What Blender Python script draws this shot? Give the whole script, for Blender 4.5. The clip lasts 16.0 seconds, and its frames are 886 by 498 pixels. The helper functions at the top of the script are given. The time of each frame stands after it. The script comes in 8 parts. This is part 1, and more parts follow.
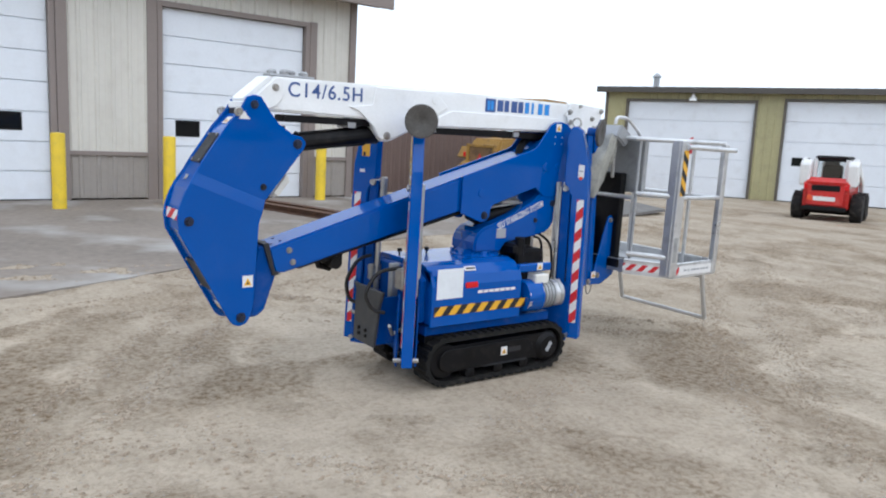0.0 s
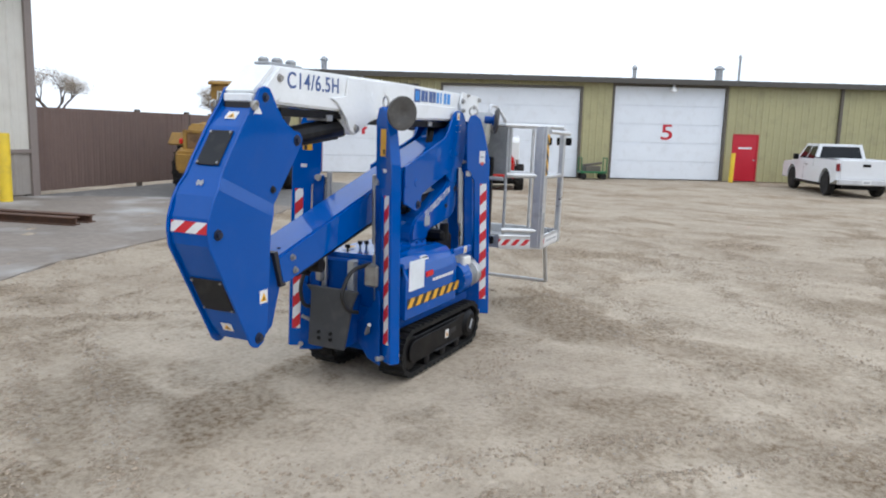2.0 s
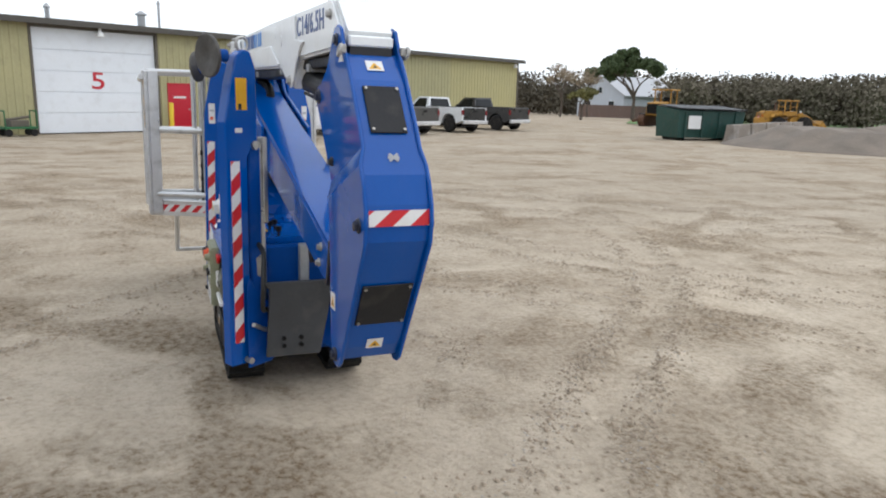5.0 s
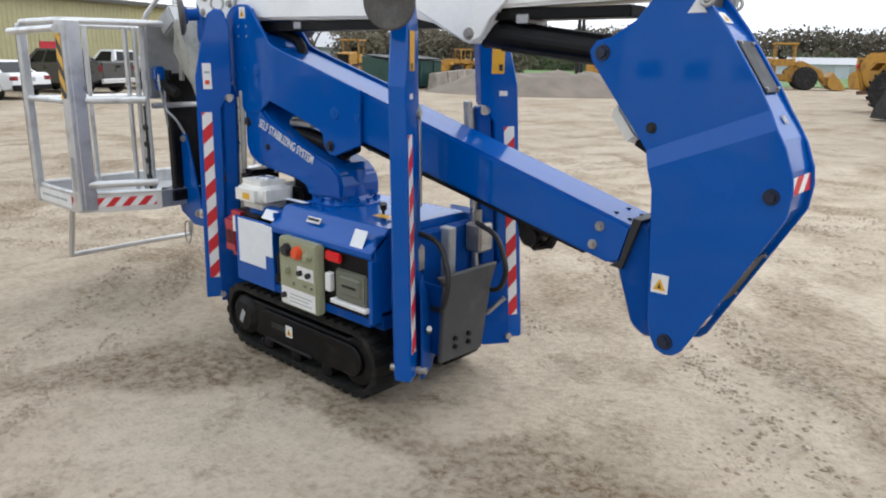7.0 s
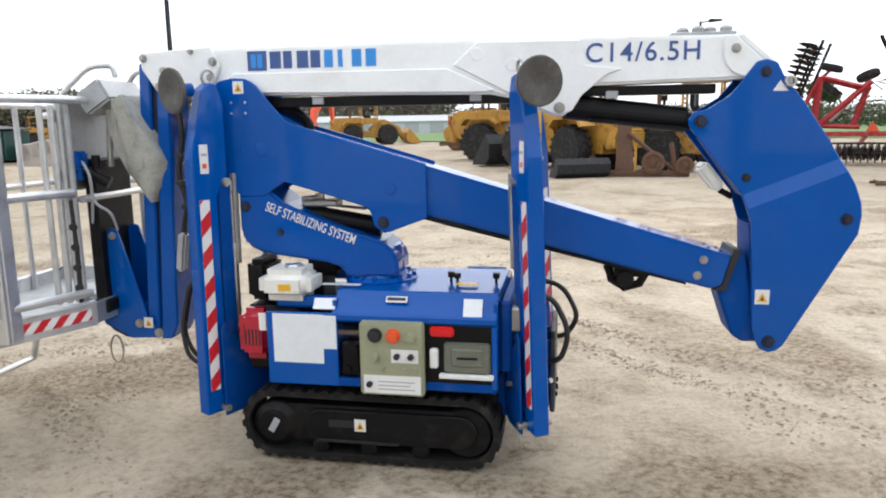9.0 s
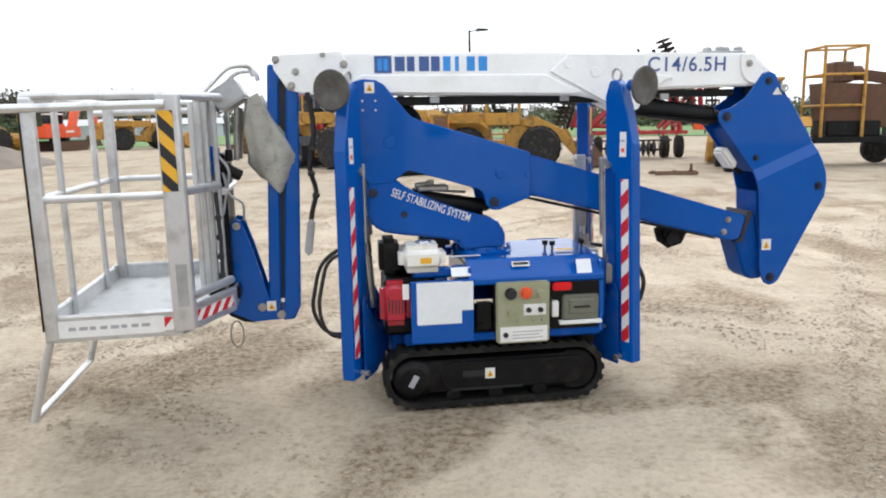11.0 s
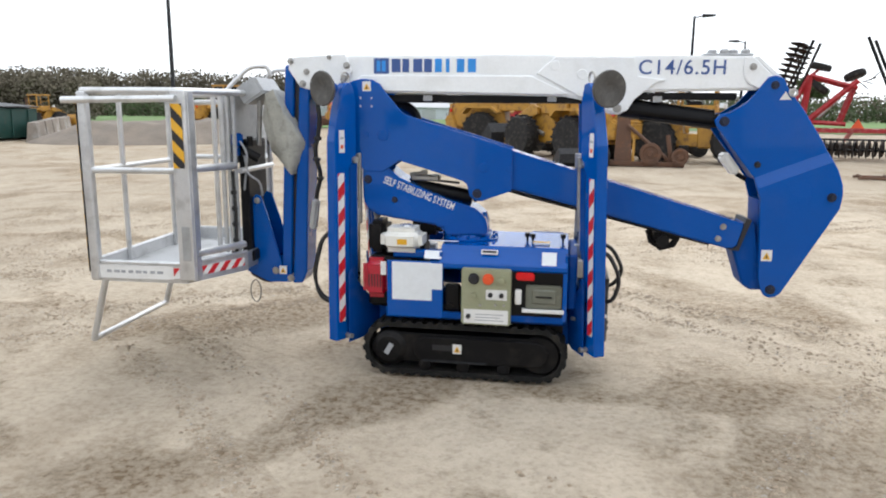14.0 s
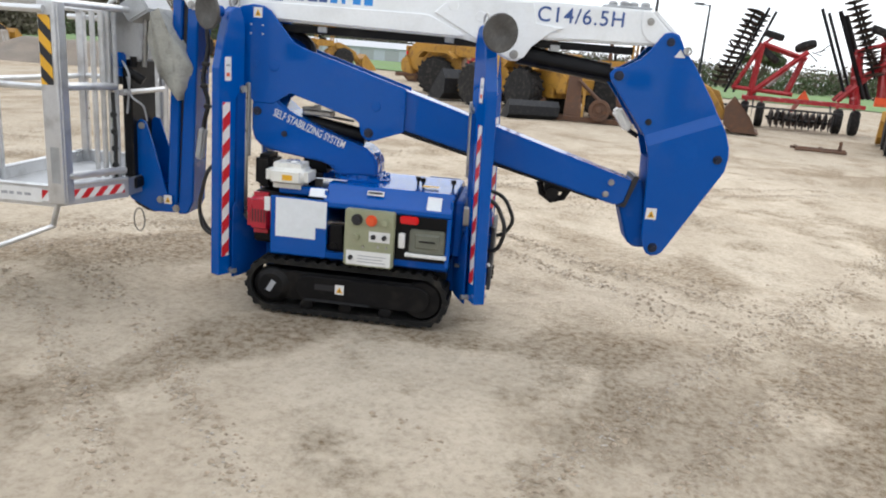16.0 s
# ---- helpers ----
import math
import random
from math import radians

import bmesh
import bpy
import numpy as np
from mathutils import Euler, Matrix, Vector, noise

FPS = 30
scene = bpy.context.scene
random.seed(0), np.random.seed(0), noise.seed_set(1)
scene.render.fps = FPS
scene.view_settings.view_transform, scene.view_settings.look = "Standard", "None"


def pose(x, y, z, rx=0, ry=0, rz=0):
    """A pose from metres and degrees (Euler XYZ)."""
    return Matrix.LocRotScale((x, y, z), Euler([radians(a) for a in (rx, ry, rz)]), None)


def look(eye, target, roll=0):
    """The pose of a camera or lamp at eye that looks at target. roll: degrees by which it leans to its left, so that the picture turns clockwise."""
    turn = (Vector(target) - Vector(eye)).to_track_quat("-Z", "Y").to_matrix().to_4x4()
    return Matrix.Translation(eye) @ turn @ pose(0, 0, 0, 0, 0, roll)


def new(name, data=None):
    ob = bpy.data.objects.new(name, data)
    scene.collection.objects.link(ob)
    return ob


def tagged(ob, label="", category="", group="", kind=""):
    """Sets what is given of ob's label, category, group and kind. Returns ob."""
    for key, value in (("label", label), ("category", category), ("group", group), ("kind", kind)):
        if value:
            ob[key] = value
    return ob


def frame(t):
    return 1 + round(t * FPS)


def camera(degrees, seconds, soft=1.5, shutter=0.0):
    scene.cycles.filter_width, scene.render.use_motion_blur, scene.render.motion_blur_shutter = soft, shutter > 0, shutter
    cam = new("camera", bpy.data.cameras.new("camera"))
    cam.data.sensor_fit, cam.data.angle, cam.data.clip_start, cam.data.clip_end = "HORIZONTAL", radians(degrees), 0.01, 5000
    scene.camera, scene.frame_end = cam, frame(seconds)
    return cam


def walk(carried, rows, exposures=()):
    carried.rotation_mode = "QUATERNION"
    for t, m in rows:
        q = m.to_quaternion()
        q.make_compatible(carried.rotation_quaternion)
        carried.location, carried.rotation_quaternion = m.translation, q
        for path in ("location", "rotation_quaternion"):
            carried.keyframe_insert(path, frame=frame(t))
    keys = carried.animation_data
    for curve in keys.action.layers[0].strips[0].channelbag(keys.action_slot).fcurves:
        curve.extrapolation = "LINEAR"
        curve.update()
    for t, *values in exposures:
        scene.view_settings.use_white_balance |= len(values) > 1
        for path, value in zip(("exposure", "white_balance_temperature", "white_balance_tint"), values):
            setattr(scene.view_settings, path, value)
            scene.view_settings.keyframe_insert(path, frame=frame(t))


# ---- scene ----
cam = camera(63.22, 16.0, 2.0)
PATH = [
    (0, (3.161, 4.086, 1.699), (2.013, 2.481, 1.376), 3.25),
    (0.5, (3.506, 3.699, 1.689), (2.198, 2.224, 1.356), 2.17),
    (1, (3.915, 3.389, 1.700), (2.420, 2.102, 1.370), 2.45),
    (1.5, (4.207, 2.975, 1.658), (2.552, 1.904, 1.317), 2.37),
    (2, (4.534, 2.548, 1.663), (2.759, 1.685, 1.336), 2.28),
    (2.5, (4.768, 1.995, 1.632), (2.899, 1.365, 1.297), 2.80),
    (3, (4.958, 1.505, 1.614), (3.036, 1.085, 1.254), 4.18),
    (3.5, (4.936, 0.940, 1.593), (2.980, 0.813, 1.198), 4.26),
    (4, (4.875, 0.439, 1.602), (2.921, 0.600, 1.207), 4.88),
    (6.3, (3.480, -2.014, 1.527), (1.996, -0.773, 1.020), 1.74),
    (6.5, (3.321, -2.152, 1.531), (1.887, -0.859, 1.011), 2.92),
    (7, (2.824, -2.386, 1.537), (1.508, -0.966, 1.033), 1.01),
    (7.5, (2.289, -2.584, 1.537), (1.094, -1.033, 1.130), 2.20),
    (8, (1.831, -2.868, 1.605), (0.850, -1.159, 1.259), 2.76),
    (8.2, (1.648, -2.967, 1.584), (0.787, -1.195, 1.240), 1.27),
    (10.3, (-0.283, -4.165, 1.604), (-0.107, -2.203, 1.254), 2.33),
    (10.5, (-0.460, -4.197, 1.642), (-0.255, -2.242, 1.277), 2.25),
    (11, (-0.849, -4.174, 1.579), (-0.585, -2.222, 1.232), -1.16),
    (11.5, (-1.236, -4.208, 1.569), (-0.803, -2.298, 1.164), 1.77),
    (12, (-1.339, -4.231, 1.614), (-0.774, -2.369, 1.151), 1.92),
    (12.5, (-1.104, -4.311, 1.664), (-0.617, -2.435, 1.172), 2.00),
    (13, (-0.497, -4.480, 1.619), (-0.309, -2.539, 1.178), 1.89),
    (13.5, (0.045, -4.562, 1.650), (-0.053, -2.608, 1.232), 1.33),
    (14, (0.537, -4.565, 1.628), (0.206, -2.629, 1.250), 0.42),
    (14.5, (0.950, -4.494, 1.670), (0.504, -2.584, 1.276), -1.38),
    (15, (0.911, -4.483, 1.628), (0.637, -2.540, 1.238), -1.41),
    (15.5, (0.989, -4.453, 1.663), (0.730, -2.531, 1.174), 5.49),
    (16, (0.949, -4.453, 1.607), (0.749, -2.531, 1.091), 4.63),
]
EXPOSURES = [(0, 0.13, 5930, 10), (2.5, 0.08, 6050, 10), (4.0, 0.06, 6270, 10), (6.5, 0.12, 6330, 10), (7.0, 0.32, 6330, 10), (8.0, 0.50, 6370, 10), (10.5, 0.57, 6480, 10), (12.5, 0.53, 6430, 10), (16.0, 0.44, 6420, 10)]
walk(cam, [(t, look(eye, target, roll)) for t, eye, target, roll in PATH], EXPOSURES)

from mathutils import Quaternion

# ---- world, sun, exposure ----
world = bpy.data.worlds.new("overcast_sky")
scene.world = world
world.use_nodes = True
wn, wl = world.node_tree.nodes, world.node_tree.links
sky = wn.new("ShaderNodeTexSky")
sky.sky_type, sky.sun_disc = "NISHITA", False
sky.sun_elevation, sky.sun_rotation = radians(53), radians(15)
sky.dust_density, sky.air_density = 3.0, 1.0
cloud_noise = wn.new("ShaderNodeTexNoise")
cloud_noise.inputs["Scale"].default_value, cloud_noise.inputs["Detail"].default_value = 2.2, 5.0
cloud_ramp = wn.new("ShaderNodeValToRGB")
cloud_ramp.color_ramp.elements[0].position, cloud_ramp.color_ramp.elements[0].color = 0.3, (0.86, 0.93, 1.02, 1)
cloud_ramp.color_ramp.elements[1].position, cloud_ramp.color_ramp.elements[1].color = 0.72, (1.1, 1.12, 1.13, 1)
sky_gain = wn.new("ShaderNodeMixRGB")
sky_gain.blend_type, sky_gain.inputs[0].default_value = "MULTIPLY", 1.0
sky_gain.inputs[2].default_value = (0.1, 0.1, 0.1, 1)
veil = wn.new("ShaderNodeMixRGB")
veil.inputs[0].default_value = 0.85
wl.new(cloud_noise.outputs["Fac"], cloud_ramp.inputs["Fac"])
wl.new(sky.outputs["Color"], sky_gain.inputs[1])
wl.new(sky_gain.outputs["Color"], veil.inputs[1])
wl.new(cloud_ramp.outputs["Color"], veil.inputs[2])
wl.new(veil.outputs["Color"], wn["Background"].inputs["Color"])
wn["Background"].inputs["Strength"].default_value = 1.27

sun_data = bpy.data.lights.new("sun", "SUN")
sun_data.energy, sun_data.angle, sun_data.color = 0.6, radians(60), (1.0, 0.95, 0.88)
sun = new("sun", sun_data)
sun.matrix_world = look((5, 19, 26), (0, 0, 0))


# ---- materials ----
def mat(name, color, rough=0.5, metal=0.0, vary=0.15, scale=6.0, fine=60.0, bump=0.0, bump_scale=80.0, dirt=None, dirt_amount=0.35, coat=0.0, spec=0.5, dirt_scale=None):
    """Paint, metal or rubber with broad and fine variation, optional dirt with a shape of its own and fine relief."""
    m = bpy.data.materials.new(name)
    m.use_nodes = True
    n, l = m.node_tree.nodes, m.node_tree.links
    b = n["Principled BSDF"]
    geo = n.new("ShaderNodeNewGeometry")
    wide = n.new("ShaderNodeTexNoise")
    wide.inputs["Scale"].default_value, wide.inputs["Detail"].default_value = scale, 4
    small = n.new("ShaderNodeTexNoise")
    small.inputs["Scale"].default_value, small.inputs["Detail"].default_value = fine, 3
    l.new(geo.outputs["Position"], wide.inputs["Vector"])
    l.new(geo.outputs["Position"], small.inputs["Vector"])
    ramp = n.new("ShaderNodeValToRGB")
    lo, hi = [tuple(max(0.0, min(1.0, c * k)) for c in color) + (1,) for k in (1 - vary, 1 + vary)]
    ramp.color_ramp.elements[0].position, ramp.color_ramp.elements[0].color = 0.3, lo
    ramp.color_ramp.elements[1].position, ramp.color_ramp.elements[1].color = 0.7, hi
    add = n.new("ShaderNodeMixRGB")
    add.inputs[0].default_value = 0.4
    l.new(wide.outputs["Fac"], add.inputs[1])
    l.new(small.outputs["Fac"], add.inputs[2])
    l.new(add.outputs["Color"], ramp.inputs["Fac"])
    out = ramp.outputs["Color"]
    rr = n.new("ShaderNodeMapRange")
    rr.inputs["From Min"].default_value, rr.inputs["From Max"].default_value = 0.3, 0.7
    rr.inputs["To Min"].default_value, rr.inputs["To Max"].default_value = max(0.03, rough * 0.8), min(1.0, rough * 1.25)
    l.new(wide.outputs["Fac"], rr.inputs["Value"])
    l.new(rr.outputs["Result"], b.inputs["Roughness"])
    if dirt:
        d = n.new("ShaderNodeTexNoise")
        d.inputs["Scale"].default_value, d.inputs["Detail"].default_value = dirt_scale or scale * 1.7 + 1.3, 8
        l.new(geo.outputs["Position"], d.inputs["Vector"])
        dr = n.new("ShaderNodeValToRGB")
        dr.color_ramp.elements[0].position = 0.52
        dr.color_ramp.elements[1].position = 0.72
        dr.color_ramp.elements[1].color = (dirt_amount, dirt_amount, dirt_amount, 1)
        l.new(d.outputs["Fac"], dr.inputs["Fac"])
        mx = n.new("ShaderNodeMixRGB")
        mx.inputs[2].default_value = (*dirt, 1)
        l.new(dr.outputs["Color"], mx.inputs[0])
        l.new(out, mx.inputs[1])
        out = mx.outputs["Color"]
    l.new(out, b.inputs["Base Color"])
    b.inputs["Metallic"].default_value = metal
    b.inputs["Coat Weight"].default_value = coat
    b.inputs["Coat Roughness"].default_value = 0.05
    b.inputs["Specular IOR Level"].default_value = spec
    if bump:
        bn = n.new("ShaderNodeTexNoise")
        bn.inputs["Scale"].default_value, bn.inputs["Detail"].default_value = bump_scale, 6
        l.new(geo.outputs["Position"], bn.inputs["Vector"])
        bp = n.new("ShaderNodeBump")
        bp.inputs["Strength"].default_value, bp.inputs["Distance"].default_value = bump, 0.01
        l.new(bn.outputs["Fac"], bp.inputs["Height"])
        l.new(bp.outputs["Normal"], b.inputs["Normal"])
    return m


DUST = (0.42, 0.36, 0.28)
BLUE = mat("blue_paint", (0.0, 0.076, 0.355), 0.22, 0, 0.06, 3, 90, 0.02, 9, DUST, 0.015, 0.55, 0.05)
BLUE2 = mat("blue_paint_worn", (0.001, 0.056, 0.27), 0.45, 0, 0.1, 5, 90, 0.05, 140, DUST, 0.05, 0.0, 0.1)
WHITE = mat("white_paint", (0.83, 0.845, 0.85), 0.34, 0, 0.06, 3, 60, 0.02, 120, (0.5, 0.48, 0.42), 0.16, 0.25)
BLACK = mat("black_paint", (0.004, 0.004, 0.005), 0.45, 0, 0.3, 6, 80, 0.05, 120, DUST, 0.025, 0.0, 0.2)
RUBBER = mat("track_rubber", (0.009, 0.009, 0.009), 0.7, 0, 0.3, 8, 90, 0.25, 160, DUST, 0.05, 0.0, 0.25)
TYRE = mat("tyre_rubber", (0.017, 0.016, 0.016), 0.85, 0, 0.3, 4, 60, 0.2, 90, DUST, 0.1, 0.0, 0.3)
GREYM = mat("grey_steel_plate", (0.016, 0.017, 0.020), 0.5, 0.0, 0.2, 6, 90, 0.08, 120, DUST, 0.05, 0.0, 0.25)
PLATE = mat("mid_grey_plate", (0.048, 0.05, 0.054), 0.45, 0.0, 0.15, 6, 90, 0.06, 120, DUST, 0.05, 0.0, 0.35)
ALU = mat("aluminium", (0.64, 0.645, 0.65), 0.34, 0.7, 0.14, 5, 120, 0.06, 160, (0.2, 0.195, 0.185), 0.4)
ALUD = mat("aluminium_worn", (0.42, 0.43, 0.44), 0.5, 0.6, 0.2, 4, 100, 0.08, 160, (0.14, 0.14, 0.14), 0.4)
CHROME = mat("zinc_rod", (0.55, 0.54, 0.52), 0.3, 0.9, 0.12, 8, 90)
STEEL = mat("bare_steel", (0.4, 0.39, 0.37), 0.42, 0.8, 0.2, 8, 90, 0.1, 120, (0.16, 0.1, 0.06), 0.35)
RED = mat("red_film", (0.55, 0.012, 0.02), 0.4, 0, 0.08, 8, 60)
TAPEW = mat("white_film", (0.74, 0.74, 0.73), 0.4, 0, 0.06, 8, 60, 0, 80, DUST, 0.12)
PAPER = mat("white_sheet", (0.72, 0.75, 0.78), 0.55, 0, 0.05, 10, 40, 0.04, 30)
YELLOW = mat("yellow_film", (0.75, 0.40, 0.02), 0.45, 0, 0.08, 8, 60, 0, 80, DUST, 0.12)
INK = mat("dark_print", (0.015, 0.015, 0.018), 0.5, 0, 0.1)
NAVY = mat("navy_print", (0.045, 0.095, 0.28), 0.4, 0, 0.08)
SKYB = mat("light_blue_print", (0.03, 0.26, 0.70), 0.4, 0, 0.08)
GREYT = mat("grey_print", (0.35, 0.36, 0.38), 0.5, 0, 0.1)
TANK = mat("cream_tank_plastic", (0.74, 0.73, 0.68), 0.4, 0, 0.08, 6, 60, 0, 80, (0.2, 0.17, 0.12), 0.25)
ENGRED = mat("red_engine_cover", (0.40, 0.005, 0.025), 0.3, 0, 0.12, 8, 60, 0, 80, (0.05, 0.02, 0.02), 0.3, 0.5)
BATT = mat("dull_grey_green_case", (0.13, 0.135, 0.105), 0.5, 0, 0.15, 8, 60, 0.05, 80, DUST, 0.1)
PANEL = mat("khaki_control_panel", (0.30, 0.31, 0.20), 0.5, 0, 0.1, 8, 60, 0.05, 80, DUST, 0.15)
CANVAS = mat("grey_canvas", (0.40, 0.40, 0.36), 0.9, 0, 0.2, 14, 90, 0.4, 90, (0.13, 0.13, 0.11), 0.4)
HOSE = mat("hydraulic_hose", (0.012, 0.012, 0.012), 0.5, 0, 0.3)
LAMPDARK = mat("dark_red_lens", (0.20, 0.008, 0.012), 0.25, 0, 0.1)
LAMPRED = mat("red_lens", (0.62, 0.008, 0.012), 0.2, 0, 0.06)
ORANGE = mat("orange_paint", (0.70, 0.085, 0.02), 0.4, 0, 0.12, 3, 50, 0, 80, (0.12, 0.05, 0.03), 0.35)
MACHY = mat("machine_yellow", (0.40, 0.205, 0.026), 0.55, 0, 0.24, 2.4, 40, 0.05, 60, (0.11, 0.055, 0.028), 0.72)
PANE = mat("clear_glass", (0.82, 0.86, 0.86), 0.03, 0, 0.02, 2, 20)
PANE.node_tree.nodes["Principled BSDF"].inputs["Transmission Weight"].default_value = 1.0
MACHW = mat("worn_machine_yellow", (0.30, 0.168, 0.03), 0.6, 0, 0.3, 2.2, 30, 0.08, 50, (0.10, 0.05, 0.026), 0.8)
BROWNM = mat("rust_brown_paint", (0.20, 0.115, 0.05), 0.7, 0, 0.35, 2.5, 30, 0.12, 50, (0.05, 0.03, 0.02), 0.7)
BOLTD = mat("dark_bolt", (0.02, 0.026, 0.05), 0.4, 0.3, 0.2)
DISCM = mat("earth_dark_disc_steel", (0.045, 0.035, 0.03), 0.6, 0.4, 0.4, 3, 40, 0.1, 60, (0.16, 0.08, 0.05), 0.4)
RUST = mat("rusty_steel", (0.115, 0.062, 0.04), 0.8, 0.2, 0.35, 3, 50, 0.3, 60, (0.2, 0.09, 0.04), 0.5)
FARMRED = mat("farm_red_paint", (0.34, 0.014, 0.02), 0.45, 0, 0.18, 3, 40, 0, 60, DUST, 0.2)
FARMREDB = mat("bright_red_paint", (0.52, 0.015, 0.012), 0.35, 0, 0.1, 3, 40, 0, 60, DUST, 0.12, 0.2)
GREEN = mat("green_paint", (0.02, 0.14, 0.05), 0.5, 0, 0.2, 3, 40)
DGREEN = mat("dark_green_steel", (0.012, 0.055, 0.045), 0.5, 0, 0.25, 3, 40, 0.1, 40, (0.08, 0.06, 0.04), 0.3)
BOLLARD = mat("bollard_yellow", (0.78, 0.55, 0.03), 0.5, 0, 0.1, 4, 50, 0.05, 60, (0.35, 0.25, 0.08), 0.25)
CARWHITE = mat("car_white_paint", (0.74, 0.75, 0.76), 0.35, 0, 0.05, 3, 40, 0, 60, DUST, 0.05, 0.25, 0.3)
CARGREY = mat("car_grey_paint", (0.07, 0.068, 0.065), 0.3, 0.2, 0.12, 3, 40, 0, 60, DUST, 0.05, 0.5)
CARBLACK = mat("car_black_paint", (0.02, 0.019, 0.019), 0.3, 0, 0.15, 3, 40, 0, 60, DUST, 0.05, 0.5)
GLASSD = mat("dark_window_glass", (0.008, 0.009, 0.01), 0.06, 0, 0.1, 2, 20, spec=0.3)
SIDING = mat("olive_metal_siding", (0.40, 0.37, 0.20), 0.5, 0, 0.10, 0.7, 14, 0.05, 30, (0.26, 0.23, 0.14), 0.35)
TRIMO = mat("brown_trim", (0.11, 0.095, 0.075), 0.5, 0, 0.15, 2, 30)
TAN = mat("tan_metal_siding", (0.63, 0.605, 0.54), 0.5, 0, 0.05, 0.6, 12, 0.03, 30, (0.46, 0.42, 0.36), 0.25)
TAUPE = mat("taupe_wainscot_siding", (0.33, 0.30, 0.27), 0.55, 0, 0.08, 0.8, 12, 0.03, 30, (0.24, 0.21, 0.18), 0.3)
TAUPET = mat("taupe_trim", (0.24, 0.20, 0.18), 0.55, 0, 0.08, 1, 20)
DOORW = mat("white_sectional_door", (0.78, 0.815, 0.86), 0.45, 0, 0.04, 0.8, 20, 0.02, 40, (0.55, 0.55, 0.55), 0.2)
REDDOOR = mat("red_steel_door", (0.50, 0.012, 0.03), 0.4, 0, 0.08, 2, 30)
FENCE = mat("brown_sheet_fence", (0.17, 0.115, 0.095), 0.6, 0, 0.12, 0.8, 14, 0.05, 20, (0.12, 0.08, 0.07), 0.4)
ROOF = mat("dark_roof_metal", (0.085, 0.078, 0.068), 0.55, 0.2, 0.15, 1, 16)
HOUSEW = mat("house_pale_siding", (0.46, 0.49, 0.53), 0.6, 0, 0.08, 1, 10)
GALV = mat("galvanised_steel", (0.38, 0.39, 0.40), 0.5, 0.6, 0.15, 3, 50)
ALLOY = mat("bright_alloy_rim", (0.58, 0.58, 0.59), 0.35, 0.25, 0.12, 6, 60, 0, 60, DUST, 0.2)
BARK = mat("bark", (0.09, 0.07, 0.055), 0.9, 0, 0.3, 6, 40, 0.5, 30)
LEAFG = mat("green_leaves", (0.085, 0.115, 0.055), 0.8, 0, 0.4, 0.2, 3, spec=0.2)
LEAFY = mat("autumn_leaves", (0.16, 0.15, 0.05), 0.7, 0, 0.4, 0.5, 6)
LEAFP = mat("pale_dry_twigs", (0.30, 0.24, 0.17), 0.9, 0, 0.3, 0.5, 6)
LEAFD = mat("far_wood_leaves", (0.135, 0.118, 0.088), 0.9, 0, 0.45, 0.06, 1, spec=0.1)
GRASS = mat("green_field", (0.10, 0.18, 0.042), 0.9, 0, 0.3, 0.06, 2)
CRUMB = mat("soil_crumb", (0.33, 0.262, 0.19), 0.95, 0, 0.45, 30, 200, 0.2, 200)
REDPAINT = mat("red_number_paint", (0.52, 0.015, 0.03), 0.5, 0, 0.1)
SIDINGP = mat("olive_metal_siding_newer", (0.44, 0.40, 0.20), 0.5, 0, 0.07, 0.7, 14, 0.05, 30, (0.33, 0.29, 0.15), 0.25)
ROOFL = mat("pale_roof_sheet", (0.42, 0.43, 0.45), 0.6, 0, 0.1, 1, 10)
HEAP = mat("heap_gravel", (0.19, 0.158, 0.128), 0.95, 0, 0.35, 1.2, 30, 0.8, 8)
STONE = mat("pebble_stone", (0.40, 0.36, 0.31), 0.85, 0, 0.4, 30, 200, 0.2, 200)
CONC = mat("concrete_apron", (0.245, 0.213, 0.183), 0.88, 0, 0.25, 0.6, 9, 0.25, 40, (0.44, 0.43, 0.41), 0.9, 0.0, 0.1, 0.7)
ASPH = mat("asphalt_strip", (0.155, 0.147, 0.138), 0.85, 0, 0.2, 0.8, 30, 0.4, 60, (0.30, 0.28, 0.25), 0.5)


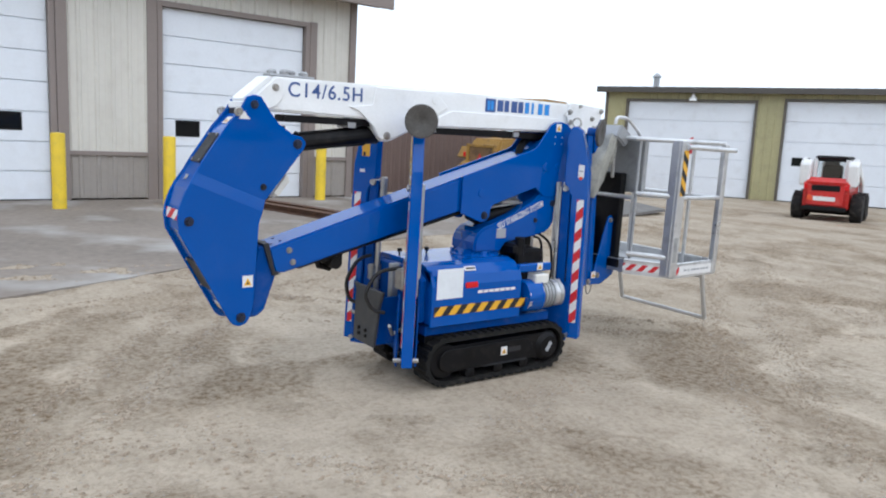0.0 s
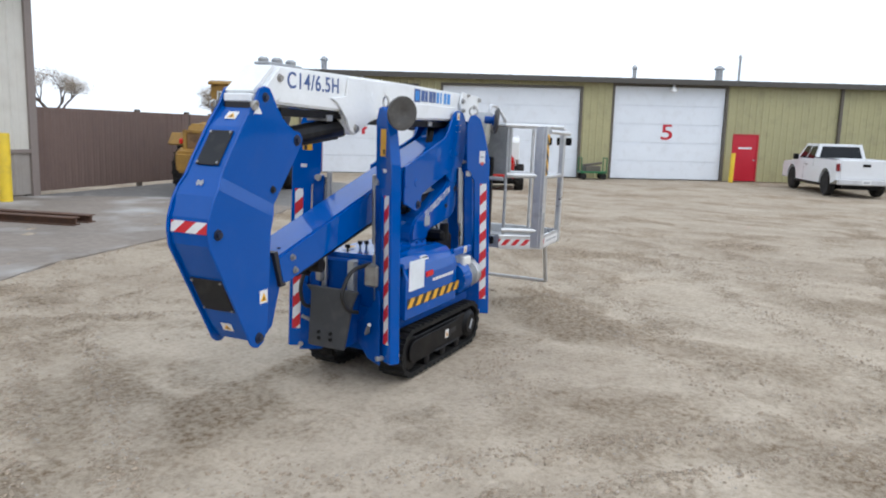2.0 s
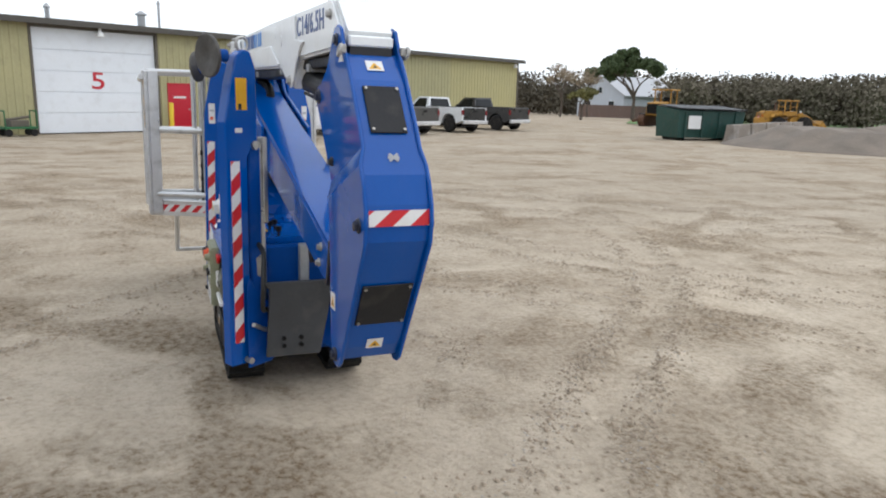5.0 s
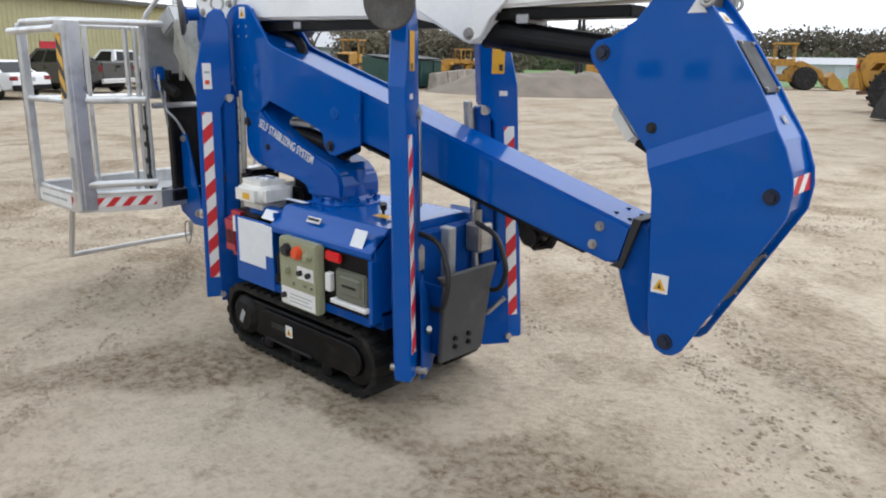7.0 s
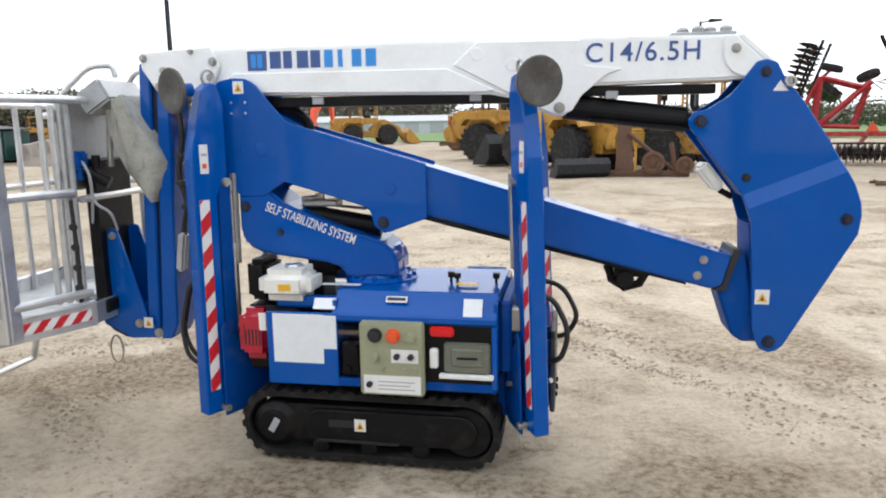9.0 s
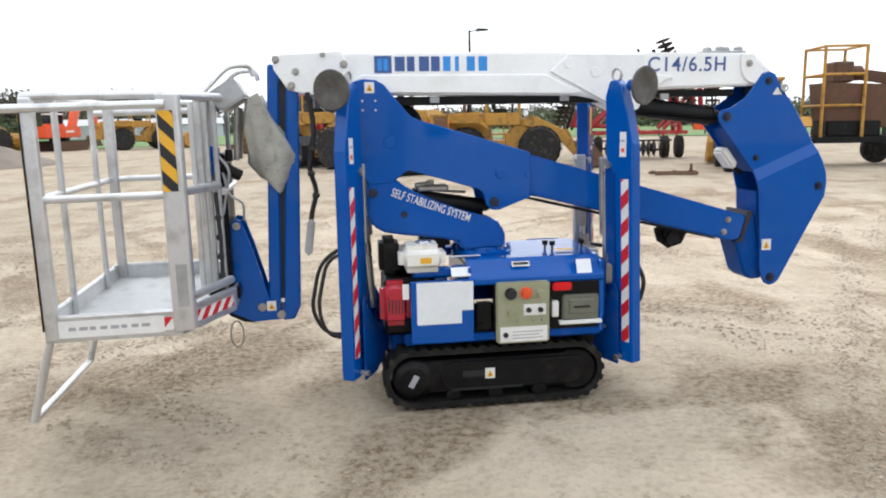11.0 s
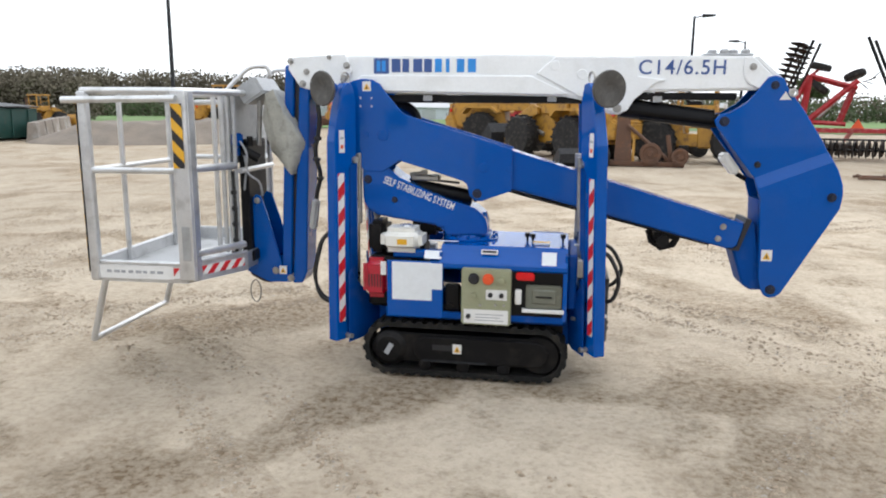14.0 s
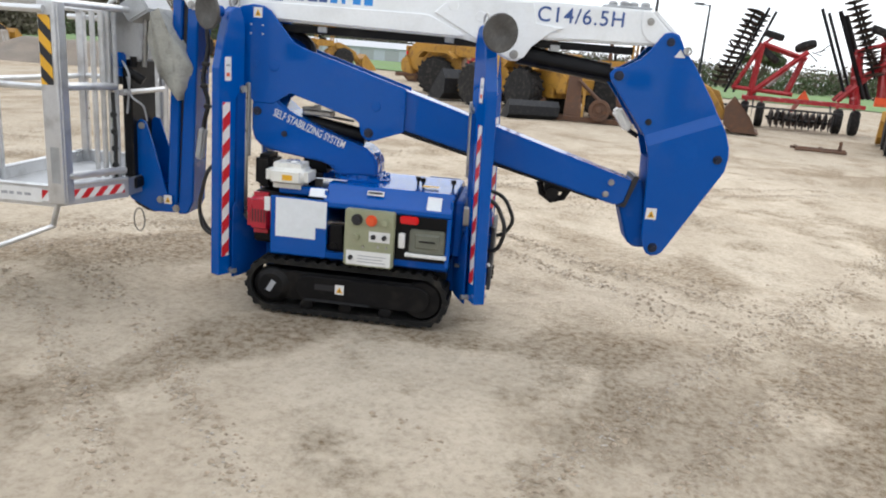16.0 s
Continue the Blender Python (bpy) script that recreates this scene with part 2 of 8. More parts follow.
def ground_material():
    m = bpy.data.materials.new("dirt_and_gravel")
    m.use_nodes = True
    n, l = m.node_tree.nodes, m.node_tree.links
    b = n["Principled BSDF"]
    geo = n.new("ShaderNodeNewGeometry")

    def noise_at(scale, detail, rough=0.6, stretch=None):
        t = n.new("ShaderNodeTexNoise")
        t.inputs["Scale"].default_value, t.inputs["Detail"].default_value, t.inputs["Roughness"].default_value = scale, detail, rough
        if stretch:
            mp = n.new("ShaderNodeMapping")
            mp.inputs["Scale"].default_value, mp.inputs["Rotation"].default_value = stretch, (0, 0, radians(-35))
            l.new(geo.outputs["Position"], mp.inputs["Vector"])
            l.new(mp.outputs["Vector"], t.inputs["Vector"])
        else:
            l.new(geo.outputs["Position"], t.inputs["Vector"])
        return t.outputs["Fac"]

    def ramp(fac, stops):
        r = n.new("ShaderNodeValToRGB")
        while len(r.color_ramp.elements) < len(stops):
            r.color_ramp.elements.new(0.5)
        for e, (p, c) in zip(r.color_ramp.elements, stops):
            e.position, e.color = p, (*c, 1)
        l.new(fac, r.inputs["Fac"])
        return r.outputs["Color"]

    def mix(fac, a, c, mode="MIX"):
        x = n.new("ShaderNodeMixRGB")
        x.blend_type = mode
        if isinstance(fac, float):
            x.inputs[0].default_value = fac
        else:
            l.new(fac, x.inputs[0])
        l.new(a, x.inputs[1])
        l.new(c, x.inputs[2])
        return x.outputs["Color"]

    soil = ramp(noise_at(0.38, 6, 0.62), [(0.28, (0.392, 0.331, 0.257)), (0.5, (0.432, 0.369, 0.288)), (0.70, (0.470, 0.407, 0.324))])
    fine = ramp(noise_at(26.0, 8, 0.7), [(0.32, (0.76, 0.74, 0.72)), (0.5, (1.0, 1.0, 1.0)), (0.70, (1.10, 1.10, 1.10))])
    col = mix(1.0, soil, fine, "MULTIPLY")
    mid = ramp(noise_at(4.5, 8, 0.72), [(0.34, (0.88, 0.87, 0.855)), (0.5, (1, 1, 1)), (0.68, (1.06, 1.06, 1.06))])
    col = mix(1.0, col, mid, "MULTIPLY")
    track_a = noise_at(0.8, 5, 0.62, (1.6, 0.42, 1))
    ruts = ramp(track_a, [(0.34, (0.84, 0.82, 0.80)), (0.5, (1, 1, 1)), (0.7, (1.06, 1.06, 1.06))])
    col = mix(0.8, col, ruts, "MULTIPLY")
    def wheel_marks(scale, turn, distort, seed_shift):
        """Winding lines left by wheels, broken up by patches."""
        mp = n.new("ShaderNodeMapping")
        mp.inputs["Rotation"].default_value, mp.inputs["Location"].default_value = (0, 0, radians(turn)), (seed_shift, seed_shift * 0.7, 0)
        l.new(geo.outputs["Position"], mp.inputs["Vector"])
        wv = n.new("ShaderNodeTexWave")
        wv.wave_type, wv.bands_direction = "BANDS", "X"
        for key, value in (("Scale", scale), ("Distortion", distort), ("Detail", 3.0), ("Detail Scale", 3.2), ("Detail Roughness", 0.55)):
            wv.inputs[key].default_value = value
        l.new(mp.outputs["Vector"], wv.inputs["Vector"])
        return wv.outputs["Fac"]

    patches = ramp(noise_at(0.45, 4), [(0.44, (0, 0, 0)), (0.58, (1, 1, 1))])
    where = ramp(noise_at(1.1, 7, 0.68), [(0.52, (0.08, 0.08, 0.08)), (0.63, (1, 1, 1))])
    for scale, turn, distort, shift in ((0.075, 22, 5.5, 3.0), (0.062, -48, 6.0, 11.0), (0.08, 80, 6.0, 27.0), (0.07, 15, 5.5, 41.0)):
        fac = wheel_marks(scale, turn, distort, shift)
        pressed = ramp(fac, [(0.80, (1, 1, 1)), (0.88, (1.05, 1.045, 1.04)), (0.95, (0.99, 0.985, 0.98)), (1.0, (0.95, 0.94, 0.93))])
        col = mix(patches, col, mix(1.0, col, pressed, "MULTIPLY"))
        rim = mix(1.0, ramp(fac, [(0.90, (0, 0, 0)), (0.97, (1, 1, 1))]), patches, "MULTIPLY")
        where = mix(1.0, where, rim, "LIGHTEN")
    crumb = ramp(noise_at(21.0, 9, 0.78), [(0.42, (0.56, 0.48, 0.39)), (0.49, (0.93, 0.90, 0.87)), (0.62, (1.14, 1.12, 1.09))])
    loose = mix(1.0, col, crumb, "MULTIPLY")
    col = mix(where, col, loose)
    grit = n.new("ShaderNodeTexVoronoi")
    grit.inputs["Scale"].default_value = 60
    l.new(geo.outputs["Position"], grit.inputs["Vector"])
    gmask = ramp(grit.outputs["Distance"], [(0.08, (1, 1, 1)), (0.2, (0, 0, 0))])
    patch = ramp(noise_at(1.7, 4), [(0.46, (0, 0, 0)), (0.62, (0.75, 0.75, 0.75))])
    both = mix(1.0, gmask, patch, "MULTIPLY")
    gcol = ramp(grit.outputs["Color"], [(0.2, (0.27, 0.215, 0.16)), (0.8, (0.56, 0.50, 0.42))])
    col = mix(both, col, gcol)
    # a paler stretch of the yard around one point, with a ragged edge
    off = n.new("ShaderNodeVectorMath")
    off.operation = "DISTANCE"
    off.inputs[1].default_value = (3.0, 4.8, 0.0)
    l.new(geo.outputs["Position"], off.inputs[0])
    edge = n.new("ShaderNodeMath")
    edge.operation = "MULTIPLY_ADD"
    edge.inputs[1].default_value = 4.0
    l.new(noise_at(0.7, 5), edge.inputs[0])
    l.new(off.outputs["Value"], edge.inputs[2])
    span = n.new("ShaderNodeMapRange")
    span.inputs["From Min"].default_value, span.inputs["From Max"].default_value = 5.0, 11.0
    l.new(edge.outputs["Value"], span.inputs["Value"])
    pale_gain = ramp(span.outputs["Result"], [(0.0, (1.20, 1.20, 1.20)), (1.0, (0.98, 0.98, 0.98))])
    col = mix(1.0, col, pale_gain, "MULTIPLY")
    l.new(col, b.inputs["Base Color"])
    b.inputs["Roughness"].default_value = 0.92
    b.inputs["Specular IOR Level"].default_value = 0.06
    h1 = noise_at(22.0, 8, 0.75)
    h2 = noise_at(3.2, 6, 0.65)
    hs = n.new("ShaderNodeMath")
    hs.operation = "MULTIPLY_ADD"
    hs.inputs[1].default_value = 1.3
    rough_by = n.new("ShaderNodeMath")
    rough_by.operation = "MULTIPLY_ADD"
    rough_by.inputs[1].default_value, rough_by.inputs[2].default_value = 0.9, 0.3
    l.new(where, rough_by.inputs[0])
    clods = n.new("ShaderNodeMath")
    clods.operation = "MULTIPLY"
    l.new(h1, clods.inputs[0])
    l.new(rough_by.outputs["Value"], clods.inputs[1])
    l.new(h2, hs.inputs[0])
    l.new(clods.outputs["Value"], hs.inputs[2])
    bp = n.new("ShaderNodeBump")
    bp.inputs["Strength"].default_value, bp.inputs["Distance"].default_value = 1.0, 0.04
    l.new(hs.outputs["Value"], bp.inputs["Height"])
    l.new(bp.outputs["Normal"], b.inputs["Normal"])
    return m


DIRT = ground_material()


# ---- mesh helpers ----
def empty(name, label, category, group="", at=None):
    ob = new(name)
    ob.empty_display_size = 0.2
    if at is not None:
        ob.matrix_world = at
    return tagged(ob, label, category, group)


def part(name, bm, material, parent=None, label=""):
    """Links a bmesh as one mesh object under a thing or a part."""
    me = bpy.data.meshes.new(name)
    bmesh.ops.recalc_face_normals(bm, faces=bm.faces[:])
    bm.to_mesh(me)
    bm.free()
    for m in material if isinstance(material, (list, tuple)) else [material]:
        me.materials.append(m)
    ob = new(name, me)
    if parent is not None:
        ob.parent = parent
    if label:
        ob["label"] = label
    return ob


def smooth(ob, angle=40):
    """Shades round forms smooth and keeps hard edges."""
    me = ob.data
    for p in me.polygons:
        p.use_smooth = True
    bm = bmesh.new()
    bm.from_mesh(me)
    for e in bm.edges:
        if len(e.link_faces) == 2 and e.calc_face_angle(0) > radians(angle):
            e.smooth = False
    bm.to_mesh(me)
    bm.free()
    return ob


def bevelled(bm, w, seg=1, min_angle=25):
    if w > 0:
        es = [e for e in bm.edges if len(e.link_faces) == 2 and e.calc_face_angle(0) > radians(min_angle)]
        bmesh.ops.bevel(bm, geom=es, offset=w, segments=seg, affect="EDGES", clamp_overlap=True)
    return bm


def box(x0, x1, y0, y1, z0, z1, bev=0.0, seg=1):
    bm = bmesh.new()
    bmesh.ops.create_cube(bm, size=1)
    for v in bm.verts:
        v.co = ((x0 + x1) / 2 + v.co.x * (x1 - x0), (y0 + y1) / 2 + v.co.y * (y1 - y0), (z0 + z1) / 2 + v.co.z * (z1 - z0))
    return bevelled(bm, bev, seg)


def prism(pts, lo, hi, axis="y", bev=0.0, seg=1):
    """A closed outline pushed along an axis: outline in (x, z) for y, (y, z) for x, (x, y) for z."""
    bm = bmesh.new()
    def at(a, b, c):
        return (a, c, b) if axis == "y" else (c, a, b) if axis == "x" else (a, b, c)
    lower = [bm.verts.new(at(a, b, lo)) for a, b in pts]
    upper = [bm.verts.new(at(a, b, hi)) for a, b in pts]
    bm.faces.new(lower)
    bm.faces.new(upper[::-1])
    k = len(pts)
    for i in range(k):
        bm.faces.new((lower[i], lower[(i + 1) % k], upper[(i + 1) % k], upper[i]))
    bmesh.ops.recalc_face_normals(bm, faces=bm.faces[:])
    return bevelled(bm, bev, seg)


def rod(a, b, r, seg=14, r2=None, bev=0.0):
    a, b = Vector(a), Vector(b)
    bm = bmesh.new()
    bmesh.ops.create_cone(bm, cap_ends=True, segments=seg, radius1=r, radius2=r if r2 is None else r2, depth=(b - a).length)
    q = (b - a).to_track_quat("Z", "Y").to_matrix().to_4x4()
    bm.transform(Matrix.Translation((a + b) / 2) @ q)
    return bevelled(bm, bev, 1, 60) if bev else bm


def tube(points, r, seg=8, closed=False):
    """A bent tube along points."""
    pts = [Vector(p) for p in points]
    bm = bmesh.new()
    rings, k = [], len(pts)
    up = Vector((0, 0, 1))
    for i, p in enumerate(pts):
        a = pts[i - 1] if i or closed else p
        c = pts[(i + 1) % k] if i < k - 1 or closed else p
        d = (c - a).normalized()
        side = d.cross(up)
        if side.length < 0.05:
            side = d.cross(Vector((1, 0, 0)))
        side.normalize()
        top = side.cross(d).normalized()
        rings.append([bm.verts.new(p + r * (math.cos(t) * side + math.sin(t) * top)) for t in (2 * math.pi * j / seg for j in range(seg))])
    for i in range(k if closed else k - 1):
        u, w = rings[i], rings[(i + 1) % k]
        off = min(range(seg), key=lambda o: (u[0].co - w[o].co).length)
        for j in range(seg):
            bm.faces.new((u[j], u[(j + 1) % seg], w[(j + 1 + off) % seg], w[(j + off) % seg]))
    if not closed:
        bm.faces.new(rings[0])
        bm.faces.new(rings[-1][::-1])
    return bm


def rounded(points, radius, steps=4):
    """The points of a line with its corners rounded."""
    pts = [Vector(p) for p in points]
    out = [pts[0]]
    for a, b, c in zip(pts, pts[1:], pts[2:]):
        u, w = (a - b), (c - b)
        r = min(radius, u.length * 0.45, w.length * 0.45)
        p, q = b + u.normalized() * r, b + w.normalized() * r
        out += [(1 - t) ** 2 * p + 2 * t * (1 - t) * b + t * t * q for t in (i / steps for i in range(steps + 1))]
    return out + [pts[-1]]


def lathe(profile, seg=24, m=None):
    """A turned form: profile of (radius, height)."""
    bm = bmesh.new()
    rings = [[bm.verts.new((r * math.cos(2 * math.pi * j / seg), r * math.sin(2 * math.pi * j / seg), z)) for j in range(seg)] for r, z in profile]
    for u, w in zip(rings, rings[1:]):
        for j in range(seg):
            bm.faces.new((u[j], u[(j + 1) % seg], w[(j + 1) % seg], w[j]))
    bm.faces.new(rings[0][::-1])
    bm.faces.new(rings[-1])
    if m is not None:
        bm.transform(m)
    return bm


def merged(*bms):
    """Several pieces of one part in one bmesh."""
    first = bms[0]
    for other in bms[1:]:
        me = bpy.data.meshes.new("piece")
        other.to_mesh(me)
        other.free()
        first.from_mesh(me)
        bpy.data.meshes.remove(me)
    return first


def moved(bm, m):
    bm.transform(m)
    return bm


def frame_of(origin, u, v):
    """A matrix whose x runs along u, y along v, z out of the sheet."""
    u, v = Vector(u).normalized(), Vector(v)
    v = (v - u * v.dot(u)).normalized()
    w = u.cross(v)
    m = Matrix((u, v, w)).transposed().to_4x4()
    m.translation = Vector(origin)
    return m


def sheet(w, h, m, thick=0.0012):
    """A thin sheet, centred, lying in the frame m."""
    bm = box(-w / 2, w / 2, -h / 2, h / 2, 0, thick)
    bm.transform(m)
    return bm


def stripes(length, width, pitch, slant, m, first=0.0, thick=0.0015):
    """Warning tape: a light strip with slanted bars on it. Material 0 is the strip, 1 the bars."""
    bm = box(-length / 2, length / 2, -width / 2, width / 2, 0, thick)
    a = first - pitch * 2
    while a < length + pitch:
        quad = [(a, 0), (a + pitch / 2, 0), (a + pitch / 2 + slant, width), (a + slant, width)]
        for lim, keep_less in ((0.0, False), (length, True)):
            res = []
            for i, p in enumerate(quad):
                q = quad[(i + 1) % len(quad)]
                pin = (p[0] <= lim) if keep_less else (p[0] >= lim)
                qin = (q[0] <= lim) if keep_less else (q[0] >= lim)
                if pin:
                    res.append(p)
                if pin != qin:
                    t = (lim - p[0]) / (q[0] - p[0])
                    res.append((lim, p[1] + t * (q[1] - p[1])))
            quad = res
            if len(quad) < 3:
                break
        if len(quad) >= 3:
            lo = [bm.verts.new((x - length / 2, y - width / 2, thick)) for x, y in quad]
            hi = [bm.verts.new((x - length / 2, y - width / 2, thick + 0.0012)) for x, y in quad]
            fs = [bm.faces.new(hi)]
            for i in range(len(quad)):
                fs.append(bm.faces.new((lo[i], lo[(i + 1) % len(quad)], hi[(i + 1) % len(quad)], hi[i])))
            for f in fs:
                f.material_index = 1
        a += pitch
    bm.transform(m)
    return bm


def lettering(name, body, size, m, material, parent, label="", depth=0.0012, spacing=1.0, stretch=1.0):
    """Words in the built-in face, as one mesh, centred on the frame m."""
    cu = bpy.data.curves.new(name, "FONT")
    cu.body, cu.size, cu.align_x, cu.align_y, cu.extrude, cu.space_character = body, size, "CENTER", "CENTER", depth, spacing
    cu.offset = size * 0.006
    tmp = bpy.data.objects.new(name, cu)
    me = bpy.data.meshes.new_from_object(tmp)
    bpy.data.objects.remove(tmp)
    bpy.data.curves.remove(cu)
    me.transform(m @ Matrix.Diagonal((stretch, 1, 1, 1)))
    me.materials.clear()
    me.materials.append(material)
    me.name = name
    ob = new(name, me)
    ob.parent = parent
    if label:
        ob["label"] = label
    return ob


def warning_sticker(parent, at, u, v, w=0.06, h=0.07):
    """A white sticker with a yellow triangle and a dark bar."""
    m = frame_of(at, u, v)
    bm = sheet(w, h, m)
    tri = prism([(-w * 0.38, -h * 0.34), (w * 0.38, -h * 0.34), (0, h * 0.3)], 0.0012, 0.002, "z")
    tri.transform(m)
    for f in tri.faces:
        f.material_index = 1
    mark = prism([(-w * 0.12, -h * 0.24), (w * 0.12, -h * 0.24), (0, h * 0.06)], 0.002, 0.0026, "z")
    mark.transform(m)
    for f in mark.faces:
        f.material_index = 2
    return part("warning_sticker", merged(bm, tri, mark), [TAPEW, YELLOW, INK], parent, "white sticker with a yellow warning triangle")


LUGS = {}


def wheel(parent, at, axis, r, w, rim_r, tyre_mat=None, rim_mat=None, lugs=0, name="wheel"):
    """A tyre and rim; axis is the side that shows."""
    q = Vector(axis).to_track_quat("Z", "Y").to_matrix().to_4x4()
    m = Matrix.Translation(at) @ q
    prof = [(rim_r, -w / 2), (r * 0.9, -w / 2), (r * 0.98, -w * 0.36), (r, -w * 0.2), (r, w * 0.2), (r * 0.98, w * 0.36), (r * 0.9, w / 2), (rim_r, w / 2)]
    bm = lathe(prof, 28, m)
    t = smooth(part(name, bm, tyre_mat or TYRE, parent))
    key = (round(r, 3), round(w, 3))
    if lugs and key not in LUGS:
        b = box(-0.05 * r, 0.05 * r, 0, w * 0.5, 0, r * 0.055)
        LUGS[key] = bpy.data.meshes.new("tread_lug")
        b.to_mesh(LUGS[key])
        b.free()
        LUGS[key].materials.append(tyre_mat or TYRE)
    for i in range(lugs):
        a = 2 * math.pi * i / lugs
        for s in (-1, 1):
            o = new("tread_lug", LUGS[key])
            o.parent = t
            o.matrix_basis = m @ Matrix.Rotation(a + (0.5 * s * math.pi / lugs), 4, "Z") @ Matrix.Translation((r * 0.985, 0, 0)) @ Matrix(((0, 0, 1, 0), (1, 0, 0, 0), (0, 1, 0, 0), (0, 0, 0, 1))) @ pose(0, 0, 0, 0, 0, 28 if s > 0 else 152)
    hub = lathe([(rim_r, -w * 0.3), (rim_r * 1.0, w * 0.42), (rim_r * 0.86, w * 0.42), (rim_r * 0.74, w * 0.22), (rim_r * 0.34, w * 0.2), (rim_r * 0.28, w * 0.34), (0.01, w * 0.34)], 24, m)
    smooth(part("rim", hub, rim_mat or GALV, t, "steel rim"))
    return t

# ---- the tracked boom lift ----
MU = Matrix.Translation((0.48, 0, 0)) @ pose(0, 0, 0, 0, 0, 2.43) @ Matrix.Translation((-0.48, 0, 0))
LIFT = empty("tracked_boom_lift", "blue and white tracked boom lift, folded, parked on dirt", "boom lift")


def up(name, bm, material, parent=LIFT, label=""):
    """A part of the slewing upper works, which stand turned a little on the chassis."""
    bm.transform(MU)
    return part(name, bm, material, parent, label)


def bolt(parent, at, axis, r=0.022, h=0.022, material=None):
    a = Vector(at)
    d = Vector(axis).normalized()
    bm = merged(rod(a, a + d * h * 0.35, r * 1.2, 18, r * 1.12), rod(a + d * h * 0.3, a + d * h, r * 0.8, 6, r * 0.74))
    return up("pin", bm, material or STEEL, parent, "round steel pin")


def belt_outline(x0, x1, z0, z1, r, steps=9):
    """A long round-ended loop in x and z."""
    cz = (z0 + z1) / 2
    pts = [(x1 - r + r * math.cos(a), cz + (z1 - z0) / 2 * math.sin(a)) for a in (-math.pi / 2 + math.pi * i / steps for i in range(steps + 1))]
    pts += [(x0 + r + r * math.cos(a), cz + (z1 - z0) / 2 * math.sin(a)) for a in (math.pi / 2 + math.pi * i / steps for i in range(steps + 1))]
    return pts


def crawler(side):
    """One rubber track: frame, belt with lugs, sprocket and idler. side is the sign of its outer face."""
    yo, yi = (-0.388, -0.198) if side < 0 else (0.358, 0.168)
    lo, hi = min(yo, yi), max(yo, yi)
    root = part("track_frame", prism(belt_outline(-0.60, 0.50, 0.085, 0.27, 0.09), lo + 0.02, hi - 0.02, "y", 0.008), BLACK, LIFT, "black steel track frame")
    outer = belt_outline(-0.672, 0.572, 0.012, 0.338, 0.155, 12)
    inner = belt_outline(-0.645, 0.545, 0.04, 0.31, 0.13, 12)
    bm = bmesh.new()
    k = len(outer)
    loops = [[bm.verts.new((x, y, z)) for x, z in o] for o, y in ((outer, lo), (outer, hi), (inner, hi), (inner, lo))]
    for a, b in zip(loops, loops[1:] + loops[:1]):
        for i in range(k):
            bm.faces.new((a[i], a[(i + 1) % k], b[(i + 1) % k], b[i]))
    belt = smooth(part("rubber_belt", bm, RUBBER, root, "black rubber track belt"), 50)
    # lugs around the belt
    run, pts = [], [Vector((x, 0, z)) for x, z in outer]
    total = sum((pts[(i + 1) % k] - pts[i]).length for i in range(k))
    count, walked, i = 44, 0.0, 0
    lug_me = None
    for j in range(count):
        want = total * j / count
        while walked + (pts[(i + 1) % k] - pts[i]).length < want:
            walked += (pts[(i + 1) % k] - pts[i]).length
            i = (i + 1) % k
        a, b = pts[i], pts[(i + 1) % k]
        d = (b - a).normalized()
        p = a + d * (want - walked)
        n = Vector((d.z, 0, -d.x))
        if lug_me is None:
            lb = prism([(-0.021, -0.004), (0.021, -0.004), (0.014, 0.012), (-0.014, 0.012)], -0.097, 0.097, "y")
            lug_me = bpy.data.meshes.new("track_lug")
            lb.to_mesh(lug_me)
            lb.free()
            lug_me.materials.append(RUBBER)
        ob = new("track_lug", lug_me)
        ob.parent = belt
        rot = Matrix(((d.x, 0, n.x, 0), (0, 1, 0, 0), (d.z, 0, n.z, 0), (0, 0, 0, 1)))
        zlift = Matrix.Translation((p.x, (lo + hi) / 2, max(p.z, 0.014)))
        ob.matrix_world = zlift @ rot
    # plates and rollers on the outer face
    face = part("side_plate", prism(belt_outline(-0.36, 0.47, 0.10, 0.255, 0.08), min(yo, yo - side * 0.012), max(yo, yo - side * 0.012), "y", 0.004), BLACK, root, "black cover plate with a slot")
    yf = yo + side * 0.001
    part("slot", box(-0.24, -0.115, min(yf, yf + side * 0.002), max(yf, yf + side * 0.002), 0.175, 0.21), INK, face)
    part("ledge", box(-0.30, 0.10, min(yf, yf + side * 0.006), max(yf, yf + side * 0.006), 0.098, 0.112, 0.002), GREYM, face)
    q = pose(0, 0, 0, 90 if side < 0 else -90, 0, 0)
    m = Matrix.Translation((-0.515, yo - side * 0.03, 0.168)) @ q
    smooth(part("sprocket", lathe([(0.115, -0.05), (0.118, 0.0), (0.105, 0.018), (0.09, 0.022), (0.078, 0.034), (0.01, 0.034)], 28, m), BLACK, root, "black drive sprocket hub"))
    part("hub_label", sheet(0.032, 0.075, frame_of((-0.515, yo + side * 0.0055, 0.168), (0.87, 0, -0.5) if side < 0 else (-0.87, 0, -0.5), (0.5, 0, 0.87) if side < 0 else (-0.5, 0, 0.87))), GREYT, root, "grey label")
    m = Matrix.Translation((0.42, yo - side * 0.03, 0.172)) @ q
    smooth(part("idler", lathe([(0.12, -0.05), (0.122, 0.0), (0.11, 0.012), (0.01, 0.012)], 28, m), BLACK, root))
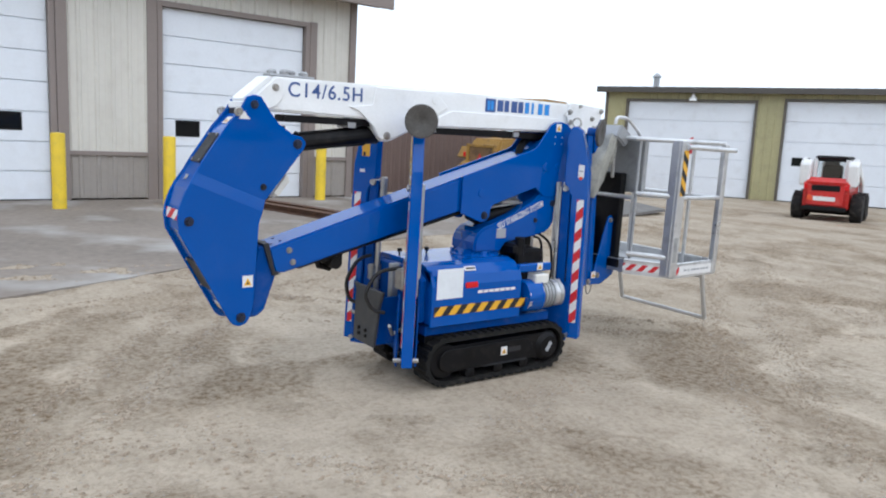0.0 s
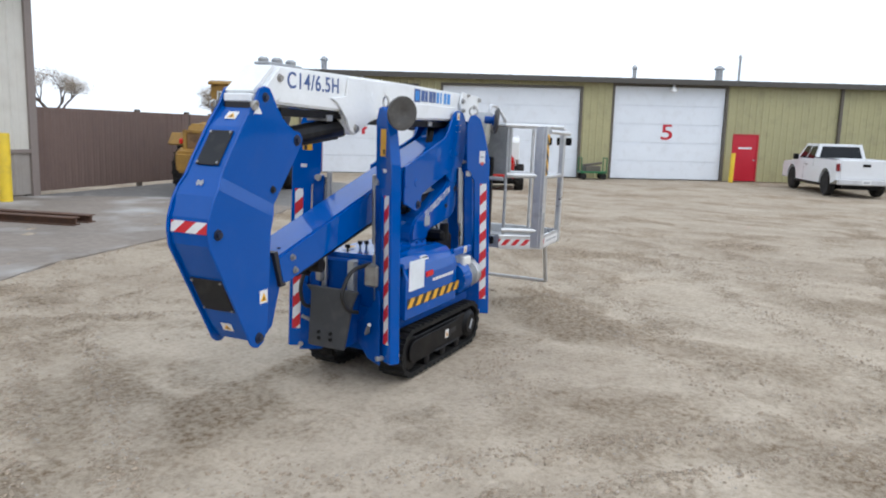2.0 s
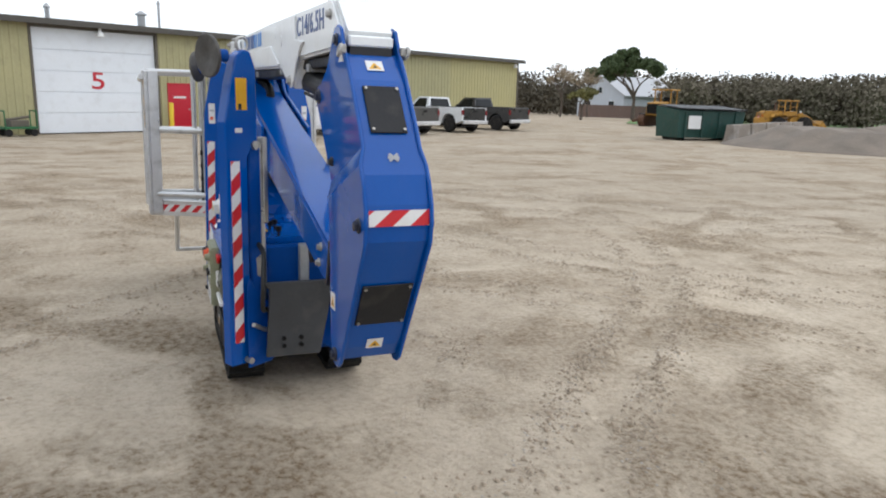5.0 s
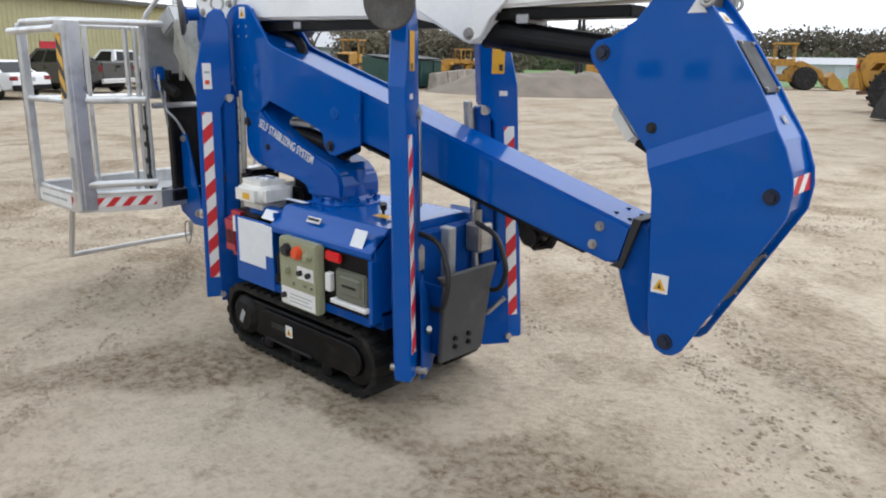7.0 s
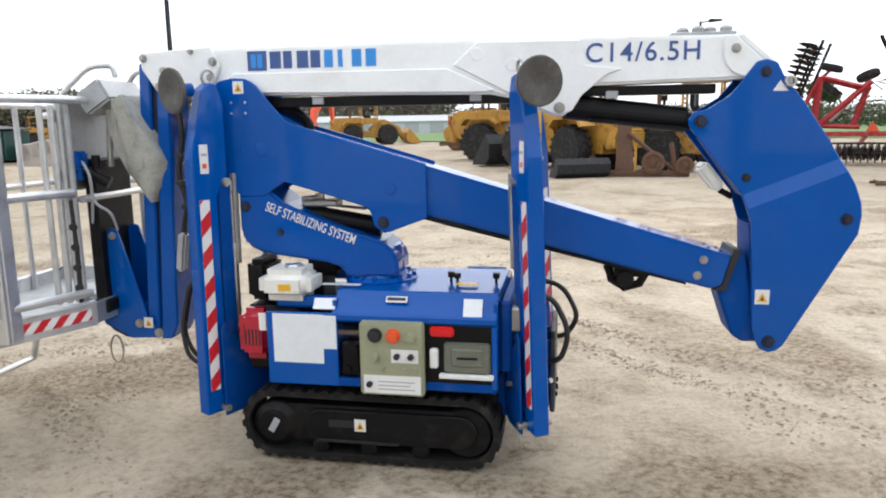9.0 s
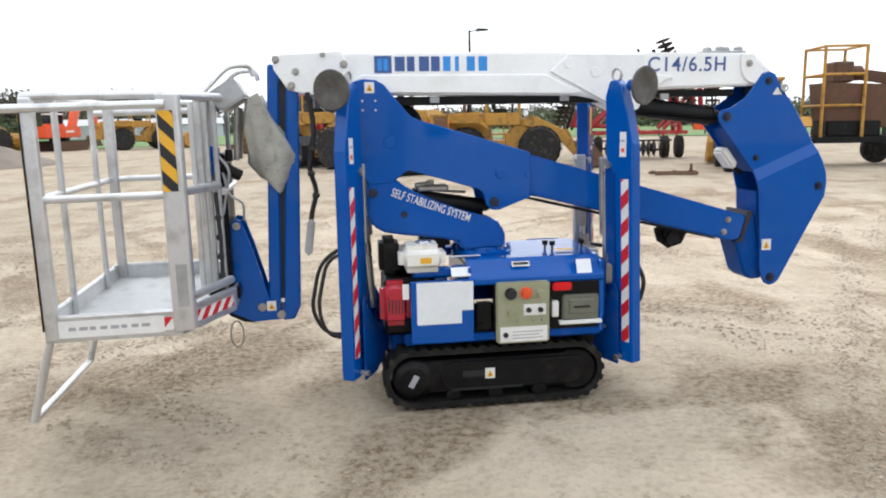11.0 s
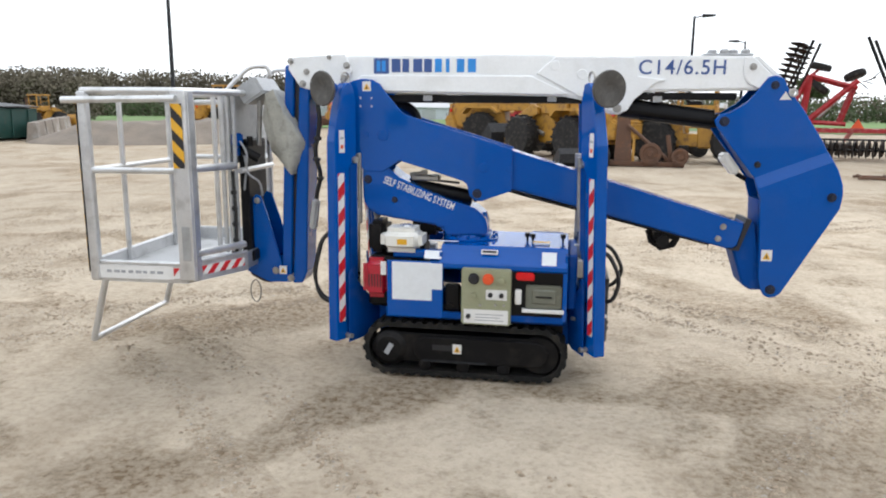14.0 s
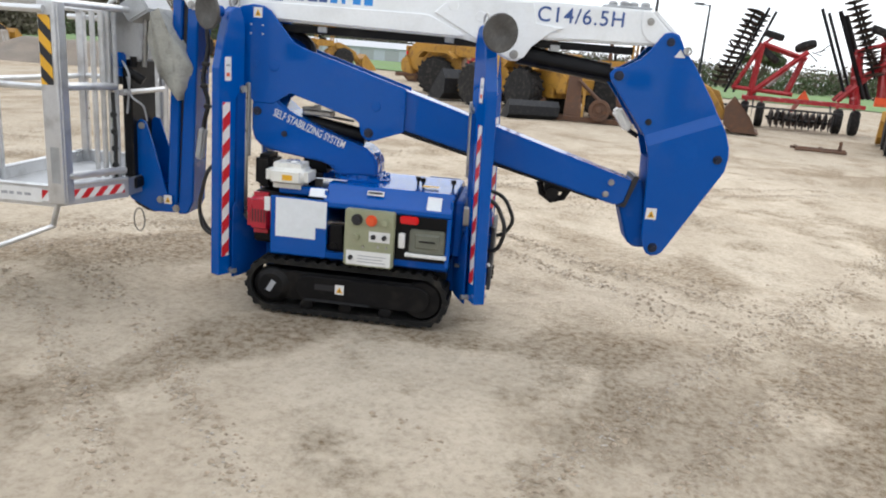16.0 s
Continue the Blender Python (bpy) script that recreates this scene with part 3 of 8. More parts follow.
    for x in (-0.29, -0.05, 0.2):
        m = Matrix.Translation((x, yo - side * 0.02, 0.07)) @ q
        part("roller", lathe([(0.04, -0.06), (0.04, 0.01), (0.02, 0.016), (0.01, 0.016)], 14, m), BLACK, root)
    warning_sticker(root, (-0.085, yo + side * 0.0025, 0.19), (1 if side < 0 else -1, 0, 0), (0, 0, 1), 0.055, 0.06)


crawler(-1)
crawler(1)

# chassis
chassis = part("chassis", merged(box(-0.62, 0.62, -0.205, 0.19, 0.20, 0.42, 0.01), box(-0.55, 0.56, -0.33, 0.30, 0.355, 0.42, 0.006)), BLUE2, LIFT, "blue steel chassis")
part("front_plate", prism([(-0.22, 0.24), (-0.20, 0.60), (-0.24, 0.64), (0.16, 0.64), (0.12, 0.55), (0.06, 0.24)], 0.79, 0.815, "x", 0.006), PLATE, chassis, "dark grey bolted plate")
part("front_brace", merged(box(0.60, 0.79, -0.19, -0.17, 0.26, 0.58), box(0.60, 0.79, 0.04, 0.06, 0.26, 0.58), box(0.60, 0.64, -0.26, 0.24, 0.36, 0.5)), BLUE2, chassis)
for y in (-0.13, -0.04):
    for z in (0.30, 0.34):
        part("plate_bolt", rod((0.81, y, z), (0.825, y, z), 0.012, 8), BLACK, chassis)
part("underbelly", merged(box(-0.5, 0.55, -0.30, 0.28, 0.30, 0.36), box(-0.2, 0.3, -0.37, -0.29, 0.37, 0.45, 0.01)), BLACK, chassis, "black tray under the hood")

# hood: side skin folded over the top, open bays for panel, battery and engine
hood = part("hood", merged(
    prism([(-0.40, 0.695), (-0.40, 0.735), (-0.335, 0.79), (-0.30, 0.825), (0.20, 0.835), (0.27, 0.82), (0.345, 0.765), (0.365, 0.70), (0.365, 0.43), (0.34, 0.43), (0.34, 0.70), (0.25, 0.79), (-0.29, 0.80), (-0.385, 0.72), (-0.385, 0.695)], -0.20, 0.565, "x", 0.004),
    box(0.548, 0.565, -0.38, 0.345, 0.44, 0.80, 0.006), box(-0.20, -0.185, -0.38, 0.345, 0.44, 0.79, 0.0)), BLUE, LIFT, "blue sheet-steel engine hood")
part("side_skirt", box(-0.52, -0.175, -0.405, -0.39, 0.385, 0.735, 0.004), BLUE, hood)
part("tank_rail", box(-0.50, -0.19, 0.30, 0.345, 0.74, 0.80, 0.01), BLUE, hood)
part("tank_rail", box(-0.50, -0.19, -0.33, -0.27, 0.735, 0.79, 0.01), BLUE, hood)
part("hood_end", prism([(-0.30, 0.45), (-0.30, 0.79), (0.21, 0.80), (0.30, 0.74), (0.30, 0.45)], 0.566, 0.62, "x", 0.012), BLUE2, hood)
# black back and floor sheets stand in for the shade inside the bay
part("bay_shade_back", box(-0.06, 0.545, -0.395, -0.36, 0.40, 0.70, 0.0), BLACK, hood, "black sheet standing in for the shade of the open bay")
part("bay_jamb", box(0.54, 0.566, -0.402, -0.34, 0.40, 0.695, 0.004), BLUE, hood)
part("bay_shade_floor", box(-0.06, 0.54, -0.398, -0.30, 0.385, 0.40), BLACK, hood)
part("hood_edge", box(-0.175, 0.565, -0.408, -0.385, 0.70, 0.735, 0.006), BLUE, hood)
part("sill", box(-0.18, 0.55, -0.40, -0.36, 0.385, 0.425, 0.004), BLUE2, hood)
part("paper_sheet", merged(sheet(0.245, 0.235, frame_of((-0.365, -0.4055, 0.61), (1, 0, 0), (0, 0, 1))), sheet(0.115, 0.16, frame_of((-0.235, -0.4062, 0.645), (1, 0, 0), (0, 0, 1)))), PAPER, hood, "blank white notice sheets")
part("notice", sheet(0.105, 0.055, frame_of((-0.24, -0.372, 0.772), (1, 0, 0), (0, 0.6, 0.8))), PAPER, hood)
part("notice", sheet(0.085, 0.085, frame_of((0.455, -0.378, 0.772), (1, 0, 0), (0, 0.45, 0.9))), PAPER, hood)
part("notice", sheet(0.19, 0.035, frame_of((-0.20, -0.24, 0.835), (1, 0, 0), (0, 1, 0))), PAPER, hood)
part("maker_label", sheet(0.10, 0.03, frame_of((0.10, -0.352, 0.797), (1, 0, 0), (0, 0.6, 0.8))), TAPEW, hood)
part("label_bar", sheet(0.085, 0.014, frame_of((0.10, -0.3545, 0.80), (1, 0, 0), (0, 0.6, 0.8))), INK, hood)
part("tail_lamp", box(0.265, 0.375, -0.425, -0.405, 0.648, 0.695, 0.008, 2), LAMPRED, hood, "red plastic lamp lens")
for i, (x, y) in enumerate(((0.31, -0.10), (0.345, -0.13), (0.53, -0.11))):
    part("knob", merged(rod((x, y, 0.83), (x, y, 0.86), 0.007, 8), rod((x, y, 0.855), (x, y, 0.88), 0.017, 10)), BLACK, hood, "black knob")
part("worn_label", sheet(0.10, 0.05, frame_of((0.40, -0.18, 0.8385), (1, 0, 0), (0, 1, 0))), YELLOW, hood, "worn yellow label")
# the other flank of the hood
yl = 0.3665
part("paper_sheet", sheet(0.21, 0.20, frame_of((0.425, yl, 0.715), (-1, 0, 0), (0, 0, 1))), PAPER, hood, "white notice sheet")
part("side_lamp", box(0.195, 0.30, 0.362, 0.376, 0.675, 0.715, 0.006, 2), LAMPRED, hood, "red reflector")
for i in range(7):
    part("print_bar", box(0.19 - 0.048 * i - 0.04, 0.19 - 0.048 * i, yl, yl + 0.0012, 0.632, 0.652), TAPEW, hood, "white bar of small print")
part("hazard_tape", stripes(0.80, 0.062, 0.115, 0.05, frame_of((0.145, yl, 0.535), (-1, 0, 0), (0, 0, 1))), [INK, YELLOW], hood, "black and yellow hazard tape")
part("maker_label", sheet(0.09, 0.035, frame_of((0.235, 0.318, 0.797), (-1, 0, 0), (0, -0.7, 0.7))), TAPEW, hood)
part("label_bar", sheet(0.07, 0.014, frame_of((0.235, 0.3205, 0.799), (-1, 0, 0), (0, -0.7, 0.7))), INK, hood)

# control panel in its bay
panel = part("control_panel", box(-0.055, 0.24, -0.452, -0.40, 0.372, 0.712, 0.008, 2), PANEL, LIFT, "khaki control panel with push buttons")
py = -0.452
for x, z, r, m_ in ((0.02, 0.655, 0.03, INK), (0.105, 0.655, 0.03, ORANGE), (0.185, 0.652, 0.022, PANEL), (0.02, 0.555, 0.018, PANEL)):
    b = merged(rod((x, py + 0.004, z), (x, py - 0.012, z), r * 1.1, 18), rod((x, py - 0.01, z), (x, py - 0.028, z), r * 0.85, 18, r * 0.8))
    part("push_button", b, m_, panel, "round push button")
part("dial_plate", sheet(0.125, 0.062, frame_of((0.155, py - 0.0005, 0.56), (1, 0, 0), (0, 0, 1))), TAPEW, panel)
part("panel_notice", sheet(0.265, 0.085, frame_of((0.094, py - 0.0005, 0.425), (1, 0, 0), (0, 0, 1))), TAPEW, panel, "white notice strip")
for x, z in ((0.12, 0.56), (0.185, 0.56), (-0.01, 0.425)):
    part("switch", rod((x, py, z), (x, py - 0.018, z), 0.014, 12), INK, panel)
part("notice_print", merged(*[box(0.03 + 0.0, 0.20 - 0.02 * (i % 2), py - 0.003, py - 0.0018, 0.40 + 0.018 * i, 0.405 + 0.018 * i) for i in range(3)]), GREYT, panel)
for x, z in ((0.06, 0.495), (0.15, 0.50), (0.20, 0.50)):
    part("key_switch", rod((x, py, z), (x, py - 0.008, z), 0.008, 10), STEEL, panel)
# battery box and its bracket
batt = part("battery_box", box(0.325, 0.535, -0.412, -0.36, 0.475, 0.62, 0.008, 2), BATT, LIFT, "grey-green battery box in the hood bay")
part("battery_lid", box(0.36, 0.505, -0.421, -0.407, 0.51, 0.595, 0.008), BATT, batt)
part("grip", box(0.385, 0.48, -0.427, -0.419, 0.548, 0.558, 0.003), BLACK, batt)
part("bracket", merged(box(0.305, 0.55, -0.428, -0.36, 0.455, 0.475, 0.003), box(0.262, 0.30, -0.425, -0.38, 0.50, 0.59, 0.006)), TAPEW, batt, "pale steel bracket")
part("pump_block", merged(box(-0.16, -0.07, -0.40, -0.36, 0.44, 0.60, 0.01), rod((-0.11, -0.41, 0.57), (-0.11, -0.36, 0.57), 0.03), rod((-0.13, -0.415, 0.47), (-0.13, -0.36, 0.47), 0.02)), BLACK, LIFT, "black hydraulic block")

# petrol engine at the rear of the hood
engine = part("engine_block", merged(box(-0.66, -0.40, -0.33, 0.0, 0.42, 0.74, 0.02), box(-0.62, -0.35, -0.10, 0.12, 0.60, 0.86, 0.02)), BLACK, LIFT, "black petrol engine block")
q = pose(0, 0, 0, 90, 0, 0)
smooth(part("fan_cover", moved(box(-0.085, 0.085, -0.055, 0.055, -0.125, 0.125, 0.04, 3), Matrix.Translation((-0.60, -0.335, 0.61))), ENGRED, engine, "red recoil starter cover"))
for i in range(5):
    part("starter_slot", box(-0.64 + 0.018 * i, -0.633 + 0.018 * i, -0.3925, -0.389, 0.56, 0.64), INK, engine)
part("cover_label", sheet(0.035, 0.085, frame_of((-0.545, -0.3915, 0.68), (1, 0, 0), (0, 0, 1))), TAPEW, engine)
tank = smooth(part("fuel_tank", moved(box(-0.13, 0.13, -0.12, 0.12, -0.075, 0.075, 0.045, 3), Matrix.Translation((-0.445, -0.265, 0.848))), TANK, engine, "cream plastic fuel tank"))
part("fuel_cap", lathe([(0.045, 0), (0.048, 0.022), (0.04, 0.03), (0.01, 0.032)], 18, Matrix.Translation((-0.43, -0.26, 0.905))), ALU, tank, "metal filler cap")
part("tank_label", sheet(0.06, 0.032, frame_of((-0.43, -0.3862, 0.845), (1, 0, 0), (0, 0, 1))), YELLOW, tank)
smooth(part("air_filter", moved(box(-0.09, 0.09, -0.08, 0.08, -0.06, 0.07, 0.03, 2), Matrix.Translation((-0.34, -0.02, 0.90))), BLACK, engine, "black air filter housing"))
smooth(part("muffler", moved(box(-0.055, 0.055, -0.1, 0.1, -0.11, 0.09, 0.025, 2), Matrix.Translation((-0.62, -0.17, 0.86))), BLACK, engine, "black muffler box"))
# electric motor on the other flank
motor = part("electric_motor", merged(rod((-0.33, 0.29, 0.56), (-0.26, 0.29, 0.56), 0.115, 24), rod((-0.30, 0.29, 0.56), (-0.58, 0.29, 0.56), 0.095, 24, bev=0.01)), ALU, LIFT, "finned aluminium electric motor")
part("motor_flange", rod((-0.24, 0.29, 0.56), (-0.40, 0.29, 0.56), 0.118, 24, bev=0.012), BLUE, motor, "blue bell housing")
for i in range(7):
    part("cooling_fin", rod((-0.335 - 0.03 * i, 0.29, 0.56), (-0.345 - 0.03 * i, 0.29, 0.56), 0.108, 22), ALUD, motor)
part("terminal_box", box(-0.47, -0.34, 0.26, 0.36, 0.65, 0.72, 0.008), TANK, motor, "terminal box")
part("end_cap", rod((-0.58, 0.29, 0.56), (-0.61, 0.29, 0.56), 0.10, 24, bev=0.012), ALUD, motor)
warning_sticker(hood, (-0.38, 0.3465, 0.775), (-1, 0, 0), (0, 0, 1), 0.05, 0.05)
part("filter_can", merged(box(-0.36, -0.24, 0.06, 0.22, 0.84, 0.92, 0.02), rod((-0.30, 0.2, 0.84), (-0.30, 0.2, 0.97), 0.035)), BLACK, engine)


# outriggers
def outrigger(x, y, heading, near, lean_x, lean_y):
    """A stowed outrigger that stands on edge: beam, inner strut, cylinder, foot pad and tape. Heading: degrees its outer edge faces."""
    lean = Matrix.Identity(4)
    lean[0][2], lean[1][2] = lean_x, lean_y
    m = Matrix.Translation((x, y, 0)) @ lean @ pose(0, 0, 0, 0, 0, heading) @ Matrix.Translation((0.04, 0, 0))
    beam = prism([(0, 0.20), (0, 1.44), (-0.035, 1.62), (-0.075, 1.76), (-0.115, 1.79), (-0.155, 1.78), (-0.185, 1.70), (-0.185, 1.36), (-0.125, 1.27), (-0.122, 0.55), (-0.21, 0.36), (-0.22, 0.23), (-0.20, 0.20)], -0.036, 0.036, "y", 0.006)
    leg = part("outrigger", moved(beam, m), BLUE, LIFT, "blue folded outrigger leg with red and white tape")
    part("strut", moved(box(-0.205, -0.135, -0.03, 0.03, 0.42, 1.34, 0.008), m), BLUE2, leg)
    part("ram_rod", moved(merged(rod((-0.225, 0.0, 0.46), (-0.222, 0.0, 1.02), 0.02), rod((-0.222, 0.0, 1.0), (-0.22, 0.0, 1.33), 0.013)), m), CHROME, leg, "bare steel ram")
    part("ram_bracket", moved(merged(box(-0.252, -0.222, -0.026, 0.026, 0.92, 1.365, 0.006), rod((-0.17, -0.042, 1.325), (-0.17, 0.042, 1.325), 0.022, 14, bev=0.008)), m), STEEL, leg)
    for s in (-1, 1):
        part("cheek_plate", moved(prism([(-0.082, 0.185), (-0.082, 0.62), (-0.10, 0.66), (-0.13, 0.60), (-0.30, 0.42), (-0.40, 0.40), (-0.40, 0.30), (-0.22, 0.19)], s * 0.058 if s > 0 else -0.068, 0.068 if s > 0 else -0.058, "y", 0.002), m), BLUE2, leg, "blue cheek plate")
        tp = frame_of(m @ Vector((-0.05, s * 0.0368, 0.785)), m.to_3x3() @ Vector((0, 0, 1)), m.to_3x3() @ Vector((s, 0, 0)))
        part("warning_tape", stripes(0.93, 0.052, 0.155, -0.05, tp, 0.03), [TAPEW, RED], leg, "red and white striped tape")
        part("pivot_bolt", moved(rod((-0.09, s * 0.036, 0.225), (-0.09, s * 0.082, 0.225), 0.016, 10), m), STEEL, leg)
    side = -1 if near else 1
    part("yellow_notice", sheet(0.062, 0.165, frame_of(m @ Vector((-0.095, side * 0.0368, 1.57)), m.to_3x3() @ Vector((side * -1.0, 0, 0)), (0, 0, 1))), YELLOW, leg, "yellow notice sticker")
    part("notice_print", sheet(0.018, 0.028, frame_of(m @ Vector((-0.085, side * 0.0385, 1.515)), m.to_3x3() @ Vector((side * -1.0, 0, 0)), (0, 0, 1))), INK, leg)
    part("white_notice", sheet(0.045, 0.135, frame_of(m @ Vector((-0.06, -side * 0.0368, 1.44)), m.to_3x3() @ Vector((side, 0, 0)), (0, 0, 1))), TAPEW, leg, "white notice sticker")
    part("notice_triangle", sheet(0.022, 0.022, frame_of(m @ Vector((-0.06, -side * 0.0385, 1.408)), m.to_3x3() @ Vector((side, 0, 0)), (0, 0, 1))), ORANGE, leg, "small orange mark")
    part("notice_mark", sheet(0.028, 0.012, frame_of(m @ Vector((-0.06, -side * 0.0385, 1.46)), m.to_3x3() @ Vector((side, 0, 0)), (0, 0, 1))), GREYT, leg)
    part("small_label", sheet(0.04, 0.022, frame_of(m @ Vector((-0.075, side * 0.0368, 1.40)), m.to_3x3() @ Vector((side * -1.0, 0, 0)), (0, 0, 1))), TAPEW, leg)
    part("lifting_eye", moved(tube([(-0.13 + 0.032 * math.cos(a), 0, 1.815 + 0.034 * math.sin(a)) for a in (2 * math.pi * i / 14 for i in range(14))], 0.007, 6, True), m), STEEL, leg, "steel lifting eye")
    # foot pad on its stub
    hub = Matrix.Translation(m @ Vector((-0.03, 0, 1.755))) @ pose(0, 0, 0, 0, 0, heading) @ pose(0, 0, 0, 0, 90 + 4, 0)
    part("pad_stub", lathe([(0.03, -0.01), (0.03, 0.05), (0.045, 0.055), (0.045, 0.075), (0.01, 0.076)], 16, hub), BLUE2, leg)
    smooth(part("foot_pad", lathe([(0.03, 0.06), (0.075, 0.066), (0.1, 0.078), (0.103, 0.09), (0.098, 0.096), (0.04, 0.094), (0.03, 0.088), (0.01, 0.088)], 32, hub), PADM, leg, "grey worn steel foot pad"))
    return leg


PADM = mat("worn_pad_steel", (0.085, 0.08, 0.075), 0.6, 0.3, 0.3, 14, 90, 0.2, 120, (0.2, 0.19, 0.17), 0.3)
outrigger(0.755, -0.3725, -62, False, -0.0307, -0.002)
outrigger(-0.855, -0.37, -118, True, 0.0044, 0.012)
outrigger(0.755, 0.386, 62, True, -0.038, -0.044)
outrigger(-0.769, 0.364, 118, False, -0.045, -0.062)
for (a, b, c) in (((0.60, -0.30, 0.40), (0.72, -0.20, 0.36), (0.80, -0.28, 0.42)), ((0.62, 0.24, 0.44), (0.74, 0.18, 0.36), (0.80, 0.24, 0.44))):
    part("foot_lug", merged(rod(a, b, 0.012), rod(b, c, 0.012)), STEEL, chassis)

# hoses
def hose(points, r=0.011, parent=LIFT, material=None):
    return smooth(part("hose", tube(rounded(points, 0.12, 6), r, 7), material or HOSE, parent, "black rubber hose"), 60)


hose([(-0.80, -0.22, 0.90), (-0.96, -0.28, 0.86), (-1.02, -0.30, 0.60), (-0.98, -0.32, 0.44), (-0.82, -0.28, 0.40)])
hose([(-0.80, -0.18, 0.94), (-1.0, -0.20, 0.84), (-1.06, -0.22, 0.56), (-0.98, -0.24, 0.42), (-0.82, -0.22, 0.42)])
hose([(0.66, -0.24, 0.82), (0.80, -0.22, 0.80), (0.88, -0.24, 0.64), (0.84, -0.24, 0.50), (0.74, -0.2, 0.48)], 0.013)
hose([(0.68, 0.16, 0.80), (0.84, 0.12, 0.78), (0.92, 0.10, 0.62), (0.86, 0.12, 0.52), (0.78, 0.14, 0.50)], 0.013)
part("rear_valve", merged(box(0.61, 0.70, -0.29, -0.20, 0.64, 0.76, 0.012), rod((0.65, -0.25, 0.75), (0.65, -0.25, 0.82), 0.018)), STEEL, LIFT, "steel valve body")
part("rear_valve", merged(box(0.62, 0.72, 0.14, 0.24, 0.66, 0.80, 0.012), rod((0.66, 0.19, 0.78), (0.66, 0.19, 0.86), 0.02)), STEEL, LIFT, "steel valve body")
part("drum_post", merged(box(0.60, 0.66, 0.22, 0.28, 0.62, 1.36, 0.008), box(0.60, 0.67, -0.02, 0.03, 0.50, 0.80, 0.006)), ALUD, LIFT, "grey steel upright")
part("hazard_post", stripes(0.2, 0.06, 0.09, 0.05, frame_of((0.66, 0.235, 1.52), (0, 0, 1), (-1, 0, 0))), [INK, YELLOW], LIFT, "black and yellow tape")
part("hazard_post_plate", box(0.63, 0.69, 0.236, 0.256, 1.34, 1.64, 0.003), ALUD, LIFT)

# turret and its arm
flange = up("turret_flange", merged(lathe([(0.175, 0.80), (0.182, 0.835), (0.16, 0.85), (0.10, 0.85)], 36, Matrix.Translation((-0.06, 0.0, 0))), lathe([(0.15, 0.84), (0.125, 0.87), (0.115, 0.93), (0.105, 1.0)], 30, Matrix.Translation((-0.06, 0, 0)))), BLUE, LIFT, "blue turret flange")
for i in range(16):
    a = 2 * math.pi * i / 16
    up("flange_bolt", rod((-0.06 + 0.165 * math.cos(a), 0.165 * math.sin(a), 0.84), (-0.06 + 0.165 * math.cos(a), 0.165 * math.sin(a), 0.862), 0.012, 8), BLUE, flange)
turret_pts = [(-0.735, 1.30), (-0.735, 1.07), (-0.705, 1.01), (-0.64, 0.975), (-0.53, 0.955), (-0.30, 0.925), (-0.225, 0.90), (-0.20, 0.85), (0.055, 0.86), (0.055, 0.93), (0.035, 0.985), (-0.02, 1.03), (-0.10, 1.055), (-0.20, 1.085), (-0.33, 1.135), (-0.50, 1.215), (-0.58, 1.28), (-0.60, 1.32), (-0.68, 1.34)]
tarm = up("turret_arm", prism(turret_pts, -0.135, 0.135, "y", 0.014, 2), BLUE, LIFT, "blue turret arm with white lettering")
for s in (-1, 1):
    mm = MU @ frame_of((-0.375, s * 0.1365, 1.118), (s * -0.937, 0, s * 0.349), (0.349, 0, 0.937))
    lettering("white_lettering", "SELF STABILIZING SYSTEM", 0.066, mm, TAPEW, tarm, "white stencil lettering", stretch=0.62)
    bolt(tarm, (-0.53, s * 0.135, 1.075), (0, s, 0), 0.016, 0.012, BOLTD)
    bolt(tarm, (-0.70, s * 0.135, 1.20), (0, s, 0), 0.022, 0.012, BOLTD)
up("data_plate", sheet(0.09, 0.07, frame_of((-0.19, 0.1362, 0.99), (-1, 0, 0), (0, 0, 1))), GREYT, tarm, "grey data plate")
up("turret_ram", merged(rod((-0.46, 0, 1.155), (-0.05, 0, 1.085), 0.048, 18), rod((-0.05, 0, 1.085), (0.02, 0, 1.115), 0.035, 14)), BLACK, LIFT, "black levelling ram")
up("turret_valve", merged(box(-0.44, -0.26, -0.06, 0.05, 1.19, 1.225, 0.008), box(-0.38, -0.34, -0.03, 0.0, 1.22, 1.255), rod((-0.45, -0.02, 1.225), (-0.36, -0.02, 1.235), 0.014), rod((-0.46, 0.05, 1.20), (-0.14, 0.05, 1.17), 0.008)), STEEL, LIFT, "steel valve with fittings")

# lower arm: head plate and long box beam
head_pts = [(-0.88, 1.50), (-0.872, 1.70), (-0.845, 1.765), (-0.80, 1.80), (-0.73, 1.815), (-0.665, 1.81), (-0.62, 1.785), (-0.57, 1.72), (-0.48, 1.615), (-0.44, 1.595), (0.20, 1.402), (0.20, 1.145), (0.075, 1.10), (0.02, 1.078), (-0.025, 1.08), (-0.058, 1.11), (-0.075, 1.18), (-0.10, 1.20), (-0.32, 1.268), (-0.50, 1.32), (-0.545, 1.29), (-0.60, 1.25), (-0.72, 1.25), (-0.80, 1.34)]
arm = up("lower_arm", merged(prism(head_pts, -0.14, -0.122, "y", 0.004), prism(head_pts, 0.122, 0.14, "y", 0.004), prism([(-0.80, 1.36), (-0.80, 1.70), (-0.72, 1.74), (-0.50, 1.60), (-0.46, 1.585), (0.25, 1.375), (1.60, 0.972), (1.56, 0.83), (1.51, 0.818), (0.28, 1.135), (-0.10, 1.215), (-0.45, 1.315), (-0.55, 1.36)], -0.115, 0.115, "y", 0.012, 2)), BLUE, LIFT, "blue folded lower arm")
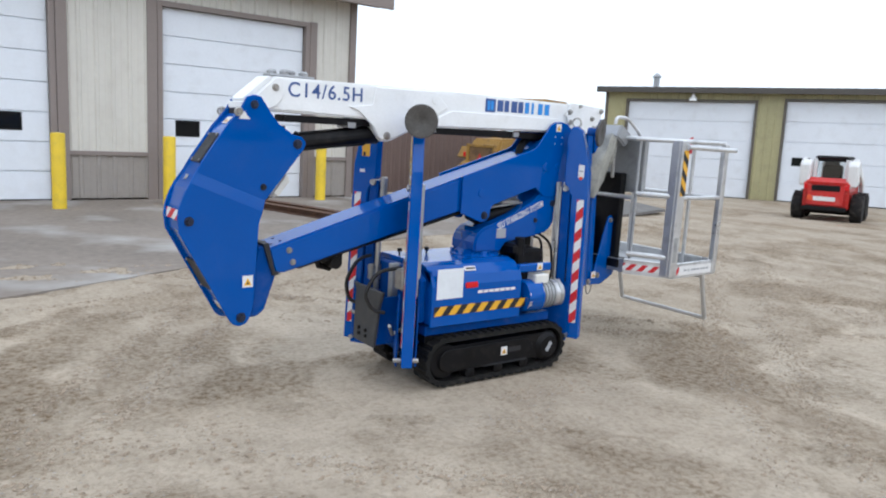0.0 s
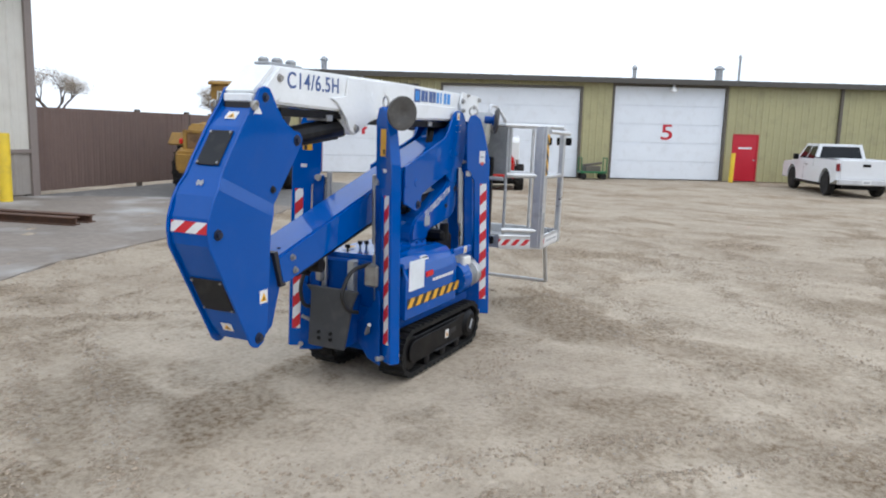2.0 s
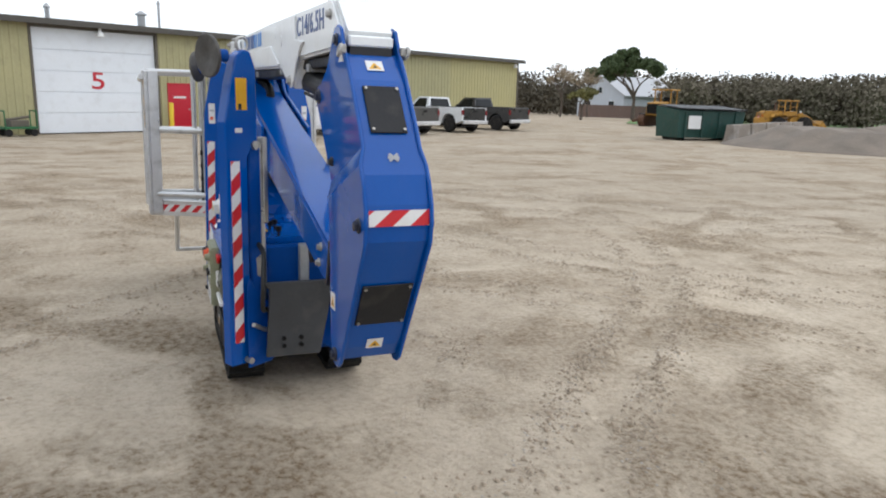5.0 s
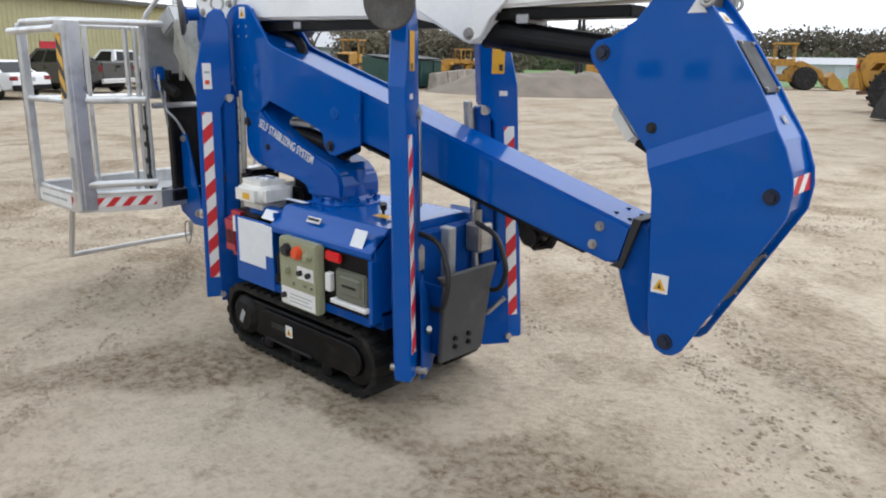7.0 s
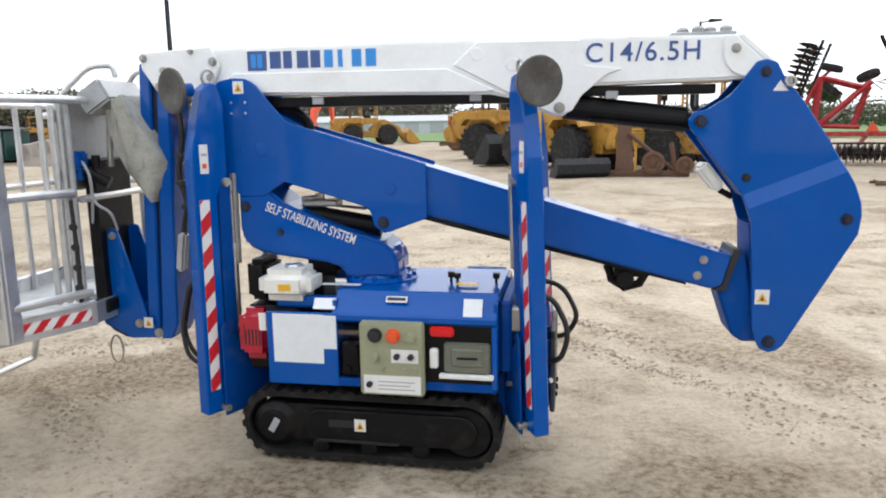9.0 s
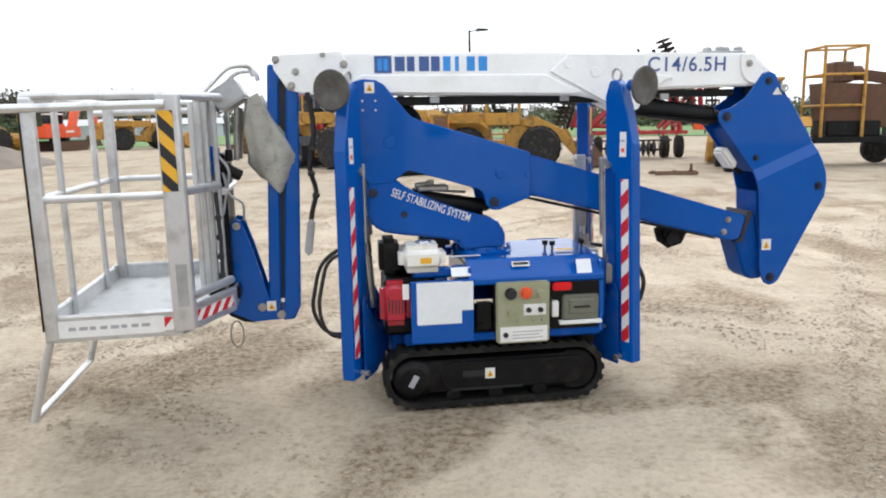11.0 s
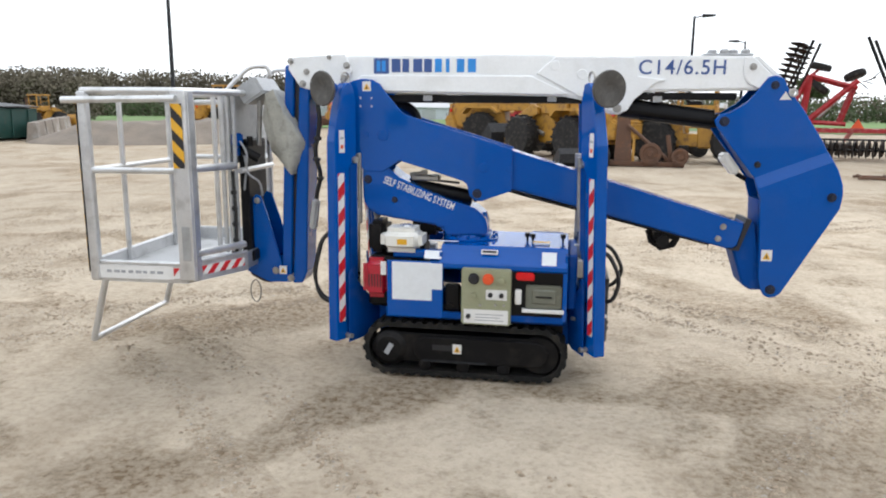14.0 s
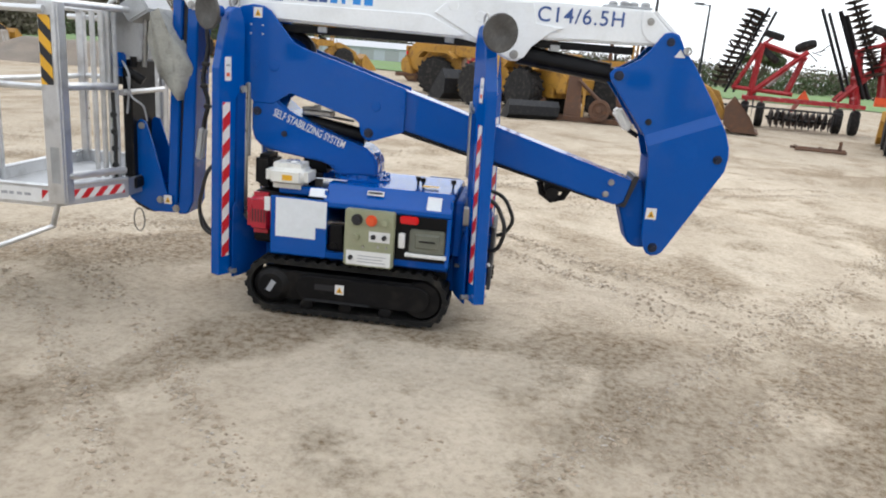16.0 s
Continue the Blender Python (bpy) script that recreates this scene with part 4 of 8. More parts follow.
up("arm_underside", prism([(-0.44, 1.318), (0.28, 1.12), (1.40, 0.845), (1.40, 0.835), (0.28, 1.108), (-0.44, 1.30)], -0.10, 0.10, "y"), BLACK, arm)
for s in (-1, 1):
    for x, z, r in ((-0.60, 1.475, 0.035), (0.025, 1.285, 0.03), (0.185, 1.275, 0.018), (-0.71, 1.475, 0.02)):
        up("cover_disc", lathe([(r, 0), (r * 0.95, 0.004), (r * 0.6, 0.005), (0.005, 0.005)], 18, Matrix.Translation((x, s * 0.14, z)) @ pose(0, 0, 0, -90 * s, 0, 0)), BLUE, arm)
    bolt(arm, (-0.012, s * 0.14, 1.125), (0, s, 0), 0.024, 0.018, BOLTD)
    bolt(arm, (1.47, s * 0.115, 0.955), (0, s, 0), 0.016, 0.018)
    bolt(arm, (1.445, s * 0.115, 0.882), (0, s, 0), 0.016, 0.018)
    for i in range(4):
        up("dot", lathe([(0.006, 0), (0.006, 0.002), (0.001, 0.002)], 8, Matrix.Translation((-0.74 + 0.07 * (i % 2), s * 0.14, 1.70 - 0.05 * (i // 2))) @ pose(0, 0, 0, -90 * s, 0, 0)), ALU, arm)
    ob = warning_sticker(arm, (-0.70, s * 0.1405, 1.77), (1 if s < 0 else -1, 0, 0), (0, 0, 1), 0.052, 0.058)
    ob.data.transform(MU)
# dark filler that draws the shade in the hinge's open gap
up("hinge_gap_shade", prism([(1.60, 1.005), (1.632, 1.0), (1.57, 0.81), (1.52, 0.815), (1.56, 0.84)], -0.117, 0.117, "y"), INK, arm)
for x_ in (1.50, 1.555):
    for y_ in (-0.05, 0.05):
        up("top_bolt", rod((x_, y_, 0.985 - 0.298 * (x_ - 1.55)), (x_, y_, 0.991 - 0.298 * (x_ - 1.55)), 0.009, 8), BLACK, arm, "small black bolt")
up("arm_hook", tube([(1.05, -0.02, 0.91), (1.07, -0.02, 0.84), (1.13, -0.02, 0.80), (1.20, -0.02, 0.82), (1.23, -0.02, 0.88)], 0.022, 8), BLACK, arm, "black hose loop under the arm")
up("arm_roller", merged(rod((1.13, -0.08, 0.85), (1.13, 0.08, 0.85), 0.04, 16), box(1.08, 1.22, -0.06, 0.06, 0.86, 0.90)), BLACK, arm)

# elbow link: creased side plates, front skin, lower bracket
elbow_pts = [(1.625, 1.79), (1.655, 1.83), (1.695, 1.84), (1.74, 1.825), (1.775, 1.76), (1.86, 1.655), (1.977, 1.483), (2.085, 1.30), (2.115, 1.22), (2.122, 1.16), (2.113, 1.08), (1.828, 0.56), (1.80, 0.537), (1.766, 0.53), (1.73, 0.545), (1.71, 0.58), (1.692, 0.64), (1.663, 1.12), (1.622, 1.25), (1.385, 1.55), (1.375, 1.585), (1.40, 1.618), (1.457, 1.63), (1.545, 1.685), (1.595, 1.745)]


def crease(bm, sign):
    """Spreads the part of a side plate below its slanting fold line."""
    for off in (0.0, 0.07):
        a, b = Vector((1.622, 0, 1.25 - off)), Vector((2.022, 0, 1.41 - off))
        nrm = Vector((-(b - a).z, 0, (b - a).x)).normalized()
        bmesh.ops.bisect_plane(bm, geom=bm.verts[:] + bm.edges[:] + bm.faces[:], plane_co=a, plane_no=nrm)
    for v in bm.verts:
        line = 1.25 + (v.co.x - 1.622) * 0.40
        t = max(0.0, min(1.0, (line - v.co.z) / 0.07))
        v.co.y += (0.012 if sign > 0 else -0.019) * t
    return bm


elbow = up("elbow_link", merged(crease(prism(elbow_pts, -0.112, -0.098, "y", 0.004), -1), crease(prism(elbow_pts, 0.098, 0.112, "y", 0.004), 1)), BLUE, LIFT, "blue folded elbow link")
front = [(1.76, 1.735), (1.855, 1.64), (1.965, 1.48), (2.003, 1.42), (2.046, 1.35), (2.065, 1.32), (2.098, 1.22), (2.104, 1.16), (2.096, 1.09), (1.845, 0.63), (1.80, 0.57)]
bm = bmesh.new()
rows_ = []
for x, z in front:
    t = max(0.0, min(1.0, (1.42 - z) / 0.07))
    ends = (-0.098 - 0.019 * t, 0.098 + 0.012 * t)
    rows_.append([bm.verts.new((x, y, z)) for y in ends] + [bm.verts.new((x - 0.012, y, z)) for y in ends])
for a, b in zip(rows_, rows_[1:]):
    bm.faces.new((a[0], a[1], b[1], b[0]))
    bm.faces.new((a[2], b[2], b[3], a[3]))
up("front_skin", bm, BLUE, elbow, "curved blue front skin")
up("inner_web", merged(prism([(1.66, 1.12), (1.70, 1.12), (1.72, 0.64), (1.70, 0.62)], -0.10, 0.10, "y"), prism([(1.64, 1.24), (1.67, 1.25), (1.48, 1.52), (1.45, 1.50)], -0.095, 0.095, "y")), BLUE2, elbow)
up("lower_bracket", prism([(1.66, 0.98), (1.60, 0.99), (1.52, 0.86), (1.535, 0.82), (1.61, 0.60), (1.66, 0.565), (1.74, 0.57), (1.72, 0.66)], -0.095, 0.095, "y", 0.012), BLUE2, elbow, "blue bracket at the arm's end")
for s in (-1, 1):
    bolt(elbow, (1.695, s * 0.112, 1.785), (0, s, 0), 0.02, 0.014, BOLTD)
    bolt(elbow, (1.43, s * 0.112, 1.577), (0, s, 0), 0.024, 0.018, BOLTD)
    bolt(elbow, (1.636, s * 0.112, 1.328), (0, s, 0), 0.016, 0.014, GREYM)
    bolt(elbow, (2.06, (0.124 if s > 0 else -0.131), 1.145), (0, s, 0), 0.022, 0.02, BOLTD)
    bolt(elbow, (1.766, (0.124 if s > 0 else -0.131), 0.582), (0, s, 0), 0.024, 0.02, BOLTD)
    ob = warning_sticker(elbow, (1.728, (0.1245 if s > 0 else -0.1315), 0.79), (1 if s < 0 else -1, 0, 0), (0, 0, 1), 0.062, 0.068)
    ob.data.transform(MU)
    tri = prism([(-0.03, -0.022), (0.035, -0.022), (0.0, 0.024)], 0, 0.0012, "z")
    tri.transform(frame_of((1.755, s * 0.1122, 1.725), (1 if s < 0 else -1, 0, 0), (0, 0, 1)))
    up("white_triangle", tri, TAPEW, elbow, "white triangle mark")
    ring = Matrix.Translation((1.793, s * 0.128, 1.742)) @ pose(0, 0, 0, 75, 20 * s, 0)
    up("shackle_ring", tube([ring @ Vector((0.020 * math.cos(a), 0.020 * math.sin(a), 0)) for a in (2 * math.pi * i / 14 for i in range(14))], 0.0065, 7, True), STEEL, elbow, "steel shackle ring")
    up("shackle_lug", moved(box(-0.012, 0.012, -0.012, 0.012, -0.016, 0.016, 0.003), Matrix.Translation((1.79, s * 0.116, 1.748))), STEEL, elbow)


def on_front(t):
    """The frame of a flat piece on the front skin at the height t."""
    for (x0, z0), (x1, z1) in zip(front, front[1:]):
        if z0 >= t >= z1:
            k = (z0 - t) / (z0 - z1)
            p = Vector((x0 + k * (x1 - x0), 0, t))
            d = Vector((x0 - x1, 0, z0 - z1)).normalized()
            return frame_of(p + Vector((d.z, 0, -d.x)) * 0.003, (0, 1, 0), d)


up("inspection_cover", moved(box(-0.069, 0.069, -0.098, 0.098, 0, 0.006, 0.004), on_front(1.535)), GREYM, elbow, "grey rubber inspection cover")
up("inspection_cover", moved(box(-0.098, 0.098, -0.10, 0.10, 0, 0.006, 0.004), on_front(0.83)), GREYM, elbow, "grey rubber inspection cover")
up("warning_band", stripes(0.222, 0.055, 0.13, 0.065, on_front(1.175), 0.02), [TAPEW, RED], elbow, "red and white warning band")
for cz, cw, ch in ((1.535, 0.058, 0.085), (0.83, 0.086, 0.087)):
    cm_ = on_front(cz)
    for u in (-cw, cw):
        for v in (-ch, ch):
            up("cover_bolt", moved(rod((u, v, 0.005), (u, v, 0.012), 0.006, 8), cm_), STEEL, elbow, "small steel bolt")
em = on_front(1.375)
up("emblem", merged(*[sheet(0.042, 0.01, em @ pose(0, 0, 0.0005 * i, 0, 0, a)) for i, a in enumerate((0, 40, -40))]), GREYT, elbow, "small grey emblem")
for z_ in (1.69, 0.645):
    m = on_front(z_)
    ob = warning_sticker(elbow, m.translation, (0, 1, 0), m.to_3x3() @ Vector((0, 1, 0)), 0.065, 0.05)
    ob.data.transform(MU)
up("work_lamp", moved(box(-0.03, 0.026, -0.055, 0.055, -0.075, 0.07, 0.014, 2), Matrix.Translation((1.50, 0, 1.33)) @ pose(0, 0, 0, 0, -38, 0)), TANK, elbow, "pale plastic lamp housing")
up("lamp_plug", rod((1.545, -0.02, 1.265), (1.60, -0.02, 1.235), 0.014), BLACK, elbow)

# boom: upper main tube, lug plate, telescope end
boom_pts = [(-0.90, 1.955), (0.09, 1.962), (0.50, 1.96), (1.575, 1.95), (1.735, 1.815), (1.745, 1.78), (1.70, 1.76), (0.955, 1.745), (0.93, 1.74), (0.885, 1.66), (0.85, 1.62), (0.812, 1.607), (0.77, 1.618), (0.60, 1.695), (0.50, 1.715), (-0.70, 1.735), (-0.90, 1.742)]
boom = up("upper_boom", merged(prism(boom_pts, -0.09, 0.09, "y", 0.012, 2)), WHITE, LIFT, "white upper boom with blue lettering")
for s in (-1, 1):
    y0 = s * 0.0905
    lo_, hi_ = min(y0, y0 + s * 0.012), max(y0, y0 + s * 0.012)
    up("rib_plate", prism([(-0.86, 1.745), (-0.74, 1.838), (0.30, 1.836), (0.52, 1.735), (0.48, 1.725), (-0.70, 1.745)], lo_, hi_, "y", 0.004), WHITE, boom)
    up("lug_plate", prism([(0.44, 1.95), (0.90, 1.945), (0.925, 1.835), (1.09, 1.815), (1.02, 1.79), (0.97, 1.75), (0.91, 1.70), (0.87, 1.635), (0.812, 1.612), (0.765, 1.63), (0.60, 1.71), (0.33, 1.85)], lo_, hi_, "y", 0.004), WHITE, boom)
    up("end_plate", prism([(1.515, 1.945), (1.565, 1.945), (1.70, 1.82), (1.66, 1.77), (1.60, 1.768), (1.555, 1.79), (1.525, 1.83), (1.515, 1.88)], lo_, hi_, "y", 0.004), WHITE, boom)
    bolt(boom, (0.812, s * 0.10, 1.648), (0, s, 0), 0.022, 0.02)
    bolt(boom, (1.568, s * 0.10, 1.888), (0, s, 0), 0.018, 0.02)
    for x, z in ((0.44, 1.895), (0.60, 1.845)):
        up("cover_disc", lathe([(0.03, 0), (0.028, 0.003), (0.002, 0.003)], 16, Matrix.Translation((x, s * 0.1028, z)) @ pose(0, 0, 0, -90 * s, 0, 0)), WHITE, boom)
    # model lettering and maker's mark drawn as plain shapes
    fm = MU @ frame_of((1.175 if s < 0 else 1.238, s * 0.0915, 1.882), (1 if s < 0 else -1, 0, 0), (0, 0, 1))
    lettering("model_lettering", "C14/6.5H", 0.118, fm, NAVY, boom, "dark blue model lettering", spacing=1.12, stretch=0.98)
    sg = 1 if s < 0 else -1
    x0 = -0.665 if s < 0 else 0.0
    ym = s * 0.0912
    a = merged(*[box(x0 + sg * p if sg > 0 else x0 + sg * q_, x0 + sg * q_ if sg > 0 else x0 + sg * p, min(ym, ym + s * 0.0015), max(ym, ym + s * 0.0015), z0, z1) for p, q_, z0, z1 in ((0.0, 0.095, 1.848, 1.94),)])
    up("maker_mark", a, NAVY, boom, "blue square emblem")
    for k in range(2):
        p, q_ = 0.018 + 0.032 * k, 0.042 + 0.032 * k
        up("emblem_bar", box(min(x0 + sg * p, x0 + sg * q_), max(x0 + sg * p, x0 + sg * q_), min(ym, ym + s * 0.003), max(ym, ym + s * 0.003), 1.862, 1.925), SKYB, boom)
    for k in range(8):
        p = 0.112 + 0.067 * k
        wd = (0.055, 0.042, 0.056, 0.048, 0.042, 0.022, 0.046, 0.05)[k]
        col = NAVY if k < 4 else SKYB
        lo_x, hi_x = min(x0 + sg * p, x0 + sg * (p + wd)), max(x0 + sg * p, x0 + sg * (p + wd))
        up("maker_bar", box(lo_x, hi_x, min(ym, ym + s * 0.0015), max(ym, ym + s * 0.0015), 1.857, 1.936), col, boom)
up("hose_tray", merged(box(-0.72, 0.66, -0.06, 0.06, 1.675, 1.722, 0.004), box(0.90, 1.50, -0.06, 0.06, 1.70, 1.742, 0.004)), BLACK, boom, "dark hose tray under the boom")
for x in (-0.36, 0.40, 1.02):
    up("tray_tab", box(x, x + 0.055, -0.072, 0.072, 1.685, 1.72, 0.003), ALUD, boom, "white tray clip")
up("tray_hose", tube(rounded([(-0.72, 0.02, 1.70), (-0.55, -0.03, 1.69), (-0.42, 0.03, 1.62), (-0.40, 0.02, 1.50)], 0.1), 0.028, 8), BLACK, boom)
up("top_fitting", merged(box(1.30, 1.58, -0.05, 0.05, 1.955, 1.968, 0.003), *[lathe([(0.025, 1.965), (0.028, 1.985), (0.018, 1.995)], 12, Matrix.Translation((x, 0.02 * (-1) ** i, 0))) for i, x in enumerate((1.36, 1.42, 1.48, 1.54))]), ALUD, boom, "row of steel fittings")
up("end_cap", merged(box(1.70, 1.77, -0.085, 0.085, 1.76, 1.80, 0.006), prism([(1.58, 1.945), (1.60, 1.95), (1.755, 1.815), (1.74, 1.80)], -0.085, 0.085, "y")), WHITE, boom)
# solid dark block in place of a shaded hollow under the boom end
up("end_recess_shade", box(1.66, 1.765, -0.08, 0.08, 1.70, 1.76), INK, boom)
up("boom_ram", merged(rod((0.84, 0, 1.655), (1.38, 0, 1.586), 0.058, 22, bev=0.006), rod((1.36, 0, 1.588), (1.43, 0, 1.577), 0.04, 16)), BLACK, LIFT, "black lift ram")
up("ram_pipe", merged(rod((0.95, -0.06, 1.59), (1.40, -0.06, 1.545), 0.008, 6), rod((0.95, 0.06, 1.59), (1.40, 0.06, 1.545), 0.008, 6)), BLACK, boom)
# rear end of the boom with its pins
tail_pts = [(-1.205, 1.945), (-0.84, 1.965), (-0.80, 1.87), (-0.86, 1.74), (-1.02, 1.735), (-1.13, 1.765), (-1.20, 1.87)]
tail = up("boom_tail", merged(prism(tail_pts, -0.115, -0.098, "y", 0.004), prism(tail_pts, 0.098, 0.115, "y", 0.004), box(-1.12, -0.86, -0.10, 0.10, 1.80, 1.94, 0.008)), WHITE, boom, "white boom end plates")
for s in (-1, 1):
    for x, z, r in ((-1.187, 1.92, 0.017), (-1.086, 1.858, 0.016), (-1.112, 1.785, 0.018), (-0.94, 1.945, 0.012), (-0.83, 1.895, 0.018), (-0.845, 1.82, 0.017)):
        bolt(tail, (x, s * 0.115, z), (0, s, 0), r, 0.022)

# jib link between boom end and basket
jib = up("jib_link", merged(
    prism([(-1.235, 1.90), (-1.175, 1.90), (-1.235, 0.56), (-1.26, 0.51), (-1.30, 0.53), (-1.30, 0.60)], -0.085, 0.085, "y", 0.008),
    prism([(-1.14, 1.80), (-1.075, 1.77), (-1.125, 0.58), (-1.16, 0.505), (-1.225, 0.50), (-1.215, 0.60)], -0.10, 0.10, "y", 0.008)), BLUE, LIFT, "pair of blue folded jib links")
# the shade between the two links, put in as a dark wedge
up("jib_gap_shade", prism([(-1.175, 1.86), (-1.14, 1.78), (-1.215, 0.62), (-1.235, 0.62)], -0.06, 0.06, "y"), INK, jib)
knee = up("jib_knee", merged(prism([(-1.475, 1.06), (-1.455, 1.085), (-1.42, 1.075), (-1.37, 0.92), (-1.29, 0.62), (-1.23, 0.51), (-1.38, 0.505), (-1.53, 0.575), (-1.545, 0.62)], -0.105, -0.09, "y", 0.003), prism([(-1.475, 1.06), (-1.455, 1.085), (-1.42, 1.075), (-1.37, 0.92), (-1.29, 0.62), (-1.23, 0.51), (-1.38, 0.505), (-1.53, 0.575), (-1.545, 0.62)], 0.09, 0.105, "y", 0.003), box(-1.50, -1.34, -0.09, 0.09, 0.60, 0.66)), BLUE, LIFT, "blue triangular knee plates")
up("knee_guard", prism([(-1.54, 0.60), (-1.52, 0.54), (-1.44, 0.50), (-1.38, 0.49), (-1.35, 0.53), (-1.37, 0.60)], -0.08, 0.08, "y", 0.01), BLACK, knee, "black rubber guard")
for s in (-1, 1):
    bolt(knee, (-1.445, s * 0.105, 1.045), (0, s, 0), 0.018, 0.015)
    bolt(jib, (-1.335, s * 0.105, 0.585), (0, s, 0), 0.02, 0.015)
    bolt(jib, (-1.235, s * 0.10, 0.535), (0, s, 0), 0.02, 0.015)
    ob = warning_sticker(jib, (-1.285, s * 0.1065, 0.59), (1 if s < 0 else -1, 0, 0), (0, 0, 1), 0.05, 0.055)
    ob.data.transform(MU)
up("jib_cable", tube(rounded([(-1.03, -0.12, 1.75), (-1.0, -0.13, 1.55), (-1.045, -0.13, 1.35), (-1.0, -0.13, 1.22), (-1.04, -0.12, 1.10), (-1.05, -0.12, 0.95)], 0.08, 5), 0.014, 7), HOSE, jib, "black cable bundle")
for x, z in ((-1.02, 1.45), (-1.03, 1.32), (-1.01, 1.2)):
    up("cable_tie", moved(box(-0.02, 0.02, -0.02, 0.02, -0.012, 0.012, 0.004), Matrix.Translation((x, -0.13, z))), HOSE, jib)
up("chain_bag", moved(box(-0.022, 0.022, -0.03, 0.03, -0.10, 0.10, 0.012, 2), Matrix.Translation((-1.055, -0.12, 0.97)) @ pose(0, 0, 0, 0, 8, 0)), ALUD, jib, "grey switch box on a cable")
up("tether_loop", tube([(-1.48 + 0.035 * math.cos(a), -0.1, 0.44 + 0.075 * math.sin(a)) for a in (2 * math.pi * i / 16 for i in range(16))], 0.005, 5, True), STEEL, knee, "thin wire loop")

# basket
BW, BL = 0.685, 0.60
plan = [(-1.46, -0.27), (-1.66, -BW), (-2.25, -BW), (-2.25, BL), (-1.66, BL), (-1.46, 0.27)]
basket = up("basket_floor", prism(plan, 0.632, 0.662, "z", 0.006), ALUD, LIFT, "worn aluminium basket floor")


def band(points, z0, z1, t=0.012):
    """An upright strip that follows points."""
    bms = []
    for (x0, y0), (x1, y1) in zip(points, points[1:]):
        d = Vector((x1 - x0, y1 - y0, 0))
        n = Vector((-d.y, d.x, 0)).normalized() * t / 2
        bms.append(prism([(x0 + n.x, y0 + n.y), (x1 + n.x, y1 + n.y), (x1 - n.x, y1 - n.y), (x0 - n.x, y0 - n.y)], z0, z1, "z"))
    return merged(*bms)


up("toe_board", band(plan, 0.622, 0.735), ALU, basket, "aluminium toe board")
up("toe_board", band([plan[0], plan[-1]], 0.63, 0.735), ALUD, basket, "aluminium toe board")
up("toe_lip", tube([(x, y, 0.738) for x, y in plan], 0.012, 6), ALU, basket)
rail_z = 1.725
up("top_rail", tube(rounded([(-1.47, -0.27, rail_z), (-1.66, -BW, rail_z), (-2.25, -BW, rail_z), (-2.25, BL, rail_z), (-1.66, BL, rail_z), (-1.47, 0.27, rail_z)], 0.07, 4), 0.02, 10), ALU, basket, "bent aluminium top rail")
for z in (rail_z, 1.25):
    up("back_rail", rod((-1.48, -0.27, z), (-1.48, 0.27, z), 0.018), ALU, basket)
